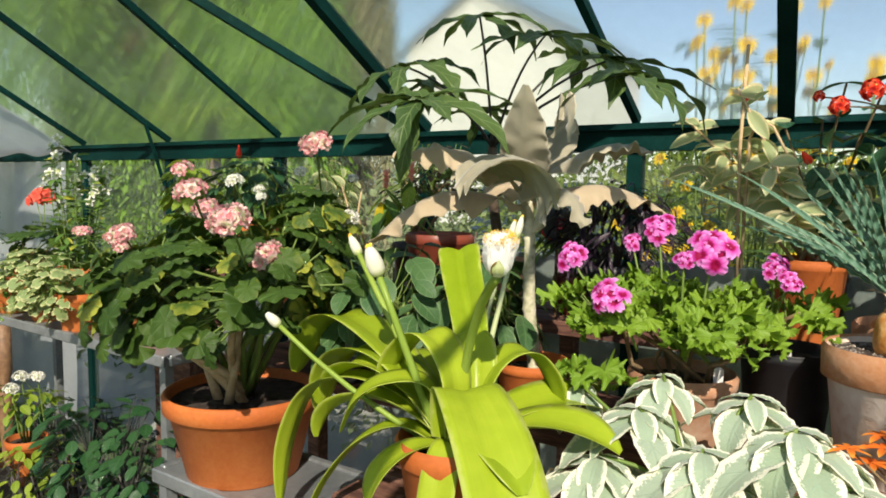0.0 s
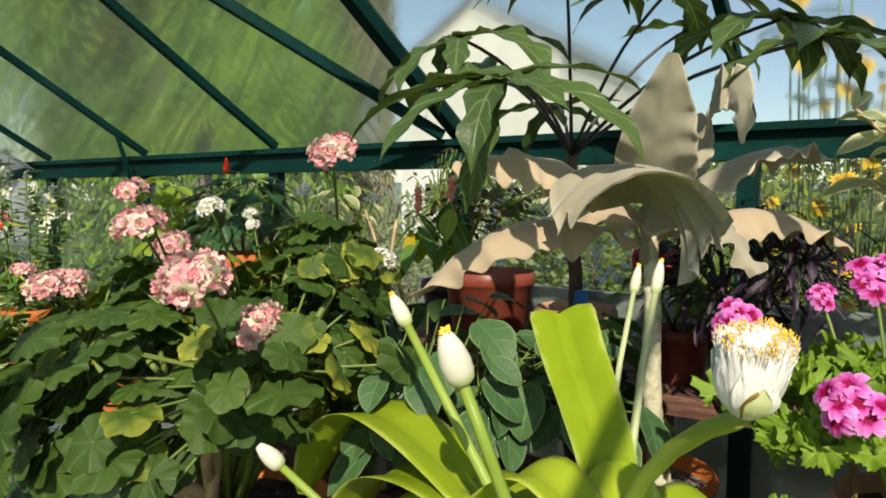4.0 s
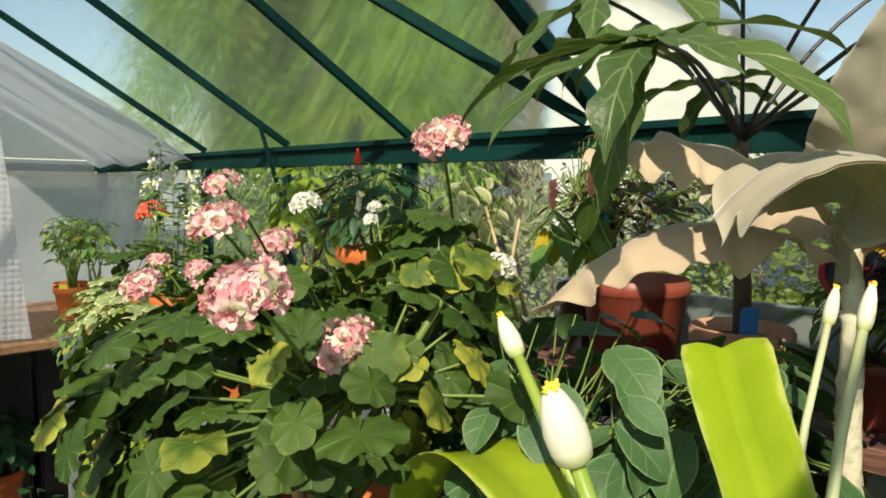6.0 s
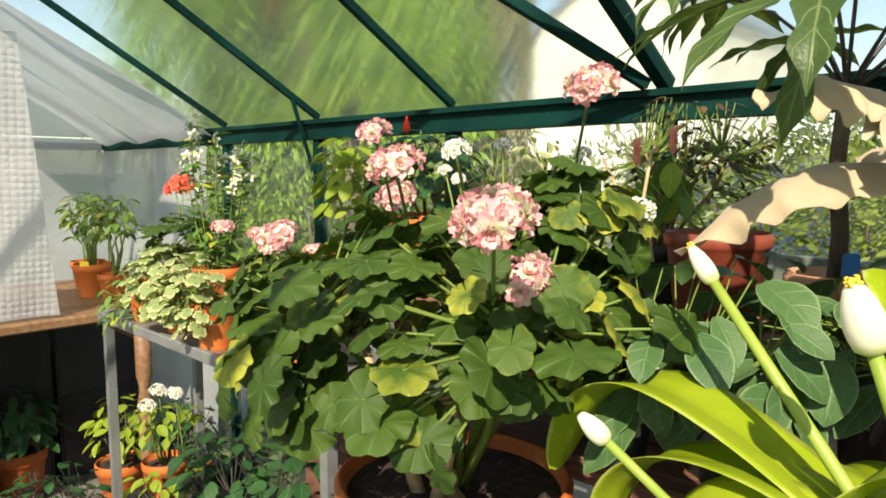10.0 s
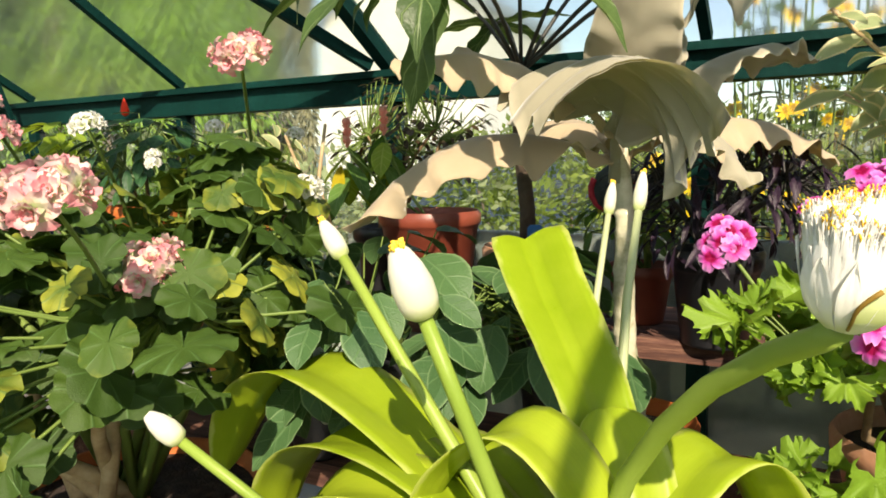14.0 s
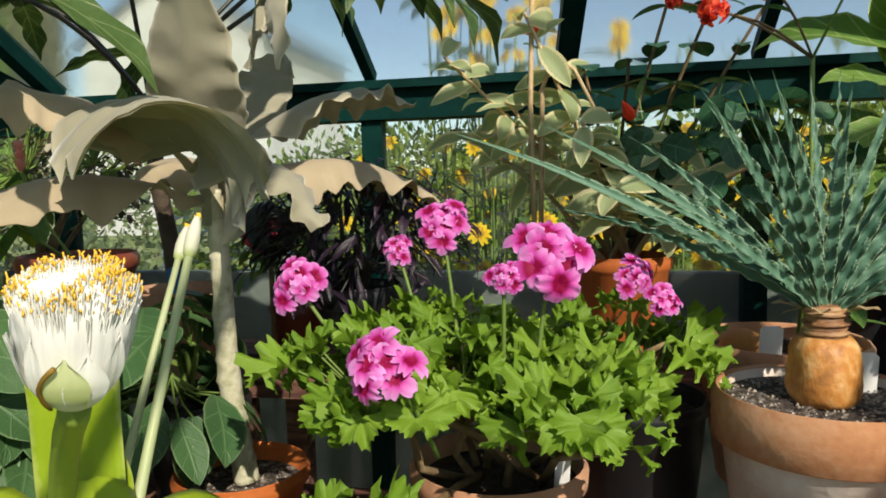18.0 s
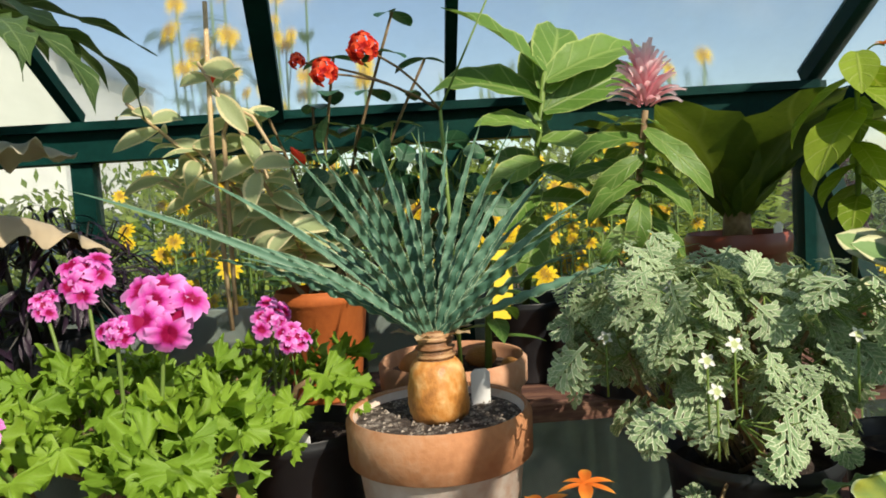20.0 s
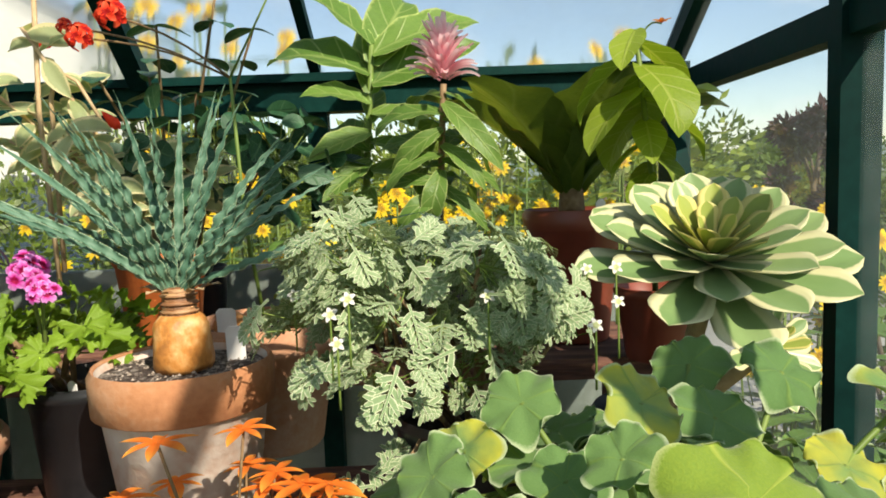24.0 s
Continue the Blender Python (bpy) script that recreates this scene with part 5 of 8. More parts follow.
# ---- felt bush with cream wavy leaves on a scarred trunk ----
r = random.Random(13)
t = thing("potted_felt_bush", (-0.552, 1.165, MID), "felt bush with cream wavy leaves on a pale scarred trunk", "potted plant")
pot(t, 0.140, 0.088, TERRA, soil=GRIT, label="small terracotta pot", grit=160)
o = t.location
TRUNK = surface("scarred_felt_trunk", (0.20, 0.21, 0.10), (0.50, 0.48, 0.34), (0.66, 0.63, 0.50), rough=0.85, scale=48, fine=140, relief=0.5)
s = Soup()
pts = []
for k in range(70):
    z = 0.07 + 0.305 * k / 69
    pts.append((0.0035 * math.sin(z * 22 + 1) + 0.002 - 0.020 * k / 69, 0.003 * math.sin(z * 17), z))
s.tube(pts, 0.0132, 0.0088, 14)
ringed = lambda z: 1 + 0.09 * max(0.0, math.sin(z * 230 + 2.0 * math.sin(z * 61))) ** 3
s.v = [(x * ringed(z) + 0.0010 * noise.noise((x * 140, y * 140, z * 90)), y * ringed(z) + 0.0010 * noise.noise((y * 140, x * 140, z * 90 + 7)), z) for x, y, z in s.v]
part("trunk", s, TRUNK, t, "pale trunk with ring scars")
C = Vector((-0.570, 1.163, 1.375))


def felt_leaf(base, mid, tip, wd, side, hang, wav, mat, seed, tipw=0.0):
    """A broad felted blade along a bowed midrib, its margins hanging and crinkled."""
    b, m, e, sd = Vector(base), Vector(mid), Vector(tip), Vector(side).normalized()
    N, M2 = 48, 8
    rows, uv, under = [], [], []
    for i in range(N + 1):
        q = i / N
        p = b * (1 - q) ** 2 + m * 2 * q * (1 - q) + e * q * q
        d = ((m - b) * (1 - q) + (e - m) * q).normalized()
        x = (sd - d * sd.dot(d)).normalized()
        up = x.cross(d)
        if up.z < -0.15:
            up = -up
        if q < 0.16:
            w = 0.10 + 0.10 * q
        elif q < 0.42:
            w = 0.116 + 0.884 * math.sin((q - 0.16) / 0.26 * 1.5708) ** 0.75
        else:
            w = math.cos((q - 0.42) / 0.58 * 1.5) ** 0.8
        if tipw and q > 0.30:
            w = max(w, 0.9) if q < 0.75 else 0.9 + (tipw - 0.9) * (q - 0.75) / 0.25
        w *= wd / 2
        rr, uu, bb = [], [], []
        for j in range(-M2, M2 + 1):
            v = j / M2
            edge = w * (1 + min(1.0, wav * 110) * (0.11 * noise.noise((q * 11, seed * 3 + (v > 0), 0.4)) + 0.05 * math.sin(q * 62 + seed + 2 * math.sin(q * 17))))
            wob = wav * (noise.noise((q * 7, v * 0.8 + seed, 1.5)) * abs(v) * 1.5 + v * v * (math.sin(q * 31 + seed + 1.5 * math.sin(q * 9) + (1.4 if v > 0 else 0)) + 0.55 * math.sin(q * 57 + seed * 2.3)) + 0.8 * v * v * noise.noise((q * 15, v * 1.3 + seed, 4.5)))
            drop = -hang * w * v * v + 0.14 * w * abs(v) * (1 if hang < 0.2 else -0.4) + 0.05 * w * abs(v) * math.sin(q * 33 - 4 * abs(v) + seed) + 0.02 * w * noise.noise((q * 16, v * 6, seed))
            pt = p + x * edge * v * (1 - 0.18 * hang * v * v) + up * (drop + wob)
            rr.append(pt - o), uu.append((v, q, seed % 1))
            bb.append(pt - o - up * 0.0042 * (1 - 0.7 * v * v) * (1 - 0.5 * q))
        rows.append(rr), uv.append(uu), under.append(bb)
    s = Soup()
    a = s.grid(rows, uv)
    c = s.grid([list(reversed(g)) for g in under], [list(reversed(g)) for g in uv])
    k = 2 * M2
    for i in range(N):
        s.f.append((a[i][0], a[i + 1][0], c[i + 1][k], c[i][k]))
        s.f.append((a[i + 1][k], a[i][k], c[i][0], c[i + 1][0]))
    part("felt_leaf", s, mat, t)


ct = C + UP * 0.03
for k, (mid, tip, wd, side, hang, wav, mat) in enumerate((
        ((-0.70, 1.06, 1.465), (-0.818, 1.025, 1.308), 0.118, (0.55, -0.80, -0.15), 0.48, 0.0065, FELT_OLD),
        ((-0.665, 1.07, 1.52), (-0.725, 0.972, 1.462), 0.100, (0.62, -0.62, -0.35), 0.35, 0.006, FELT_OLD),
        ((-0.548, 1.085, 1.490), (-0.522, 1.008, 1.460), 0.205, (0.90, -0.40, -0.16), 0.62, 0.013, FELT),
        ((-0.47, 1.24, 1.47), (-0.366, 1.320, 1.372), 0.105, (0.75, -0.65, -0.1), 0.45, 0.007, FELT_OLD),
        ((-0.47, 1.22, 1.53), (-0.392, 1.310, 1.482), 0.100, (0.7, -0.7, 0.2), 0.35, 0.006, FELT),
        ((-0.540, 1.08, 1.455), (-0.506, 1.030, 1.577), 0.088, (0.95, 0.10, 0.05), -0.10, 0.003, FELT),
        ((-0.452, 1.085, 1.600), (-0.446, 1.066, 1.488), 0.048, (0.75, -0.65, 0.0), -0.05, 0.002, FELT),
        ((-0.56, 1.25, 1.49), (-0.55, 1.31, 1.55), 0.09, (1, 0.1, 0.0), 0.05, 0.005, FELT),
        ((-0.66, 1.25, 1.47), (-0.72, 1.33, 1.40), 0.11, (0.6, 0.75, 0.0), 0.5, 0.010, FELT_OLD),
        ((-0.49, 1.15, 1.45), (-0.435, 1.12, 1.355), 0.075, (0.3, 0.85, 0.1), 0.35, 0.008, FELT))):
    felt_leaf(Vector((-0.500, 1.115, 1.500)) if k == 6 else C if k in (0, 3, 8) else ct, mid, tip, wd, side, hang, wav, mat, k * 1.37 + 0.2, 0.85 if k == 2 else 0.0)
s = Soup()
s.tube([C - o - UP * 0.02, C - o + Vector((0.0, 0.0, 0.09))], 0.010, 0.005, 10)
part("growing_tip", s, FELT, t)

# ---- striped glove drying on a short cane ----
GLOVE = surface("dark_grey_knit", (0.018, 0.026, 0.026), (0.035, 0.047, 0.046), (0.07, 0.085, 0.08), rough=0.8, scale=40, fine=200, relief=0.4)
GLOVE_RED = surface("red_knit", (0.36, 0.012, 0.03), (0.52, 0.025, 0.05), (0.60, 0.06, 0.09), rough=0.7, scale=40, fine=200, relief=0.3)
t = thing("garden_glove", (-0.640, 1.440, TOP), "dark garden glove with red stripes drying on a cane", "glove")
s = Soup()
s.tube([(0, 0, 0), (0, 0, 0.225)], 0.004, 0.004, 8)
part("cane", s, STEM_BROWN, t, "thin brown cane")
s = Soup()
s.lathe([(0.002, -0.040), (0.020, -0.038), (0.030, -0.020), (0.034, 0.004), (0.028, 0.026), (0.014, 0.038), (0.002, 0.041)], 24, 0.06)
glove = part("palm", s, GLOVE, t, m=Matrix.Translation((0.004, -0.004, 0.205)) @ Matrix.Rotation(0.5, 4, 'Y') @ Matrix.Diagonal((1.25, 0.55, 0.85, 1)))
s = Soup()
s.tube([(0.038 * math.cos(a), -0.008, 0.205 + 0.032 * math.sin(a)) for a in (2.6, 3.0, 3.4, 3.8, 4.2, 4.6)], 0.0055, 0.0045, 8)
part("cuff", s, GLOVE_RED, t, "red cuff")
for k in range(3):
    s = Soup()
    s.tube([(0.008, -0.0245, 0.196 + 0.009 * k), (0.020, -0.0235, 0.198 + 0.009 * k), (0.032, -0.018, 0.200 + 0.009 * k)], 0.0022, 0.0022, 6)
    part("stripe", s, GLOVE_RED, t, "red stripe")

# ---- tall lobed-leaf tree in a pot ----
r = random.Random(14)
t = thing("potted_cabbage_tree", (-0.765, 1.40, TOP), "young tree with long lobed leaves on thin dark stalks", "potted plant")
pot(t, 0.135, 0.125, TERRA_OLD, label="terracotta pot")
stake_label(t, (0.03, -0.05, 0.11), (0.022, 0.05), 0.1, 0.6, BLUE_TAG, "plant_label", "blue plastic label")
o = t.location
s = Soup()
s.tube([(0, 0, 0.10), (0.008, -0.02, 0.18), (0.004, -0.04, 0.28), (0.015, -0.06, 0.372)], 0.013, 0.010, 8)
part("trunk", s, BARK, t, "dark thin trunk")
CR = Vector((-0.750, 1.340, 1.500)) - o
lob = lambda q: (0.32 + 0.68 * math.sin(math.pi * min(1, q * 0.8 + 0.16)) ** 0.8) * (1 + 0.22 * math.sin(q * 19.0)) * (1.0 if q < 0.7 else math.cos((q - 0.7) / 0.3 * 1.5))
FINGER_M = blades(FINGER, 5, 0.215, 1.1, shape=lob, fold=0.28, n=16, m=3, wave=0.02, waves=3)
for hub, cnt, size, fl in (((-0.675, 0.985, 1.562), 7, 0.175, -0.1), ((-0.80, 1.10, 1.64), 7, 0.17, 0.1), ((-0.56, 1.20, 1.69), 7, 0.17, 0.2), ((-0.70, 1.20, 1.74), 7, 0.15, 0.3), ((-0.90, 1.30, 1.64), 6, 0.14, 0.0),
                             ((-0.60, 1.45, 1.70), 7, 0.15, 0.1), ((-0.44, 1.22, 1.64), 7, 0.17, -0.2), ((-0.38, 1.15, 1.60), 6, 0.16, -0.5), ((-0.86, 1.50, 1.60), 6, 0.13, 0.0)):
    H = Vector(hub) - o
    s = Soup()
    s.tube(curve_pts(CR, H, 0.03, 7), 0.0032, 0.0022, 6)
    part("leaf_stalk", s, STEM_DARK, t)
    od = Vector((H.x - CR.x, H.y - CR.y, 0)).normalized()
    for k in range(cnt):
        a = (k - (cnt - 1) / 2) * 5.0 / cnt
        d = Matrix.Rotation(a, 3, 'Z') @ od
        d = d + UP * (fl - 0.35 + 0.2 * r.random())
        part("leaf", FINGER_M[r.randrange(5)], None, t, m=frame_of(H, d, UP * 0.9 + od * 0.25 + loose(r, 0.15), size * r.uniform(0.8, 1.12)))
# the long leaf that hangs in front
part("leaf", FINGER_M[1], None, t, m=frame_of(Vector((-0.672, 0.970, 1.560)) - o, Vector((0.0, -0.055, -0.12)), Vector((0.5, -0.8, 0.3)), 0.150))
part("leaf", FINGER_M[0], None, t, m=frame_of(Vector((-0.680, 0.980, 1.562)) - o, Vector((-0.20, -0.03, 0.0)), Vector((0.0, -0.4, 0.9)), 0.20))

# ---- regal geraniums ----
r = random.Random(15)
t = thing("potted_regal_geranium", (-0.28, 1.155, MID), "bright green geranium with magenta flowers in a chalky clay pot", "potted plant", "regal geraniums")
pot(t, 0.168, 0.115, TERRA_OLD, label="chalky terracotta pot")
stake_label(t, (0.06, -0.02, 0.09), (0.014, 0.045), 0.2, 0.3)
for k, (x, y, z, n) in enumerate(((-0.400, 1.07, 1.228, 14), (-0.37, 1.13, 1.235, 16), (-0.315, 1.19, 1.245, 14), (-0.35, 1.03, 1.215, 14), (-0.305, 1.09, 1.225, 15), (-0.225, 1.09, 1.220, 17), (-0.205, 1.04, 1.205, 13), (-0.190, 1.11, 1.212, 13), (-0.24, 1.19, 1.235, 12), (-0.37, 0.98, 1.13, 8))):
    bush(t, r, REGAL_M, n, (x, y, z), (0.056, 0.050, 0.036), 0.035, STEM_BROWN, (-0.28 + 0.03 * math.cos(k), 1.155 + 0.03 * math.sin(k), 1.11), up=0.75, out=0.9, inner=0.3, stem_r=0.0014, low=-0.55, rooted=1)
for k, (p, sz) in enumerate((((-0.459, 1.112, 1.302), 0.030), ((-0.336, 0.976, 1.262), 0.033), ((-0.225, 1.09, 1.330), 0.042), ((-0.335, 1.184, 1.352), 0.033), ((-0.262, 1.075, 1.315), 0.018), ((-0.385, 1.20, 1.325), 0.02))):
    head(t, MAGENTA_M[k % 4], p, sz * 0.80, (p[0] * 0.6 - 0.27 * 0.4, p[1] * 0.6 + 1.1 * 0.4, 1.18), tilt=(0.05, -0.85, 0.5), spin=k * 1.3)
t = thing("potted_regal_geranium", (-0.145, 1.265, MID), "bright green geranium with magenta flowers in a black pot", "potted plant", "regal geraniums")
pot(t, 0.145, 0.15, BLACK_PLASTIC, rim=0.1, taper=0.8, label="black plastic pot")
stake_label(t, (0.01, -0.06, 0.12), (0.012, 0.04), 0.1, -0.3)
bush(t, r, REGAL_M, 40, (-0.165, 1.22, 1.225), (0.09, 0.09, 0.045), 0.032, STEM_BROWN, (-0.165, 1.27, 1.14), up=0.7, out=0.8, inner=0.5, stem_r=0.0015, low=-0.6, rooted=6)
for k, (p, sz) in enumerate((((-0.155, 1.168, 1.303), 0.022), ((-0.13, 1.15, 1.283), 0.018))):
    head(t, MAGENTA_M[k], p, sz * 0.85, (-0.16, 1.2, 1.2), tilt=(0.4, -0.75, 0.4), spin=k * 1.3)

# ---- white-edged grey spur flower in the lowest tier ----
r = random.Random(16)
t = thing("potted_spur_flower", (-0.19, 0.885, LOW), "spur flower with grey-green leaves edged white in a clay pot", "potted plant")
pot(t, 0.16, 0.12, TERRA, label="terracotta pot")
oval = lambda q: math.sin(math.pi * min(1, 0.06 + 0.94 * q)) ** 0.75 * (1.0 if q < 0.6 else 1 - 0.35 * (q - 0.6))
SPUR_M = blades(SAGE_EDGE, 5, 0.47, 1.9, shape=oval, fold=0.25, n=12, m=4, wave=0.015, waves=5)
for cx, cy, cz, n, sz in ((-0.255, 0.975, 1.135, 10, 0.075), (-0.375, 0.965, 1.105, 10, 0.065), (-0.140, 0.965, 1.130, 11, 0.085), (-0.270, 0.925, 1.100, 14, 0.105), (-0.295, 0.855, 1.050, 13, 0.100), (-0.170, 0.86, 1.085, 14, 0.105), (-0.075, 0.875, 1.125, 14, 0.105), (-0.02, 0.84, 1.085, 12, 0.100), (-0.12, 0.79, 1.03, 12, 0.10)):
    c = Vector((cx, cy, cz + 0.030)) - t.location
    s = Soup()
    s.tube(curve_pts((0, 0, 0.11), c, 0.01), 0.0035, 0.0025, 6)
    part("stem", s, STEM_GREEN, t)
    for k in range(n):
        a = k * 2.4 + r.random() * 0.5
        tier = k / n
        d = Vector((math.cos(a), math.sin(a), 0.55 - 1.0 * tier))
        part("leaf", SPUR_M[r.randrange(5)], None, t, m=frame_of(c - UP * 0.03 * tier, d, UP + d * 0.1, sz * (0.55 + 0.80 * tier)))

# ---- big bulb with a fan of wavy blue leaves ----
r = random.Random(21)
t = thing("potted_bulb", (0.004, 1.160, MID), "golden bulb with wavy blue leaves in a limescaled clay pot", "potted plant")
LIFT = Matrix.Translation((0, 0, 0.033)) @ Matrix.Translation((0, 0, 0.15)) @ Matrix.Diagonal((1.06, 1.06, 0.80, 1)) @ Matrix.Translation((0, 0, -0.15))
pot(t, 0.178, 0.190, TERRA_CHALK, soil=GRIT, rim=0.24, soil_drop=0.010, label="limescaled terracotta pot", grit=300, rim_material=TERRA_RIM)
BULB = surface("papery_golden_bulb", (0.13, 0.045, 0.014), (0.50, 0.21, 0.045), (0.70, 0.46, 0.20), rough=0.5, scale=46, fine=130, relief=0.7, stretch=(1, 1, 0.6))
s = Soup()
s.lathe([(0.002, 0.146), (0.0258, 0.147), (0.0278, 0.155), (0.0286, 0.164), (0.0284, 0.174), (0.0276, 0.184), (0.0266, 0.194), (0.0256, 0.203), (0.0240, 0.210), (0.0212, 0.215), (0.0182, 0.219), (0.002, 0.220)], 48, 0.04, (0.0, 0.0, 0.0))
s.v = [(x * g, y * g, z) for x, y, z in s.v for g in (1 + 0.10 * noise.noise((x * 60, y * 60, z * 34)) + 0.04 * noise.noise((x * 220, y * 220, z * 90)),)]
part("bulb", s, BULB, t, m=LIFT)
NECK = surface("dark_papery_neck", (0.06, 0.025, 0.012), (0.24, 0.11, 0.045), (0.55, 0.36, 0.18), rough=0.6, scale=40, fine=120, relief=0.6, stretch=(1, 1, 4.0))
s = Soup()
prof = [(0.0180, 0.214)]
for k in range(7):
    z = 0.216 + 0.0052 * k
    w = 0.0165 - 0.0002 * k + 0.0012 * math.sin(k * 2.7)
    prof += [(w, z), (w + 0.0012, z + 0.0024), (w - 0.0016, z + 0.0042)]
s.lathe(prof + [(0.012, 0.254), (0.002, 0.254)], 22, 0.07)
part("neck", s, NECK, t, "dark ringed papery neck", m=LIFT)
for k in range(5):
    a = k * 1.31 + 0.4
    s = Soup()
    s.blade((0.016 * math.cos(a), 0.016 * math.sin(a), 0.247), (math.cos(a), math.sin(a), 0.5), 0.026, 0.014, 0.9, fold=0.3, wave=0.002, n=6, m=2, rnd=k / 5)
    part("dry_scale", s, STEM_TAN, t, m=LIFT)
thin = lambda q: (0.80 + 0.20 * math.sin(math.pi * q)) * (1.0 if q < 0.40 else max(0.04, 1 - ((q - 0.40) / 0.60) ** 1.3))
for k in range(30):
    # a crowded fan: long blades low on one side, short upright ones in the middle
    ang = -66 + 124 * (k + 0.5) / 30 + r.uniform(-3, 3)
    row = r.uniform(-0.75, 0.55)
    ln = r.uniform(0.15, 0.235) + (0.05 if -75 < ang < -40 and k % 3 == 0 else 0) - 0.03 * max(0.0, ang / 84)
    f = radians(ang)
    h = Vector((math.sin(f), row * 0.7, math.cos(f) + 0.15))
    s = Soup()
    s.blade(Vector((0.010 * math.sin(f), 0.010 * row, 0.250)), h, ln * 0.97, 0.0098, 0.10 + 0.40 * abs(math.sin(f)), thin, fade=0.75, fold=0.5, wave=0.0058, waves=round(ln * 48), n=60, m=2, thick=0.0008, rnd=r.random(), side=(math.cos(f), 0.6 * r.uniform(-1, 1), -math.sin(f)))
    part("leaf", s, BLUE_FAN, t, m=Matrix.Translation((0, 0, 0.013)))
for ln, h in ((0.36, (-0.80, -0.10, 0.50)), (0.31, (-0.72, 0.25, 0.62)), (0.27, (0.78, -0.05, 0.30))):
    s = Soup()
    s.blade((0, 0, 0.250), h, ln, 0.0100, 0.25, thin, fade=0.9, fold=0.5, wave=0.004, waves=round(ln * 50), n=60, m=2, thick=0.0008, rnd=r.random(), side=(0.6, 0.3, 0.7))
    part("leaf", s, BLUE_FAN, t, m=Matrix.Translation((0, 0, 0.013)))
stake_label(t, (0.045, 0.035, 0.165), (0.020, 0.052), 0.1, 0.1)

t = thing("potted_small_bulbs", (0.03, 1.40, 1.025), "small bulbs and a cut stem in a brown clay pot", "potted plant")
pot(t, 0.195, 0.175, TERRA_OLD, label="brown terracotta pot")
for x, y, sz in ((-0.045, -0.01, 0.026), (0.04, 0.02, 0.022), (0.075, -0.01, 0.012)):
    s = Soup()
    s.lathe([(0.002, -0.2), (0.7, 0.0), (1.0, 0.45), (0.85, 0.9), (0.4, 1.15), (0.05, 1.2)], 16, 0.05)
    part("bulb", s, BULB, t, m=Matrix.Translation((x, y, 0.155)) @ Matrix.Scale(sz, 4))
stake_label(t, (-0.03, -0.075, 0.15), (0.024, 0.055), 0.15, 0.1)
s = Soup()
s.tube([(0.045, -0.02, 0.15), (0.05, -0.02, 0.24), (0.06, -0.02, 0.30)], 0.005, 0.004)
part("stem", s, STEM_GREEN, t)
SMALL_M = blades(MIDGREEN, 4, 0.36, 1.0, shape=oval, n=8, m=3)
for k in range(9):
    a = k * 2.4
    part("leaf", SMALL_M[k % 4], None, t, m=frame_of((0.055, -0.02, 0.20 + k * 0.012), (math.cos(a), math.sin(a), 0.3), UP, 0.07))

# ---- variegated shrub in an orange pot ----
r = random.Random(22)
t = thing("potted_variegated_shrub", (-0.15, 1.50, TOP), "shrub with cream-edged leaves on tan canes in an orange clay pot", "potted plant")
pot(t, 0.135, 0.16, TERRA, rim=0.12, label="smooth orange clay pot")
CREAM_M = blades(CREAM_EDGE, 5, 0.44, 1.2, shape=oval, fold=0.25, n=9, m=3, wave=0.01, waves=2)
for k, (x, y, z, lean) in enumerate(((-0.30, 1.45, 1.50, 0.0), (-0.20, 1.36, 1.46, 0.0), (-0.27, 1.40, 1.60, 0), (-0.10, 1.40, 1.44, 0), (-0.36, 1.50, 1.46, 0), (-0.05, 1.42, 1.40, 0), (-0.22, 1.44, 1.42, 0), (-0.16, 1.35, 1.38, 0), (-0.38, 1.44, 1.56, 0))):
    c = Vector((x, y, z)) - t.location
    pts = [Vector((0.02 * math.cos(k), 0.02 * math.sin(k), 0.14)), Vector((c.x * 0.5, c.y * 0.5, 0.14 + (c.z - 0.14) * 0.6)), c]
    s = Soup()
    s.tube(pts, 0.004, 0.0025, 6)
    part("stem", s, STEM_TAN, t)
    for j in range(14):
        f = 0.35 + 0.65 * j / 13
        p = pts[1].lerp(pts[2], (f - 0.35) / 0.65)
        a = j * 2.4 + k
        d = Vector((math.cos(a), math.sin(a), 0.35 - 0.4 * r.random()))
        part("leaf", CREAM_M[r.randrange(5)], None, t, m=frame_of(p, d, Vector((0.15, -0.75, 0.75)) + loose(r, 0.55), r.uniform(0.042, 0.070)))
s = Soup()
s.tube([(-0.11, -0.08, 0.12), (-0.115, -0.085, 0.36), (-0.11, -0.08, 0.55)], 0.0035, 0.0035, 6)
part("cane", s, STEM_TAN, t, "tan bamboo cane")
s = Soup()
s.tube([(-0.105, -0.075, 0.14), (-0.10, -0.08, 0.38), (-0.085, -0.085, 0.415), (-0.06, -0.085, 0.40), (-0.03, -0.08, 0.34)], 0.0035, 0.0025, 6)
part("stem", s, STEM_TAN, t)

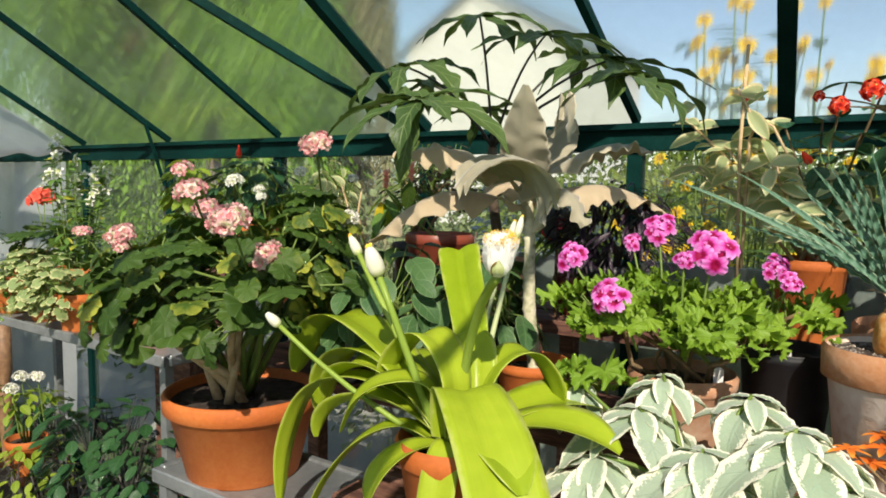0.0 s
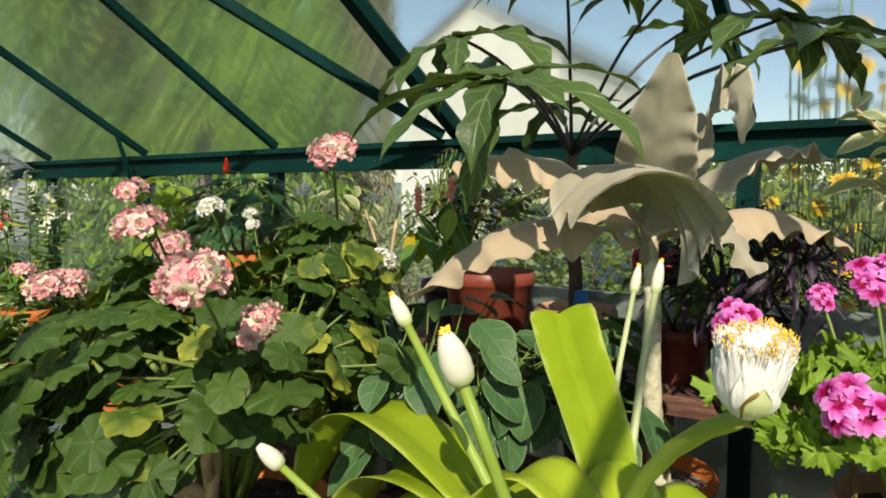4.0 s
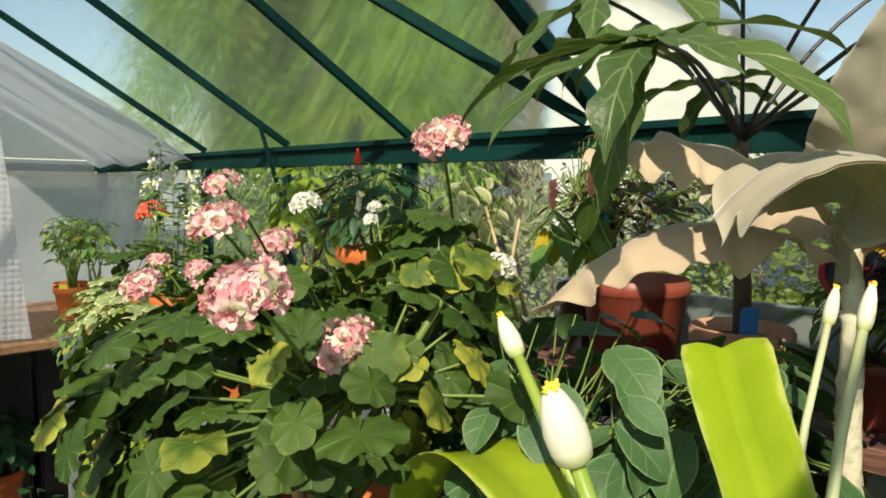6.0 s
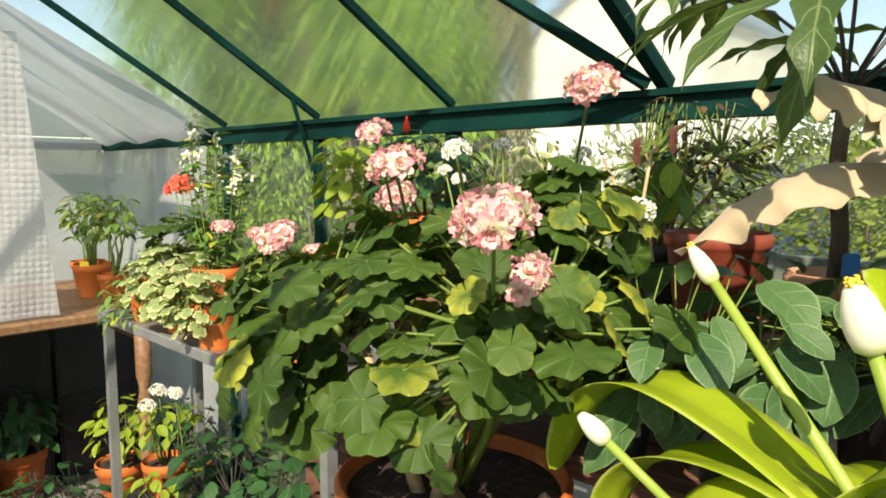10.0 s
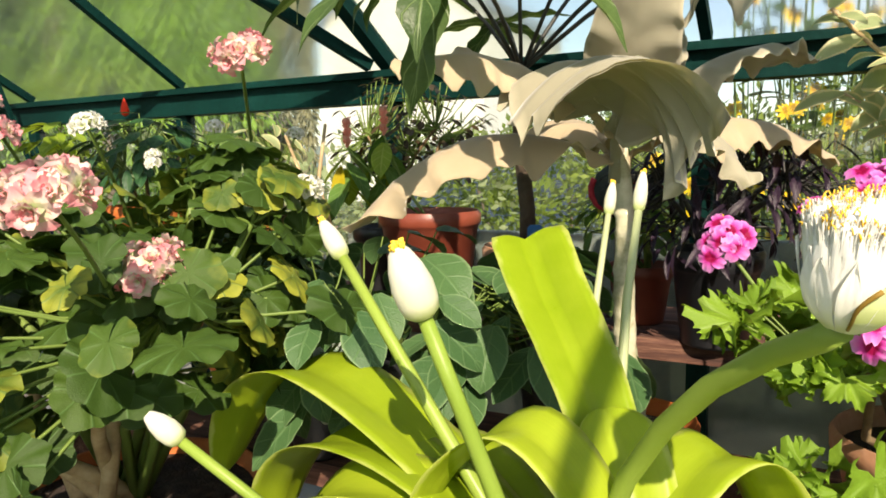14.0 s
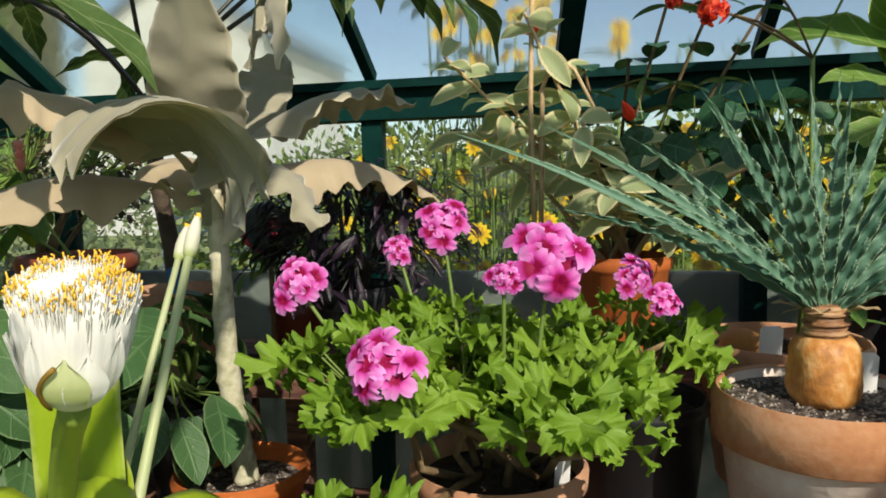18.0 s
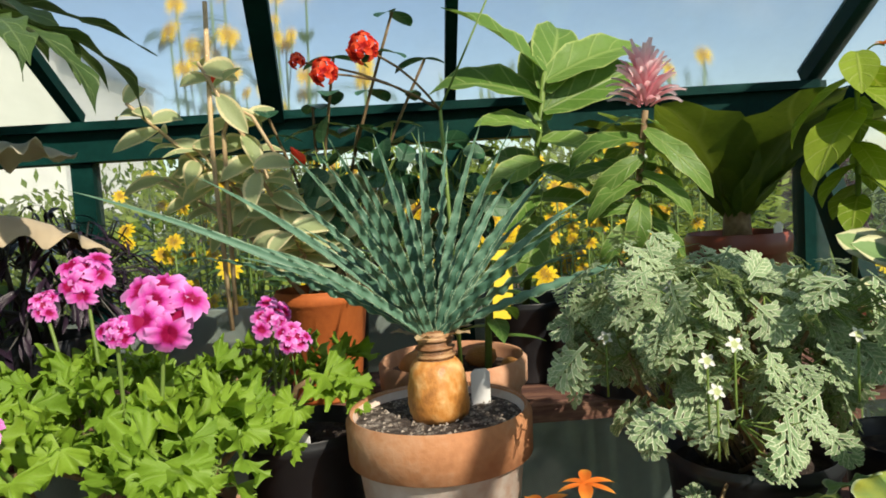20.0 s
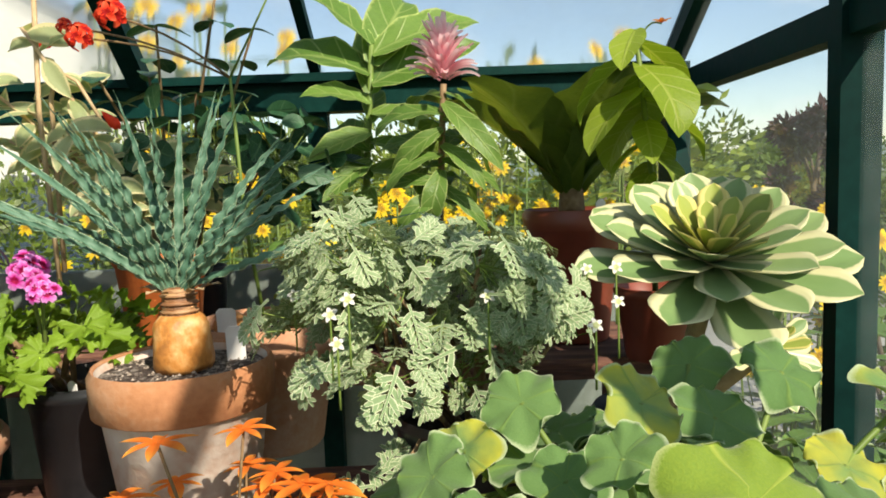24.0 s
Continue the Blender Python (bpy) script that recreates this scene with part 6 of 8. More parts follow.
# ---- round dark-leaved plant with red flowers ----
r = random.Random(23)
t = thing("potted_red_flower", (-0.15, 1.625, TOP), "upright plant with round dark leaves, red buds and red flower clusters", "potted plant")
pot(t, 0.12, 0.12, BLACK_PLASTIC, rim=0.1, taper=0.82, label="black plastic pot")
ROUND_M = blades(ROUND_DARK, 4, 0.72, 0.5, shape=lambda q: math.sin(math.pi * min(1, 0.04 + 0.96 * q)) ** 0.6, fold=0.15, n=8, m=3)
for k, top in enumerate(((-0.10, 1.42, 1.60), (-0.02, 1.44, 1.66), (-0.14, 1.48, 1.55), (0.02, 1.46, 1.60), (-0.08, 1.50, 1.52), (-0.20, 1.45, 1.54))):
    c = Vector(top) - t.location
    pts = curve_pts((0.01 * k - 0.03, 0, 0.10), c, 0.02, 8)
    s = Soup()
    s.tube(pts, 0.003, 0.002, 6)
    part("stem", s, STEM_BROWN, t)
    for j in range(1, 9):
        for sg in (0, 1):
            a = j * 1.57 + sg * 3.14 + k
            d = Vector((math.cos(a), math.sin(a), 0.25))
            part("leaf", ROUND_M[r.randrange(4)], None, t, m=frame_of(pts[j], d, UP + d * 0.2, r.uniform(0.032, 0.05)))
bush(t, r, ROUND_M, 120, (-0.03, 1.46, 1.415), (0.17, 0.075, 0.105), 0.046, STEM_BROWN, (-0.15, 1.625, 1.24), up=0.5, out=0.6, inner=0.2, stem_r=0.0012, low=-0.8, rooted=9, jit=0.6)
for p, sz in (((-0.045, 1.166, 1.556), 0.020), ((-0.085, 1.18, 1.538), 0.018), ((-0.115, 1.21, 1.556), 0.011)):
    head(t, RED_M[0], p, sz, (0.03, 1.30, 1.51), tilt=(0.1, -0.8, 0.5), stem=STEM_BROWN, r=0.0012)
s = Soup()
s.tube([(0.19, -0.245, 0.02), (0.185, -0.315, 0.2), (0.18, -0.325, 0.38)], 0.003, 0.0022, 6)
part("stem", s, STEM_GREEN, t)
s = Soup()
s.tube([(0.18, -0.325, 0.38), (0.22, -0.315, 0.46), (0.27, -0.305, 0.56)], 0.0016, 0.001, 5)
part("stem", s, STEM_GREEN, t)
for p, d in (((-0.255, 1.447, 1.588), (-1, 0, 0.05)), ((-0.142, 1.381, 1.462), (-0.3, -0.5, 0.5))):
    s = Soup()
    s.lathe([(0.05, 0), (0.32, 0.25), (0.42, 0.6), (0.3, 1.1), (0.12, 1.6), (0.01, 1.8)], 10)
    s.a = [(a[0], 0.6, 0) for a in s.a]
    part("flower_bud", s, RED_PETAL, t, "closed red bud", m=frame_of(Vector(p) - t.location, UP, d, 0.018))

# ---- silver lace geranium ----
r = random.Random(24)
t = thing("potted_lace_geranium", (0.30, 1.13, MID), "silver-grey lacy-leaved geranium with small white flowers in a black pot", "potted plant")
pot(t, 0.16, 0.14, BLACK_PLASTIC, rim=0.1, taper=0.8, label="black plastic pot")
for k in range(34):
    z = 1 - 1.35 * (k + 0.5) / 34
    a, q = k * 2.39996, math.sqrt(max(0.0, 1 - z * z))
    c = Vector((0.262 + 0.108 * q * math.cos(a), 1.095 + 0.110 * q * math.sin(a), 1.252 + 0.082 * z)) + loose(r, 0.020)
    bush(t, r, LACE_M, 12, c, (0.040, 0.040, 0.034), 0.026, STEM_BROWN, (0.30 + 0.03 * math.cos(a), 1.13 + 0.03 * math.sin(a), 1.14), up=0.65, out=0.8, inner=0.2, stem_r=0.0009, low=-0.6, rooted=1, jit=0.6)
WHITE_S = florets(WHITE_PETAL, 1, 5, 1.0, 0.6, 0.2, 1)
for k in range(11):
    a = r.uniform(0, 6.28)
    p = Vector((0.285 + 0.14 * math.cos(a), 1.05 + 0.12 * math.sin(a), 1.29 + r.uniform(-0.03, 0.03)))
    if k == 0:
        p = Vector((0.309, 0.976, 1.291))
    head(t, WHITE_S[0], p, 0.0065, tuple(p - UP * 0.05), tilt=(0, -0.8, 0.5), r=0.0008, name="flower")
s = Soup()
s.tube(curve_pts((-0.05, -0.06, 0.13), (-0.13, -0.12, 0.05), -0.01), 0.002, 0.0015, 5)
part("stem", s, STEM_BROWN, t)
for k in range(7):
    part("leaf", LACE_M[k % 3], None, t, m=frame_of((-0.08 - 0.013 * k, -0.06 - 0.01 * k, 0.11 - 0.008 * k), loose(r), (0, -0.7, 0.7), 0.026))

# ---- variegated rosette ----
r = random.Random(25)
t = thing("potted_aeonium", (0.50, 1.18, MID), "large aeonium rosette striped green and cream in a black pot", "potted plant")
pot(t, 0.14, 0.115, BLACK_PLASTIC, rim=0.1, taper=0.82, label="black plastic pot")
o = t.location
stake_label(t, (-0.05, -0.05, 0.10), (0.014, 0.035), 0.1, 0.3, YELLOW_TAG, "plant_label", "yellow plastic label")
spoon = lambda q: (0.34 + 0.66 * q ** 0.7) * (1.0 if q < 0.74 else max(0.02, 1 - ((q - 0.74) / 0.262) ** 2.3))


def rosette(c, rad, n, tilt, wd):
    s = Soup()
    s.tube(curve_pts((0, 0, 0.10), c, 0.0, 4, (0.01, 0, 0)), 0.010, 0.010, 8)
    part("stem", s, STEM_TAN, t)
    rot = Vector(tilt).normalized().to_track_quat('Z', 'Y').to_matrix()
    for k in range(n):
        f = 1 - k / n
        a = k * 2.39996
        el = 1.25 - 1.22 * f ** 0.7
        d = rot @ Vector((math.cos(a) * math.cos(el), math.sin(a) * math.cos(el), math.sin(el)))
        side = rot @ Vector((-math.sin(a), math.cos(a), 0))
        s = Soup()
        s.blade(c + d * 0.008 + (rot @ UP) * 0.018 * (1 - f), d, rad * (0.22 + 0.78 * f ** 0.8), rad * wd * (0.30 + 0.70 * f), -0.10, spoon, fold=0.20, n=16, m=4, thick=0.003, rnd=r.random(), side=-side)
        part("leaf", s, AEONIUM if f > 0.36 else ROSETTE_HEART, t)


rosette(Vector((0.535, 1.130, 1.284)) - o, 0.135, 44, (-0.06, -0.50, 0.86), 0.52)
rosette(Vector((0.585, 1.13, 1.20)) - o, 0.062, 18, (0.3, -0.7, 0.4), 0.45)

# ---- woolly peppermint geranium ----
r = random.Random(26)
t = thing("potted_woolly_geranium", (0.40, 0.86, LOW), "geranium with large soft woolly green leaves in a clay pot", "potted plant")
pot(t, 0.17, 0.15, TERRA, label="terracotta pot")
bush(t, r, WOOLLY_M, 70, (0.43, 0.90, 1.13), (0.24, 0.17, 0.075), 0.040, STEM_GREEN, (0.40, 0.86, 1.06), up=0.9, out=0.55, inner=0.5, stem_r=0.0022, low=-0.5, rooted=9)
for k, (p, sz, n) in enumerate((((0.412, 0.75, 1.232), 0.047, (0.15, -0.62, 0.75)), ((0.326, 0.92, 1.225), 0.040, (-0.1, -0.7, 0.7)), ((0.400, 0.89, 1.232), 0.042, (0.3, -0.6, 0.7)), ((0.265, 0.85, 1.205), 0.038, (-0.4, -0.6, 0.7)), ((0.29, 0.79, 1.20), 0.036, (0.1, -0.6, 0.8)),
                                   ((0.37, 0.82, 1.225), 0.030, (-0.3, -0.6, 0.7)), ((0.53, 0.97, 1.225), 0.048, (0.25, -0.65, 0.7)), ((0.47, 1.0, 1.225), 0.042, (-0.2, -0.7, 0.6)), ((0.250, 0.79, 1.185), 0.034, (-0.3, -0.7, 0.6)), ((0.31, 0.75, 1.19), 0.036, (0.0, -0.6, 0.8)), ((0.36, 0.73, 1.195), 0.040, (0.1, -0.5, 0.85)),
                                   ((0.345, 0.86, 1.195), 0.034, (0, -0.7, 0.7)), ((0.54, 0.90, 1.18), 0.042, (0.2, -0.6, 0.8)), ((0.60, 0.93, 1.215), 0.044, (0.3, -0.6, 0.75)), ((0.46, 0.92, 1.21), 0.040, (0.1, -0.7, 0.7)), ((0.285, 0.90, 1.20), 0.034, (-0.3, -0.8, 0.5)), ((0.22, 0.84, 1.165), 0.034, (-0.6, -0.6, 0.5)))):
    q = Vector(p) - t.location
    s = Soup()
    s.tube(curve_pts((0.02 * math.cos(k), 0.02 * math.sin(k), 0.13), q, 0.012), 0.0028, 0.0022, 6)
    part("leaf_stalk", s, STEM_GREEN, t)
    part("leaf", (LIME_WOOL_M[k % 2] if k == 0 else WOOLLY_M[k % 6]), None, t, m=frame_of(q, (0.2 * math.sin(k), -1, 0.3), (n[0] * 1.2, n[1] * 0.75, n[2] + 0.1), sz if k == 0 else sz * 0.88, r.uniform(-1, 1)))

# ---- pink plume flower ----
r = random.Random(27)
t = thing("potted_plume_flower", (0.27, 1.42, TOP), "plume flower with one pink flower head above soft drooping leaves", "potted plant")
pot(t, 0.13, 0.13, BLACK_PLASTIC, rim=0.1, taper=0.8, label="black plastic pot")
o = t.location
FH = Vector((0.284, 1.345, 1.500)) - o
s = Soup()
s.tube([(0, 0, 0.11), (0.005, -0.04, 0.22), FH], 0.005, 0.004, 8)
part("stem", s, STEM_BROWN, t)
s = Soup()
for k in range(60):
    z = k / 59
    a = k * 2.39996
    q = 0.95 - 0.70 * z
    d = Vector((math.cos(a) * q, math.sin(a) * q, 0.55 + 0.75 * z))
    s.blade(FH + Vector((math.cos(a) * 0.007, math.sin(a) * 0.007, 0.004 + 0.040 * z)), d, r.uniform(0.032, 0.046), 0.0095, r.uniform(0.6, 1.9) - 0.6 * z, lambda v: 0.55 + 0.45 * math.sin(3.1416 * v), fold=0.7, n=7, m=2, rnd=k / 60)
part("flower_head", s, PLUME, t, "shaggy pink flower head")
SOFT_M = blades(STRIPED, 5, 0.30, 1.9, shape=oval, fold=0.2, n=12, m=3, wave=0.02, waves=3)
for k in range(22):
    f = k / 21
    a = k * 2.4
    p = Vector((0.004, -0.05, 0.2)).lerp(FH, 1 - f * 0.8) - UP * 0.01
    d = Vector((math.cos(a), math.sin(a), 0.35 - 0.5 * f))
    part("leaf", SOFT_M[r.randrange(5)], None, t, m=frame_of(p, d, UP * 0.8 + d * 0.2 + Vector((0.1, -0.6, 0.0)) + loose(r, 0.35), r.uniform(0.085, 0.125)))

# ---- pale-veined tall plant ----
t = thing("potted_zebra_plant", (0.15, 1.53, TOP), "tall plant with large pale-veined leaves", "potted plant")
pot(t, 0.13, 0.12, BLACK_PLASTIC, rim=0.1, taper=0.8, label="black plastic pot")
o = t.location
TP = Vector((0.185, 1.465, 1.575)) - o
s = Soup()
s.tube([(0, 0, 0.10), (0.02, -0.03, 0.3), TP], 0.006, 0.004, 8)
part("stem", s, STEM_GREEN, t)
stake_label(t, (-0.04, -0.055, 0.10), (0.030, 0.10), 0.05, 0.1, YELLOW_TAG, "plant_label", "yellow plastic label")
STRIPE_M = blades(STRIPED, 4, 0.42, 0.9, shape=oval, fold=0.3, n=12, m=4, wave=0.02, waves=3)
for k in range(16):
    f = k / 15
    a = k * 2.2 + 3.0
    p = TP.lerp(Vector((0.02, -0.03, 0.22)), f * 0.9)
    d = Vector((math.cos(a), math.sin(a), 1.35 - 1.35 * min(1, f * 1.7)))
    part("leaf", STRIPE_M[k % 4], None, t, m=frame_of(p, d, UP * 0.8 - d * 0.2 + Vector((0.1, -0.65, 0.0)) + loose(r, 0.3), 0.178 if f < 0.35 else 0.105))

# ---- broad dark-leaved bulb and lime-leaved plant at the corner ----
t = thing("potted_forest_lily", (0.475, 1.52, TOP), "bulb with broad dark wavy leaves in a brown clay pot", "potted plant")
pot(t, 0.15, 0.20, TERRA_RED, rim=0.16, label="brown clay pot")
stake_label(t, (0.03, -0.06, 0.185), (0.014, 0.03), 0.1, 0.2)
LILY = leafy("olive_lily_leaf", (0.045, 0.095, 0.014), (0.15, 0.21, 0.030), vein=(0.16, 0.22, 0.05), veins=10, through_light=0.35, rough=0.35)
BIG_M = blades(LILY, 3, 0.46, 1.0, shape=oval, fold=0.35, n=14, m=4, wave=0.03, waves=3)
s = Soup()
s.tube([(0, 0, 0.18), (0, 0, 0.24)], 0.022, 0.018, 10)
part("neck", s, STEM_BROWN, t)
for k in range(9):
    a = k * 2.4 + 0.6
    d = Vector((math.cos(a) * 0.75, math.sin(a) * 0.75, 1.0 - 0.05 * k))
    part("leaf", BIG_M[k % 3], None, t, m=frame_of((0.01 * math.cos(a), 0.01 * math.sin(a), 0.22), d, Vector((-math.cos(a), -math.sin(a), 0.8)), 0.28))
r = random.Random(28)
t = thing("potted_lime_shrimp_plant", (0.56, 1.38, TOP), "soft plant with large lime-green leaves tied to a cane", "potted plant")
pot(t, 0.11, 0.10, TERRA_RED, rim=0.16, label="brown pot")
o = t.location
TP = Vector((0.507, 1.277, 1.545)) - o
s = Soup()
s.tube([(0, 0, 0.08), (-0.02, -0.05, 0.25), TP], 0.004, 0.003, 6)
part("stem", s, STEM_GREEN, t)
LIME_M = blades(LIME, 4, 0.55, 1.0, shape=oval, fold=0.25, n=10, m=4, wave=0.015, waves=2)
for k in range(14):
    f = k / 13
    a = k * 2.4 + 4.2
    d = Vector((math.cos(a), math.sin(a), 0.9 - 1.6 * min(1, 2.5 * f)))
    part("leaf", LIME_M[k % 4], None, t, m=frame_of(TP.lerp(Vector((-0.02, -0.05, 0.25)), f), d, UP + Vector((math.cos(a), math.sin(a), 0)) * 0.6, 0.07 + 0.05 * math.sin(3.14 * min(1, f * 1.3 + 0.1))))
head(t, [florets(ORANGE_PETAL, 1, 5, 1.0, 0.5, 0.6, 1)[0]][0], (0.535, 1.27, 1.55), 0.012, (0.51, 1.28, 1.53), name="flower", r=0.001)

# ---- orange-leaved small succulent in the lowest tier ----
r = random.Random(29)
t = thing("potted_orange_succulent", (0.10, 0.99, LOW), "small succulent with orange star-shaped leaf tips in a black pot", "potted plant")
pot(t, 0.10, 0.09, BLACK_PLASTIC, rim=0.1, taper=0.82, label="black plastic pot")
ORANGE_M = blades(ORANGE_PETAL, 2, 0.34, 0.6, shape=oval, fold=0.3, n=6, m=2)
for k in range(26):
    a = r.uniform(0, 6.28)
    q = 0.05 + 0.09 * r.random()
    p = Vector((q * math.cos(a) * 1.4, q * math.sin(a) * 0.8 - 0.04, r.uniform(0.12, 0.22)))
    if k == 0:
        p = Vector((0.01, 0.01, 0.255))
    if k == 1:
        p = Vector((-0.035, -0.05, 0.268))
    s = Soup()
    s.tube(curve_pts((0.01 * math.cos(a), 0.01 * math.sin(a), 0.075), p, 0.0), 0.0018, 0.0012, 5)
    part("stem", s, STEM_BROWN, t)
    for j in range(6):
        b = j * 1.05 + a
        part("leaf", ORANGE_M[j % 2], None, t, m=frame_of(p, (math.cos(b), math.sin(b), 0.5), UP, r.uniform(0.020, 0.036)))

# ---- plants along the glass, west half ----
def quick_bush(name, at, d, h, potmat, label, meshes, n, centre, radii, size, stem=STEM_BROWN, seed=1, rooted=6, group="", **kw):
    r = random.Random(seed)
    t = thing(name, at, label, "potted plant", group)
    pot(t, d, h, potmat)
    bush(t, r, meshes, n, centre, radii, size, stem, (at[0], at[1], at[2] + h * 0.9), rooted=rooted, **kw)
    return t, r


oval2 = lambda q: math.sin(math.pi * min(1, 0.05 + 0.95 * q)) ** 0.8
DEEP_M = blades(DEEP, 4, 0.42, 0.7, shape=oval2, fold=0.2, n=8, m=3)
BROAD_M = blades(BROAD, 5, 0.58, 0.7, shape=oval2, fold=0.2, n=10, m=4, wave=0.012, waves=4)
PURPLE_M = blades(PURPLE, 4, 0.18, 1.0, shape=oval2, fold=0.3, n=8, m=2)
RUSSET = leafy("russet_dark_leaf", (0.025, 0.022, 0.012), (0.10, 0.065, 0.03), through_light=0.2, rough=0.4)
SMALLD_M = blades(RUSSET, 3, 0.45, 0.4, shape=oval2, n=5, m=2)
LIGHT_M = blades(LIME, 4, 0.5, 0.6, shape=oval2, fold=0.2, n=7, m=3)
MID_M = blades(MIDGREEN, 5, 0.45, 0.7, shape=oval2, fold=0.2, n=8, m=3)
IVY = leafy("cream_ivy_geranium_leaf", (0.16, 0.25, 0.09), (0.30, 0.38, 0.16), edge=(0.52, 0.54, 0.27), edge_at=0.78, palmate=True, through_light=0.3, rough=0.5)
IVY_M = fans(IVY, 3, 5, 0.2, 10, 0.02, 0.5, 0.1, 0.06, pts=40, sharp=3.0)
SMALLG_M = blades(DEEP, 3, 0.6, 0.4, shape=oval2, n=5, m=2)
SILVER = leafy("silver_begonia_leaf", (0.03, 0.10, 0.05), (0.08, 0.18, 0.10), edge=(0.45, 0.52, 0.45), edge_at=0.35, edge_noise=0.5, palmate=True, through_light=0.15, rough=0.35)
SILVER_M = fans(SILVER, 2, 6, 0.42, 12, 0.05, 0.5, 0.1, 0.06, pts=48, sharp=3.0)

t, r = quick_bush("potted_bush", (-1.71, 1.50, TOP), 0.185, 0.165, TERRA, "dense dark green bush with one red bud in an orange pot", DEEP_M, 170, (-1.71, 1.51, 1.385), (0.155, 0.13, 0.115), 0.055, seed=31)
s = Soup()
s.lathe([(0.05, 0), (0.5, 0.3), (0.6, 0.8), (0.4, 1.7), (0.1, 2.5), (0.01, 2.7)], 10)
s.a = [(a[0], 0.5, 0) for a in s.a]
part("flower_bud", s, RED_PETAL, t, "pointed red bud", m=frame_of(Vector((-1.797, 1.515, 1.495)) - t.location, (1, 0, 0), UP, 0.016))

r = random.Random(32)
t = thing("potted_shrimp_plant", (-0.955, 1.44, TOP), "shrimp plant with coral bracts in a red-brown pot", "potted plant")
pot(t, 0.17, 0.17, TERRA_RED, rim=0.14, label="red-brown glazed pot")
for p, top in (((-1.032, 1.425, 1.425), 1), ((-1.067, 1.368, 1.405), 1)):
    e = Vector(p) - t.location
    s = Soup()
    s.tube(curve_pts((0, 0, 0.15), e, 0.0, 4, (-0.01, 0, 0)), 0.0025, 0.002, 6)
    part("stem", s, STEM_GREEN, t)
    s = Soup()
    for k in range(12):
        a = k * 2.4
        s.blade(e + UP * 0.0035 * k, (math.cos(a) * 0.6, math.sin(a) * 0.6, 1), 0.017, 0.014, 0.6, fold=0.4, n=4, m=2, rnd=k / 12)
    part("flower_spike", s, SHRIMP, t, "coral bracts")
    for k in range(7):
        a = k * 2.4 + p[0] * 40
        part("leaf", LIGHT_M[k % 4] if k % 2 else MID_M[k % 5], None, t, m=frame_of(e - UP * 0.012 * k, (math.cos(a), math.sin(a), -0.5), UP + Vector((math.cos(a), math.sin(a), 0)), 0.075))
s = Soup()
s.blade((0, 0, 0), (0, 1, 0), 1.0, 0.34, 0.6, oval2, fold=0.3)
part("leaf", s, YELLOWING, t, "yellow leaf", m=frame_of(Vector((-1.075, 1.36, 1.375)) - t.location, (-0.1, -0.15, -1), (0.3, -1, 0.1), 0.07))

t, r = quick_bush("potted_dark_shrub", (-1.12, 1.56, TOP), 0.13, 0.13, BLACK_PLASTIC, "open shrub with small dark leaves in a black pot", SMALLD_M, 330, (-1.07, 1.57, 1.41), (0.18, 0.09, 0.14), 0.024, STEM_BROWN, seed=33, rooted=6, inner=0.1)

t, r = quick_bush("potted_white_geranium", (-1.30, 1.34, MID), 0.16, 0.15, TERRA, "geranium with white flower heads and green leaves in terracotta", ZONAL_M, 110, (-1.24, 1.24, 1.235), (0.20, 0.14, 0.10), 0.036, seed=34, rooted=8, low=-0.5)
for k, (p, sz) in enumerate((((-0.864, 1.012, 1.354), 0.026), ((-0.998, 0.857, 1.42), 0.022), ((-1.334, 1.34, 1.447), 0.024), ((-0.90, 1.06, 1.345), 0.018), ((-1.45, 1.30, 1.40), 0.02), ((-1.28, 1.16, 1.385), 0.018), ((-1.16, 1.35, 1.43), 0.02))):
    head(t, WHITE_M[k % 2], p, sz * 0.9, (p[0] * 0.75 - 1.25 * 0.25, p[1] * 0.75 + 1.25 * 0.25, p[2] - 0.13), spin=k, tilt=(0.1, -0.3, 1))

for a, b, c in (((-0.90, 1.09, 1.28), (-0.91, 1.07, 1.35), (-0.965, 1.10, 1.415)), ((-0.88, 1.08, 1.29), (-0.885, 1.06, 1.36), (-0.880, 1.07, 1.425)), ((-0.96, 1.07, 1.27), (-0.93, 1.05, 1.32), (-0.885, 1.03, 1.335))):
    s = Soup()
    s.tube([Vector(q) - t.location for q in (a, b, c)], 0.0026, 0.0019, 7)
    part("bare_stem", s, STEM_TAN, t, "bare tan stem")

# grey-stemmed broad-leaved plants in black pots
for k, (at, cen, rad, n, sd) in enumerate((((-0.82, 1.17, MID), (-0.80, 1.08, 1.19), (0.16, 0.15, 0.12), 84, 35), ((-0.66, 1.26, MID), (-0.67, 1.16, 1.19), (0.13, 0.12, 0.11), 56, 36), ((-1.02, 1.18, MID), (-1.00, 1.12, 1.16), (0.11, 0.10, 0.10), 44, 37))):
    quick_bush("potted_broad_leaf", at, 0.13, 0.13, BLACK_PLASTIC, "plant with broad dark green leaves in a black pot", BROAD_M, n, cen, rad, 0.074, STEM_GREEN, seed=sd, group="broad-leaved plants", low=-0.4, up=0.7, out=0.8)
t, r = quick_bush("potted_begonia", (-0.93, 1.10, MID), 0.09, 0.08, BLACK_PLASTIC, "begonia with silvery star-shaped leaves in a black pot", SILVER_M, 14, (-0.94, 1.09, 1.13), (0.08, 0.07, 0.05), 0.05, STEM_GREEN, seed=38, rooted=4)

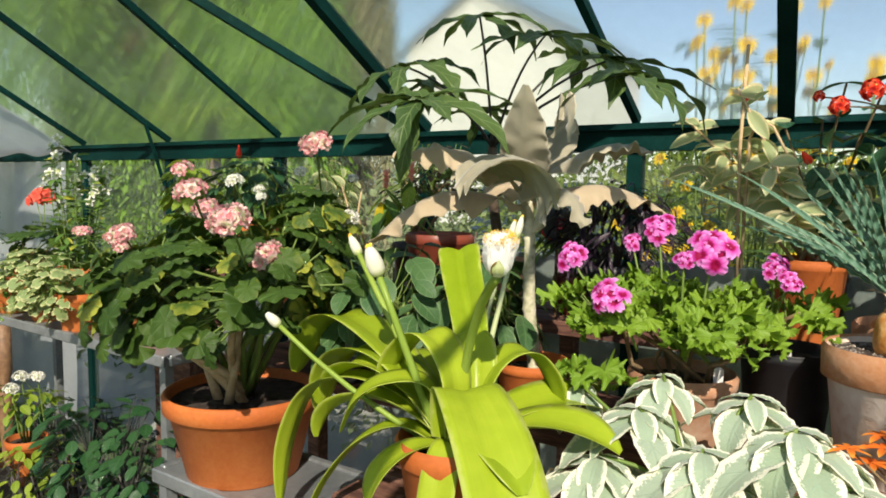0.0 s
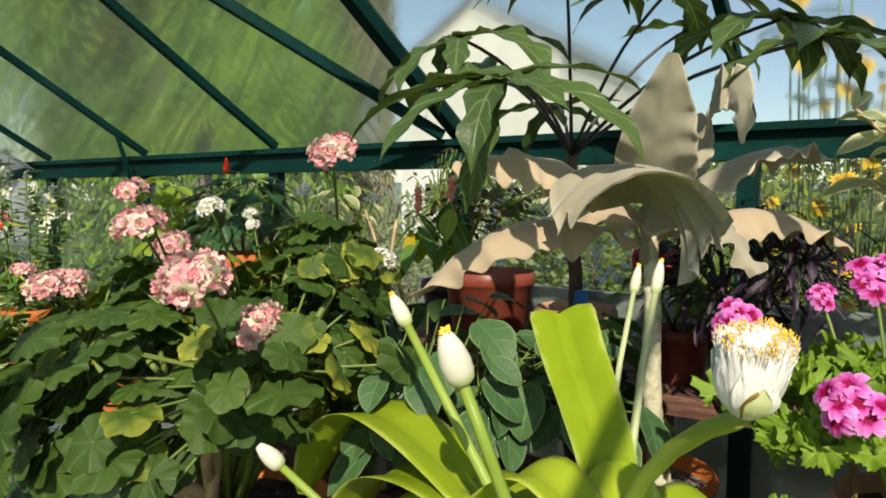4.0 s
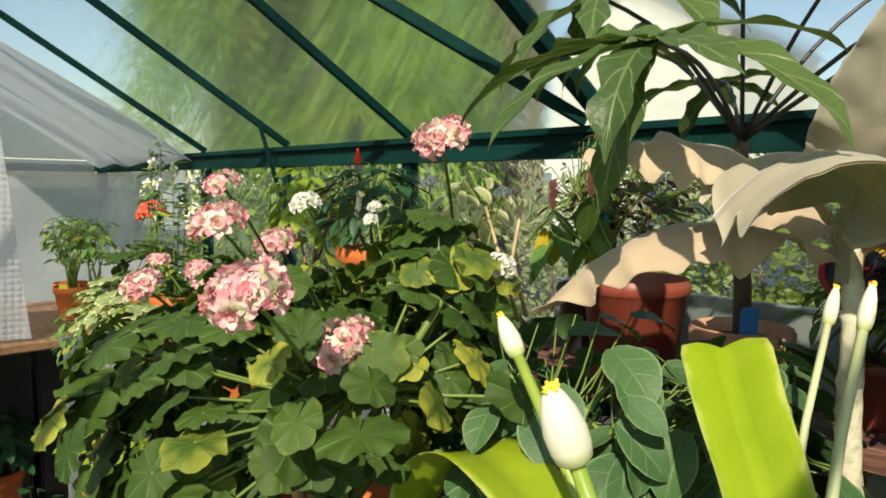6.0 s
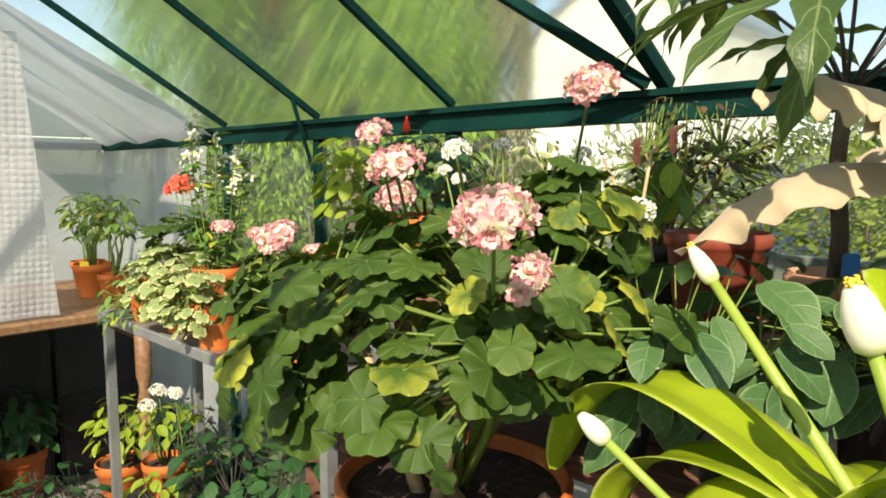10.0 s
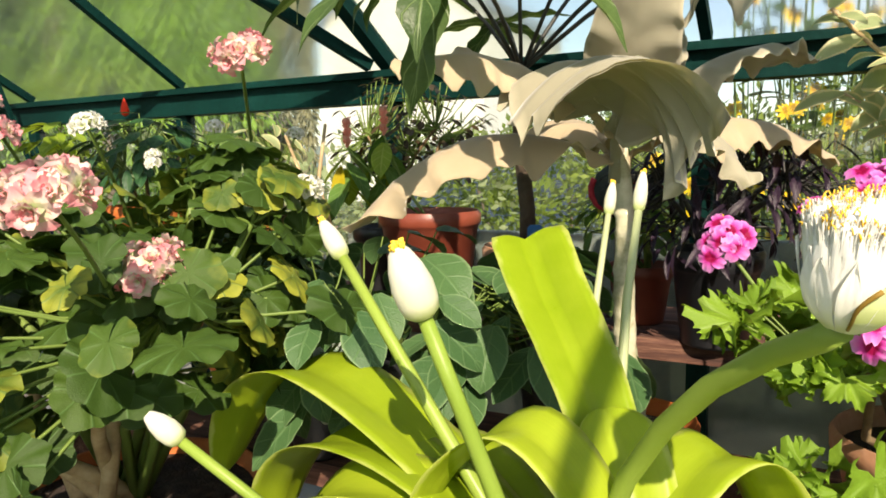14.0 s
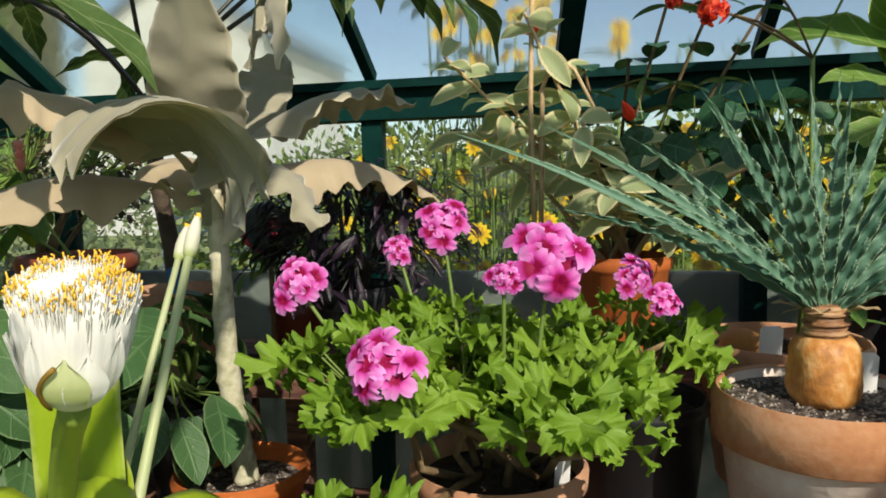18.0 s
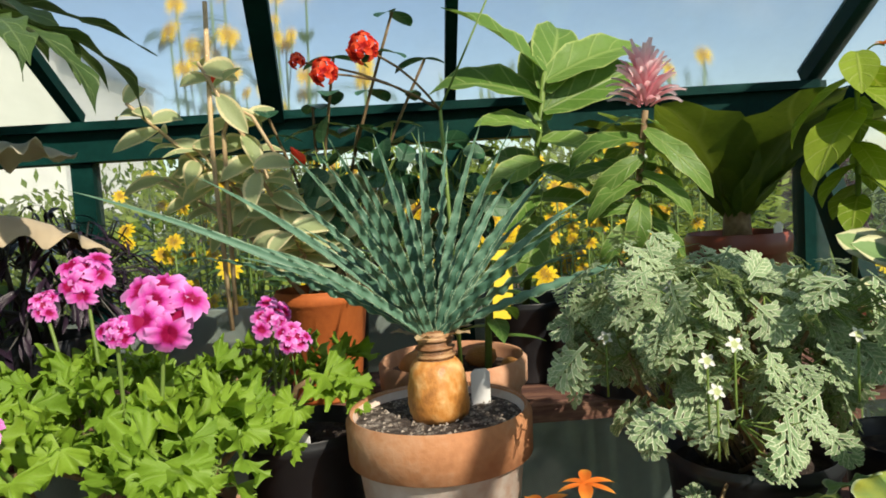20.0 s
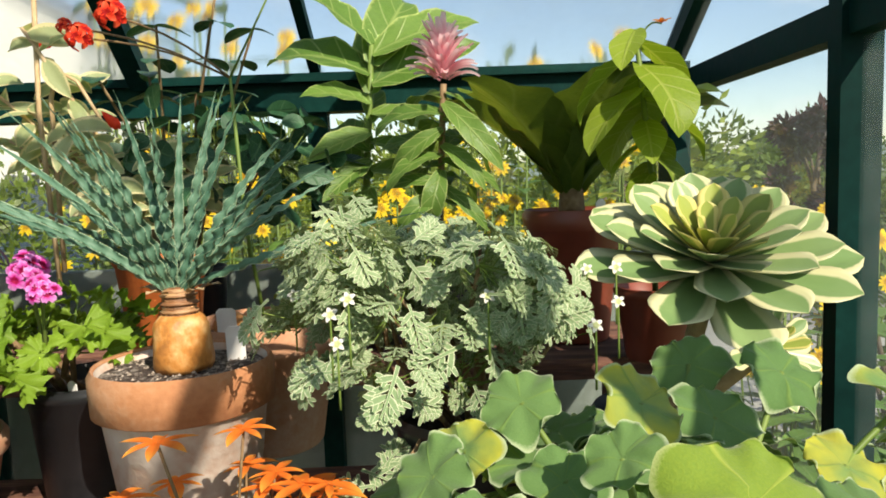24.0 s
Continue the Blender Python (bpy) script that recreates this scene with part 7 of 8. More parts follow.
t, r = quick_bush("potted_purple_plant", (-0.50, 1.41, TOP), 0.12, 0.13, BLACK_PLASTIC, "bushy plant with narrow black-purple leaves in a black pot", PURPLE_M, 330, (-0.49, 1.38, 1.335), (0.155, 0.12, 0.10), 0.044, STEM_DARK, seed=39, rooted=10, low=-0.8)
quick_bush("potted_grey_seedling", (-0.62, 1.50, TOP), 0.10, 0.09, TERRA_RED, "small bushy green plant in a brown pot", MID_M, 60, (-0.64, 1.50, 1.29), (0.08, 0.08, 0.07), 0.04, STEM_GREEN, seed=40)

# ---- the metal bench at the west end ----
BZ = 0.985
t, r = quick_bush("potted_red_geranium", (-2.52, 1.22, BZ), 0.14, 0.13, TERRA, "leggy geranium with coral-red flower heads in terracotta", ZONAL_M, 60, (-2.56, 1.26, 1.17), (0.14, 0.12, 0.12), 0.036, seed=41)
for k, (p, sz) in enumerate((((-2.74, 1.36, 1.352), 0.060), ((-2.84, 1.38, 1.335), 0.05))):
    head(t, CORAL_M[k], p, sz, (-2.56, 1.27, 1.2), spin=k)
r = random.Random(42)
t = thing("potted_tall_white_flower", (-2.34, 1.27, BZ), "tall leafy stems with small white flowers", "potted plant")
pot(t, 0.15, 0.14, TERRA)
for k in range(13):
    a = k * 2.4
    e = Vector((0.11 * math.cos(a) * (0.4 + 0.6 * r.random()) - 0.02, 0.08 * math.sin(a) + 0.02, r.uniform(0.42, 0.57)))
    pts = curve_pts((0.02 * math.cos(a), 0.02 * math.sin(a), 0.12), e, 0.0, 8, (0.015 * math.cos(a), 0.015 * math.sin(a), 0))
    s = Soup()
    s.tube(pts, 0.002, 0.0012, 5)
    part("stem", s, STEM_GREEN, t)
    for j in range(1, 9):
        for q in range(3):
            b = r.uniform(0, 6.28)
            part("leaf", MID_M[q], None, t, m=frame_of(pts[j] - UP * 0.012 * q, (math.cos(b), math.sin(b), 0.4), UP + loose(r, 0.4), 0.044))
    for q in range(3):
        part("flower", WHITE_S[0], None, t, m=frame_of(e - UP * 0.03 * q + loose(r, 0.012), (1, 0, 0), (r.uniform(-1, 1), -0.8, 0.3), 0.019))
for k, (x, y, sd) in enumerate(((-1.98, 1.08, 43), (-2.2, 1.10, 44))):
    quick_bush("potted_ivy_geranium", (x, y, BZ), 0.12, 0.11, TERRA, "trailing geranium with cream-edged pale leaves in terracotta", IVY_M, 90, (x - 0.03, y - 0.05, 1.11), (0.12, 0.09, 0.11), 0.024, STEM_GREEN, seed=sd, group="ivy geraniums", low=-1.0)
for k, (x, y, sd) in enumerate(((-1.82, 1.13, 45), (-1.67, 1.12, 46))):
    t, r = quick_bush("potted_pink_geranium", (x, y, BZ), 0.13, 0.12, TERRA, "small geranium with pale pink flowers in a terracotta pot", ZONAL_M, 55, (x, y, 1.14), (0.11, 0.10, 0.10), 0.034, seed=sd, group="pink geraniums")
    for j in range(3):
        a = j * 2.1 + k
        head(t, APPLE_M[j], (x + 0.08 * math.cos(a), y - 0.05 + 0.05 * math.sin(a), 1.24 + 0.02 * j), 0.030, (x, y, 1.1))
quick_bush("potted_green_filler", (-2.42, 1.10, BZ), 0.12, 0.11, TERRA, "bushy small-leaved green plant in a terracotta pot", MID_M, 120, (-2.42, 1.08, 1.04), (0.13, 0.12, 0.12), 0.036, STEM_GREEN, seed=47)
# behind the large geranium
quick_bush("potted_yellow_green_shrub", (-2.02, 1.52, 1.02), 0.15, 0.15, TERRA, "upright shrub with yellow-green leaves in a clay pot", LIGHT_M, 90, (-2.02, 1.52, 1.36), (0.12, 0.10, 0.15), 0.06, STEM_BROWN, seed=48)
quick_bush("potted_white_edged_shrub", (-1.42, 1.52, TOP), 0.13, 0.13, TERRA, "shrub with cream-edged leaves and pale bare stems", CREAM_M, 80, (-1.43, 1.52, 1.38), (0.13, 0.09, 0.11), 0.05, STEM_TAN, seed=49)
s = Soup()
s.box(-2.16, -1.99, 1.43, 1.61, FLOOR, 1.02, 0.004)
single("plant_stand", s, WOOD, "plain brown wooden box stand under a pot", "stand", smooth=False)

# ---- floor and low shelf at the west end ----
for k, (x, y, z, d, h, me, n, sz, rad, sd, lab) in enumerate(((-2.45, 1.15, FLOOR, 0.20, 0.18, LIGHT_M, 80, 0.06, (0.14, 0.13, 0.17), 51, "bushy plant with yellow-green leaves in a floor pot"),
                                   (-2.08, 1.16, FLOOR, 0.22, 0.2, SMALLG_M, 260, 0.056, (0.20, 0.16, 0.27), 52, "dense green shrub in a floor pot"), (-1.62, 1.08, FLOOR, 0.24, 0.22, SMALLG_M, 300, 0.050, (0.22, 0.17, 0.31), 53, "dense small-leaved green shrub in a floor pot"),
                                   (-3.30, 1.32, FLOOR, 0.2, 0.18, LIGHT_M, 60, 0.07, (0.14, 0.12, 0.15), 54, "yellow-green leafy plant in a terracotta floor pot"), (-3.0, 1.45, FLOOR, 0.2, 0.2, DEEP_M, 70, 0.07, (0.14, 0.12, 0.15), 55, "dark green leafy plant in a terracotta floor pot"),
                                   (-3.60, 1.03, FLOOR, 0.20, 0.22, DEEP_M, 90, 0.10, (0.17, 0.15, 0.14), 56, "fern-like plant in a terracotta floor pot"), (-2.75, 0.92, FLOOR, 0.18, 0.16, SMALLG_M, 200, 0.046, (0.2, 0.16, 0.15), 57, "spreading green plant in a floor pot"), (-2.35, 0.80, FLOOR, 0.18, 0.16, SMALLG_M, 220, 0.044, (0.2, 0.16, 0.15), 58, "spreading green plant in a floor pot"))):
    quick_bush("floor_plant", (x, y, z), d, h, TERRA, lab, me, n, (x, y, z + h + rad[2] * 0.9), rad, sz, STEM_DARK, seed=sd, rooted=16, group="plants on the floor", low=-0.7)
t, r = quick_bush("potted_low_white_flower", (-2.60, 1.20, 0.36), 0.14, 0.13, TERRA, "leafy plant with round white flowers in terracotta", LIGHT_M, 50, (-2.58, 1.19, 0.62), (0.13, 0.12, 0.08), 0.05, STEM_GREEN, seed=59)
for k, p in enumerate(((-2.585, 1.18, 0.72), (-2.44, 1.17, 0.745), (-2.52, 1.12, 0.70))):
    head(t, WHITE_M[k % 2], p, 0.032, (p[0], p[1] + 0.02, 0.55))
s = Soup()
s.box(-2.72, -2.48, 1.10, 1.32, FLOOR, 0.36, 0.004)
single("upturned_crate", s, BLACK_PLASTIC, "black plastic crate under a flower pot", "crate", smooth=False)

# table under the loose wrap
t = thing("wooden_table", (-3.52, 0.85, FLOOR), "old brown wooden table with turned legs", "table")
s = Soup()
s.box(-0.46, 0.46, -0.55, 0.55, 0.80, 0.835, 0.006)
part("tabletop", s, TABLE_WOOD, t, smooth=False)
for sy in (-0.5, 0.5):
    s = Soup()
    s.box(-0.40, 0.40, sy - 0.012, sy + 0.012, 0.70, 0.797)
    part("apron", s, TABLE_WOOD, t, smooth=False)
for sx in (-0.41, 0.41):
    for sy in (-0.5, 0.5):
        s = Soup()
        s.lathe([(0.002, 0), (0.018, 0.0), (0.024, 0.06), (0.017, 0.12), (0.028, 0.3), (0.03, 0.45), (0.018, 0.52), (0.03, 0.56), (0.03, 0.798), (0.002, 0.798)], 14, 0, (sx, sy, 0))
        part("leg", s, TABLE_WOOD, t)
for k, (x, y, d) in enumerate(((-3.44, 1.30, 0.15), (-3.62, 1.34, 0.14), (-3.28, 1.32, 0.12))):
    t, r = quick_bush("potted_table_plant", (x, y, FLOOR + 0.835), d, d * 0.9, TERRA, "straggly green plant in a terracotta pot on a table", MID_M, 80, (x, y, 1.20), (0.13, 0.10, 0.12), 0.045, STEM_GREEN, seed=61 + k, group="plants on the table")
    if k == 0:
        stake_label(t, (0.05, -0.05, 0.11), (0.035, 0.04), 0.1, 0.8, YELLOW_TAG, "plant_label", "yellow plastic label")

# black boxes added to fill the space under the table with dark
for k, (x, y, z, w, d, h) in enumerate(((-3.86, 0.56, FLOOR, 0.36, 0.40, 0.36), (-3.86, 0.98, FLOOR, 0.36, 0.40, 0.36), (-3.86, 0.57, FLOOR + 0.362, 0.36, 0.40, 0.36), (-3.86, 0.99, FLOOR + 0.362, 0.36, 0.40, 0.36), (-3.45, 0.60, FLOOR, 0.36, 0.40, 0.30), (-3.86, 1.38, FLOOR, 0.34, 0.34, 0.36), (-3.86, 1.38, FLOOR + 0.362, 0.34, 0.34, 0.36))):
    t = thing("dark_filler_box", (x, y, z), "black plastic box added to darken the space under the table", "crate", "crates under the table")
    for nm, b in (("base", (-w / 2, w / 2, -d / 2, d / 2, 0, 0.012)), ("side_wall", (-w / 2, w / 2, -d / 2, -d / 2 + 0.01, 0.0125, h)), ("side_wall", (-w / 2, w / 2, d / 2 - 0.01, d / 2, 0.0125, h)), ("end_wall", (-w / 2, -w / 2 + 0.01, -d / 2 + 0.0105, d / 2 - 0.0105, 0.0125, h)), ("end_wall", (w / 2 - 0.01, w / 2, -d / 2 + 0.0105, d / 2 - 0.0105, 0.0125, h))):
        s = Soup()
        s.box(*b, 0.003)
        part(nm, s, BLACK_PLASTIC, t, smooth=False)

# ---- outdoors ----
def foliage(name, sd, n, place, size, material, parent, hang=0.0, long=1.0):
    """A crown of many small leaves, joined: place(r) gives a point and its outward way."""
    r = random.Random(sd)
    s = Soup()
    for k in range(n):
        p, d = place(r)
        p, d = Vector(p), (Vector(d) + loose(r, 0.5) - UP * hang).normalized()
        sd2 = d.cross(loose(r)).normalized()
        L2, w = size * r.uniform(0.6, 1.4) * long, size * r.uniform(0.35, 0.6)
        q = r.random()
        a, b, c, e = s.put(p, (0, 0, q)), s.put(p + d * L2 * 0.5 + sd2 * w * 0.5, (0.5, 0.5, q)), s.put(p + d * L2, (0, 1, q)), s.put(p + d * L2 * 0.5 - sd2 * w * 0.5, (0.5, 0.5, q))
        s.f.append((a, b, c, e))
    return tagged(part(name, s, material, parent), kind="stuff")


WILLOW = leafy("willow_leaf", (0.11, 0.235, 0.018), (0.22, 0.38, 0.034), through_light=0.4, rough=0.5)
TAN_LEAF = leafy("dry_tan_leaf", (0.20, 0.19, 0.10), (0.36, 0.34, 0.20), through_light=0.3, rough=0.7)
HEDGE = leafy("hedge_leaf", (0.05, 0.10, 0.018), (0.14, 0.21, 0.04), through_light=0.35, rough=0.55)
PALE_SHRUB = leafy("pale_shrub_leaf", (0.13, 0.19, 0.06), (0.32, 0.38, 0.19), through_light=0.35, rough=0.55)
BORDER_LEAF = leafy("yellow_green_border_leaf", (0.12, 0.19, 0.025), (0.30, 0.38, 0.06), through_light=0.4, rough=0.5)
MAROON = leafy("maroon_leaf", (0.035, 0.015, 0.02), (0.09, 0.04, 0.045), through_light=0.2, rough=0.5)


def tree(name, at, height, spread, material, label, sd, n, size, trunk_r=0.16, weep=False, clumps=26):
    r = random.Random(sd)
    t = thing(name, at, label, "tree")
    s = Soup()
    s.tube([(0, 0, 0), (0.05, 0.03, height * 0.3), (-0.04, 0.05, height * 0.62), (0.02, 0, height * 0.9)], trunk_r, trunk_r * 0.25, 10)
    part("trunk", s, BARK, t)
    cl = []
    for k in range(clumps):
        a, z = r.uniform(0, 6.28), r.uniform(0.28, 1.0)
        q = spread * math.sqrt(r.random()) * (1.0 if z < 0.75 else 1.6 - 0.8 * z)
        c = Vector((q * math.cos(a), q * math.sin(a), height * z))
        cl.append((c, r.uniform(0.35, 0.8) * spread * 0.42))
        if k < 14:
            s = Soup()
            s.tube(curve_pts((0, 0, height * z * 0.55), c, 0.15, 5), trunk_r * 0.3, trunk_r * 0.08, 6)
            part("limb", s, BARK, t)

    def place(q):
        c, w = cl[q.randrange(len(cl))]
        d = Vector((q.gauss(0, 1), q.gauss(0, 1), q.gauss(0, 1))).normalized()
        p = c + d * w * q.uniform(0.5, 1.05)
        if weep:
            p.z -= q.random() ** 1.5 * height * 0.35
        p.z = max(p.z, 0.05)
        return p, d

    def core(q):
        c, w = cl[q.randrange(len(cl))]
        d = Vector((q.gauss(0, 1), q.gauss(0, 1), q.gauss(0, 1))).normalized()
        p = c + d * w * q.uniform(0.1, 0.8)
        p.z = max(p.z - (q.random() * height * 0.3 if weep else 0), 0.05)
        return p, d

    foliage("crown", sd + 1, n, place, size, material, t, hang=1.6 if weep else 0.2, long=1.7 if weep else 1.0)
    foliage("inner_crown", sd + 2, n // 3, core, size * 1.6, material, t, hang=1.6 if weep else 0.2, long=1.7 if weep else 1.0)
    return t


tree("willow_tree", (-8.2, 5.6, 0), 7.2, 2.3, WILLOW, "tall weeping green tree beside the greenhouse", 71, 34000, 0.075, weep=True, clumps=46)
tree("willow_tree", (-9.7, 7.2, 0), 7.0, 2.4, WILLOW, "tall weeping green tree beside the greenhouse", 73, 30000, 0.08, weep=True, clumps=42)
tree("willow_tree", (-11.0, 8.2, 0), 8.0, 2.3, WILLOW, "tall weeping green tree behind the lawn", 75, 26000, 0.085, weep=True, clumps=40)
tree("dry_conifer", (-7.6, 8.4, 0), 6.5, 0.75, TAN_LEAF, "slim dry tan-green conifer before the house", 77, 16000, 0.06, weep=True, clumps=26)
tree("maroon_tree", (4.15, 7.6, 0), 1.9, 0.42, MAROON, "small tree with dark maroon leaves", 79, 3500, 0.09, 0.06)
tree("field_tree", (6.4, 13.0, 0), 1.8, 1.9, HEDGE, "rounded shrubby green tree beyond the drive", 81, 5000, 0.14, 0.1)
tree("field_tree", (2.9, 10.5, 0), 1.9, 1.2, HEDGE, "rounded shrubby green tree beyond the drive", 83, 5000, 0.12, 0.08)


def shrub(name, at, rx, ry, h, material, label, sd, n, size):
    r = random.Random(sd)
    t = thing(name, at, label, "shrub")
    lumps = [(Vector((r.uniform(-rx, rx), r.uniform(-ry, ry), h * r.uniform(0.25, 0.8))), r.uniform(0.3, 0.55) * min(h, ry * 2)) for k in range(int(8 + rx * 6))]
    s = Soup()
    for c, w in lumps:
        s.tube([(c.x * 0.6, c.y * 0.6, 0), (c.x * 0.8, c.y * 0.8, c.z * 0.5), tuple(c)], 0.02, 0.008, 5)
    tagged(part("twigs", s, BARK, t), kind="stuff")

    def place(q):
        c, w = lumps[q.randrange(len(lumps))]
        d = Vector((q.gauss(0, 1), q.gauss(0, 1), q.gauss(0, 1))).normalized()
        p = c + d * w * q.uniform(0.55, 1.0)
        p.z = max(0.03, p.z)
        return p, d

    foliage("leaves", sd + 1, n, place, size, material, t)
    return t


shrub("hedge", (-1.6, 9.6, 0), 2.6, 0.7, 2.3, HEDGE, "loose green hedge across the drive", 91, 9000, 0.10)
shrub("hedge", (4.2, 10.2, 0), 3.6, 0.8, 1.55, HEDGE, "loose green hedge across the drive", 93, 9000, 0.10)
shrub("hedge", (9.0, 5.5, 0), 1.0, 3.5, 1.5, HEDGE, "loose green hedge beyond the gable", 95, 8000, 0.10)
shrub("garden_shrub", (-3.9, 6.9, 0), 0.9, 0.6, 1.5, PALE_SHRUB, "pale flowering shrub by the drive", 97, 4000, 0.07)
shrub("garden_shrub", (-2.6, 3.4, 0), 0.8, 0.5, 1.45, PALE_SHRUB, "pale green shrub close outside the glass", 99, 3600, 0.06)
shrub("garden_shrub", (-4.4, 3.2, 0), 0.9, 0.5, 1.5, HEDGE, "green shrub close outside the glass", 101, 3600, 0.06)
shrub("garden_shrub", (-1.25, 4.1, 0), 0.9, 0.5, 1.75, BORDER_LEAF, "yellow-green shrub close outside the glass", 103, 6500, 0.055)
shrub("garden_shrub", (0.30, 3.2, 0), 0.75, 0.5, 1.72, BORDER_LEAF, "yellow-green border shrub outside the glass", 105, 9500, 0.05)
shrub("garden_shrub", (-0.45, 3.3, 0), 0.8, 0.45, 1.75, BORDER_LEAF, "yellow-green border shrub outside the glass", 109, 9500, 0.05)
shrub("garden_shrub", (2.4, 3.2, 0), 0.7, 0.6, 1.0, HEDGE, "green border shrub outside the gable", 107, 3600, 0.06)

# spiky fan-leaved plant under the trees
PALM_LEAF = leafy("light_palm_leaf", (0.22, 0.34, 0.04), (0.40, 0.52, 0.09), through_light=0.4, rough=0.45)
t = thing("fan_palm", (-5.15, 3.95, 0), "spiky light green fan palm outside", "palm")
s = Soup()
s.tube([(0, 0, 0), (0.02, 0, 1.1), (0, 0, 2.05)], 0.07, 0.06, 8)
part("trunk", s, BARK, t)
r = random.Random(111)
PALM_M = blades(PALM_LEAF, 3, 0.07, 0.8, shape=lambda q: (1 - q) ** 0.5 if q > 0.1 else 0.8, n=8, m=1)
for k in range(80):
    a, e = r.uniform(0, 6.28), r.uniform(-0.3, 1.3)
    part("palm_leaf", PALM_M[k % 3], None, t, m=frame_of((0, 0, 2.05), (math.cos(a), math.sin(a), math.tan(e) * 0.6), UP, r.uniform(0.55, 0.85)))

# yellow daisies outside the glass
DAISY_M = florets(YELLOW_PETAL, 2, 11, 1.0, 0.42, 0.12, 1, name="flower")
for k, (x, y, h, n, sd) in enumerate(((-0.42, 2.25, 1.95, 18, 121), (-0.15, 2.35, 1.75, 11, 122), (0.15, 2.2, 1.5, 18, 123), (0.40, 2.3, 1.5, 18, 124), (-0.65, 2.45, 1.5, 9, 125), (0.72, 2.35, 1.7, 9, 126), (1.15, 2.15, 1.35, 10, 127), (0.0, 2.1, 1.36, 11, 128), (-0.3, 2.1, 1.3, 9, 129), (1.0, 1.8, 1.25, 8, 130))):
    r = random.Random(sd)
    t = thing("yellow_daisy_clump", (x, y, 0), "tall clump of yellow daisies outside the glass", "flowers", "yellow daisies")
    lf = Soup()
    for j in range(n):
        a = r.uniform(0, 6.28)
        e = Vector((0.20 * math.cos(a) * r.random(), 0.16 * math.sin(a) * r.random(), h * r.uniform(0.72, 1.02)))
        pts = curve_pts((e.x * 0.3, e.y * 0.3, 0), e, 0, 6, (e.x * 0.1, 0, 0))
        s = Soup()
        s.tube(pts, 0.005, 0.0025, 5)
        part("stem", s, STEM_GREEN, t)
        part("flower", DAISY_M[j % 2], None, t, m=frame_of(e, (1, 0, 0), (r.uniform(-0.5, 0.5), -0.9, 0.5), r.uniform(0.022, 0.032)))
        for q in range(16):
            b = r.uniform(0, 6.28)
            f = r.uniform(0.25, 0.97)
            lf.blade(Vector((e.x * f, e.y * f, e.z * f)), (math.cos(b), math.sin(b), 0.2), r.uniform(0.08, 0.16), 0.040, 0.9, oval2, n=4, m=1, rnd=r.random())
        for q in range(2):
            p = e + Vector((r.uniform(-0.09, 0.09), r.uniform(-0.05, 0.05), -r.uniform(0.03, 0.22)))
            part("flower", DAISY_M[q], None, t, m=frame_of(p, (1, 0, 0), (r.uniform(-0.6, 0.6), -0.9, 0.5), r.uniform(0.016, 0.026)))
            sp = Soup()
            sp.tube([e * 0.72, p - UP * 0.03, p], 0.002, 0.0016, 4)
            part("stem", sp, STEM_GREEN, t)
    tagged(part("foliage", lf, MIDGREEN, t), kind="stuff")

# white house
t = thing("house", (-13.2, 22.6, 0), "white rendered house with a low grey slate roof", "house")
W, D, HE, HR = 3.2, 6.0, 6.2, 8.2
s = Soup()
i = [s.put((x, y, z)) for y in (-1.5, D) for x, z in ((-W, 0), (W, 0), (W, HE), (0, HR), (-W, HE))]
s.f += [tuple(i[:5]), tuple(reversed(i[5:]))] + [(i[k], i[k + 5], i[(k + 1) % 5 + 5], i[(k + 1) % 5]) for k in range(5)]
part("wall", s, RENDER_WHITE, t, smooth=False)
for sg in (-1, 1):
    s = Soup()
    e, f = Vector((sg * (W + 0.3), 0, HE - 0.08)), Vector((0, 0, HR + 0.05))
    i = [s.put(Vector((p.x, y, p.z + h))) for h in (0, 0.12) for y in (-1.75, D + 0.2) for p in (e, f)]
    for q in ((0, 2, 3, 1), (4, 5, 7, 6), (0, 1, 5, 4), (2, 6, 7, 3), (0, 4, 6, 2), (1, 3, 7, 5)):
        s.f.append(tuple(i[k] for k in q))
    part("roof", s, ROOF_SLATE, t, smooth=False)
for x in (-1.55, 1.25):
    w = Soup()
    w.box(x - 0.55, x + 0.55, -1.56, -1.49, 0.95, 2.05)
    wo = part("window", w, RENDER_WHITE, t, "white-framed window", smooth=False)
    for a in range(3):
        for b in range(2):
            s = Soup()
            s.box(x - 0.50 + a * 0.345, x - 0.19 + a * 0.345, -1.575, -1.555, 1.0 + b * 0.52, 1.47 + b * 0.52)
            part("pane", s, DARK_GLASS, wo, smooth=False)

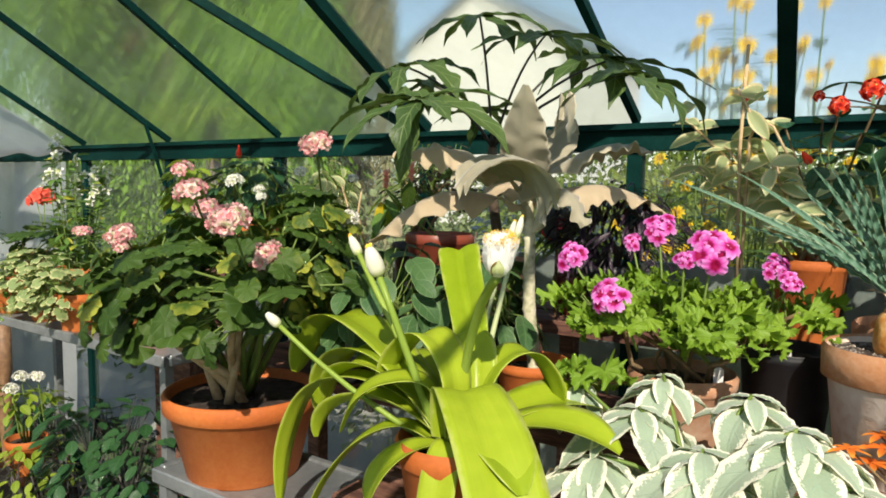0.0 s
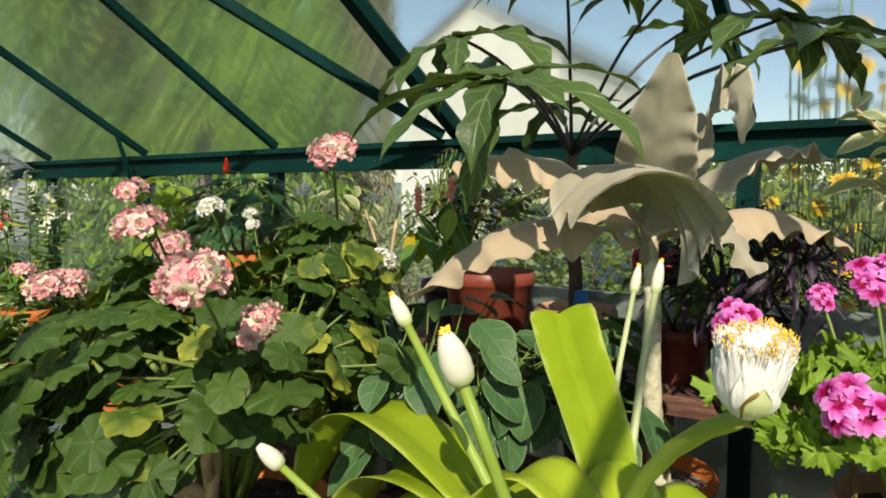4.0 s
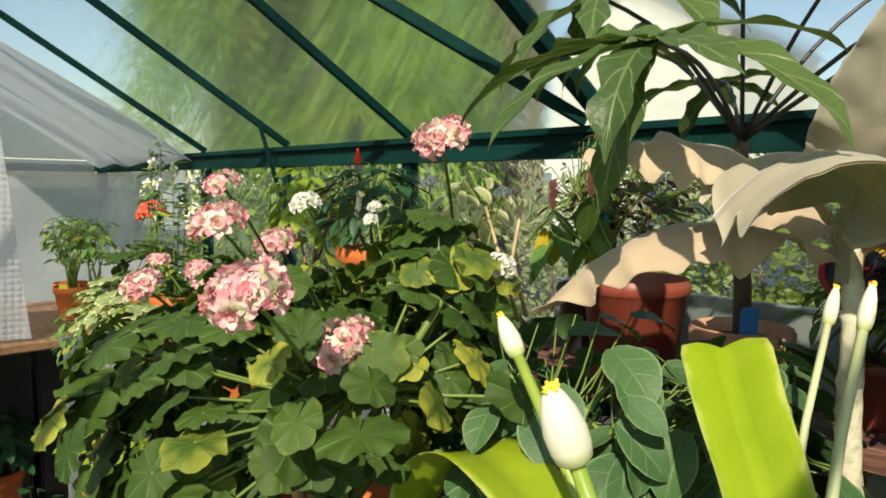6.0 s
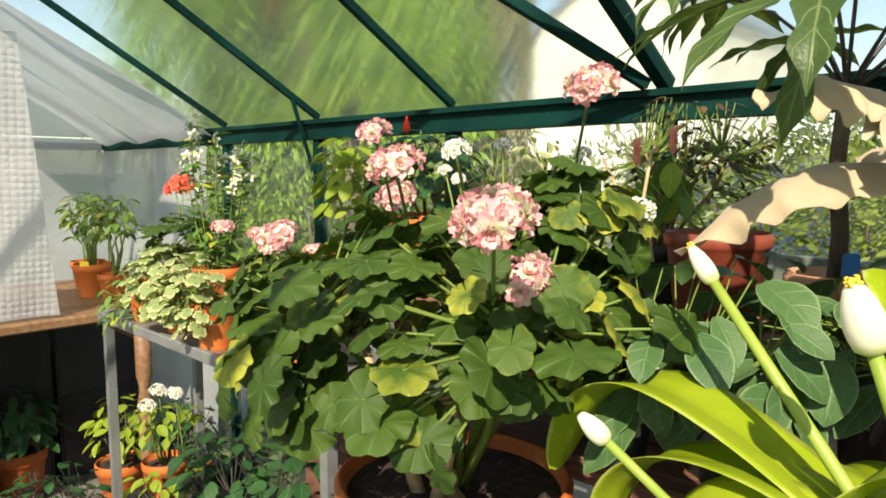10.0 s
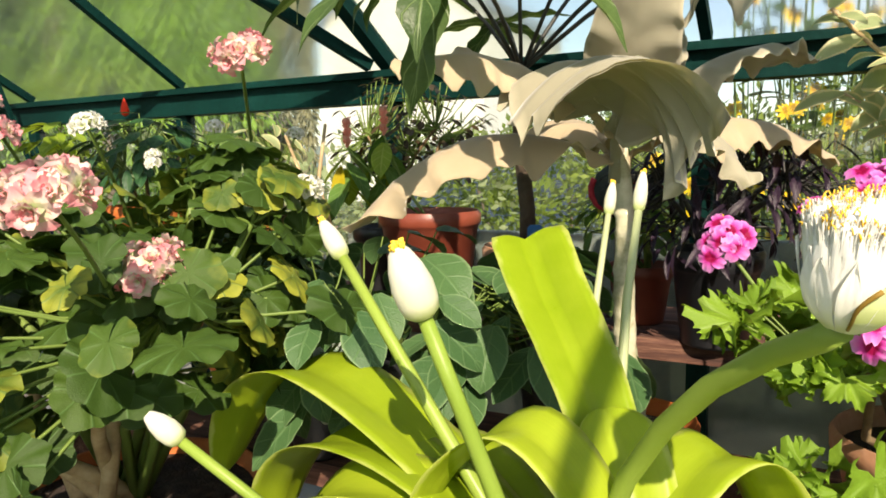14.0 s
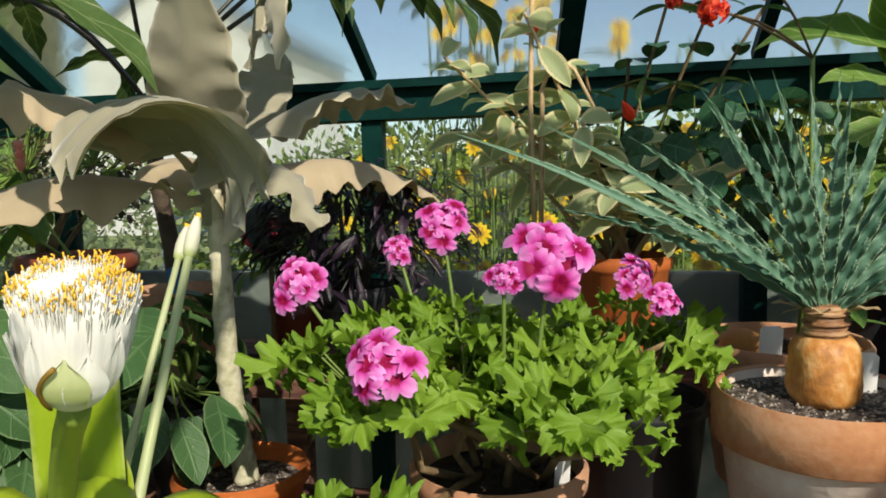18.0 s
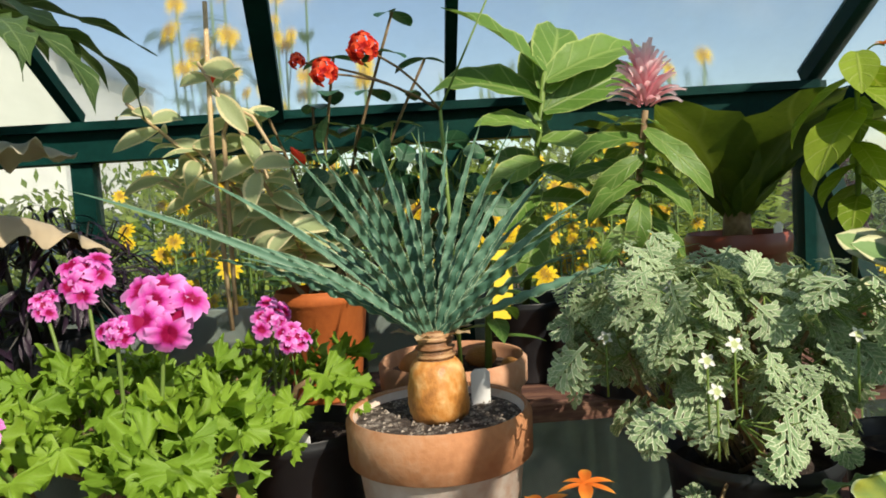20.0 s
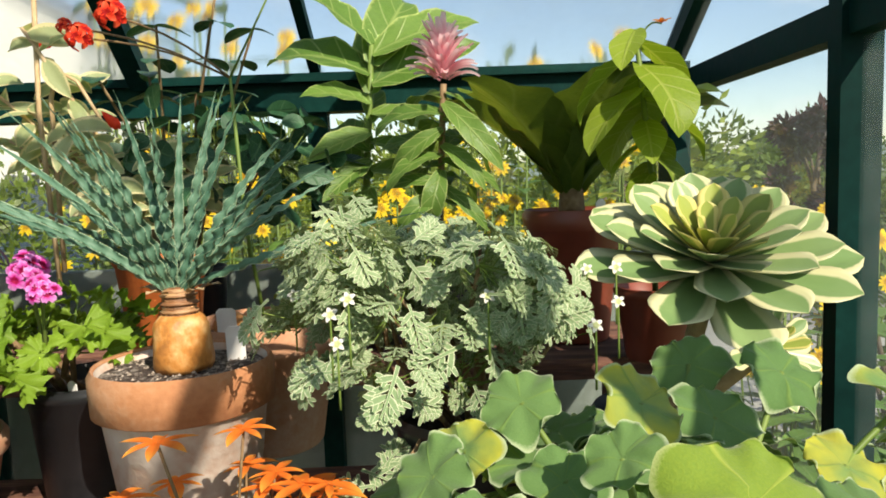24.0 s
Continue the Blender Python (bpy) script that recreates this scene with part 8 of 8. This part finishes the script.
# parked car
CAR = surface("dark_blue_grey_car_paint", (0.02, 0.03, 0.04), (0.03, 0.045, 0.055), (0.05, 0.07, 0.08), rough=0.25, scale=2, fine=20, relief=0.0)
RED_LENS = surface("red_lamp_lens", (0.35, 0.01, 0.015), (0.5, 0.02, 0.025), (0.6, 0.04, 0.04), rough=0.2, scale=4, fine=20, relief=0.0)
t = thing("car", (-3.0, 6.3, 0.03), "dark parked car with red tail lamps on the drive", "car")
t.rotation_euler = (0, 0, radians(-60))
s = Soup()
prof = [(-1.9, 0.28), (-1.95, 0.62), (-1.88, 0.9), (-1.62, 0.98), (-1.25, 1.40), (0.15, 1.42), (0.85, 0.98), (1.75, 0.82), (1.92, 0.55), (1.9, 0.28)]
prev = None
for y, sc in ((-0.82, 0.94), (-0.78, 1.0), (0.78, 1.0), (0.82, 0.94)):
    ring = [s.put((x * (0.985 if sc < 1 else 1), y * (0.86 if z > 1.1 else 1), 0.28 + (z - 0.28) * sc)) for x, z in prof]
    if prev:
        for k in range(10):
            s.f.append((prev[k], prev[(k + 1) % 10], ring[(k + 1) % 10], ring[k]))
    else:
        s.f.append(tuple(ring))
    prev = ring
s.f.append(tuple(reversed(prev)))
part("body", s, CAR, t, smooth=False)
for sg in (-1, 1):
    s = Soup()
    s.box(-1.94, -1.84, sg * 0.62 - 0.14, sg * 0.62 + 0.14, 0.62, 0.88, 0.02)
    part("tail_lamp", s, RED_LENS, t, "red tail lamp")
    for x in (-1.25, 1.25):
        s = Soup()
        s.lathe([(0.02, -0.09), (0.31, -0.09), (0.33, -0.06), (0.33, 0.06), (0.31, 0.09), (0.02, 0.09)], 24)
        part("wheel", s, BLACK_PLASTIC, t, m=Matrix.Translation((x, sg * 0.74, 0.33)) @ Matrix.Rotation(radians(90), 4, 'X'))
s = Soup()
s.box(-1.60, -1.30, -0.60, 0.60, 1.03, 1.33, 0.01)
part("rear_window", s, DARK_GLASS, t, smooth=False)

# far hill
s = Soup()
n = 48
ra = [s.put((260 * math.cos(-0.6 + 2.9 * k / n), 260 * math.sin(-0.6 + 2.9 * k / n), -1)) for k in range(n + 1)]
rb = [s.put((330 * math.cos(-0.6 + 2.9 * k / n), 330 * math.sin(-0.6 + 2.9 * k / n), 9 + 4 * noise.noise((k * 0.2, 0, 0)))) for k in range(n + 1)]
for k in range(n):
    s.f.append((ra[k], ra[k + 1], rb[k + 1], rb[k]))
FAR = surface("hazy_hill", (0.10, 0.15, 0.13), (0.15, 0.20, 0.18), (0.20, 0.25, 0.22), rough=1.0, scale=0.02, fine=0.2, relief=0.0)
single("backdrop", s, FAR, "low hazy blue-green hill on the skyline", "hill", kind="structure")
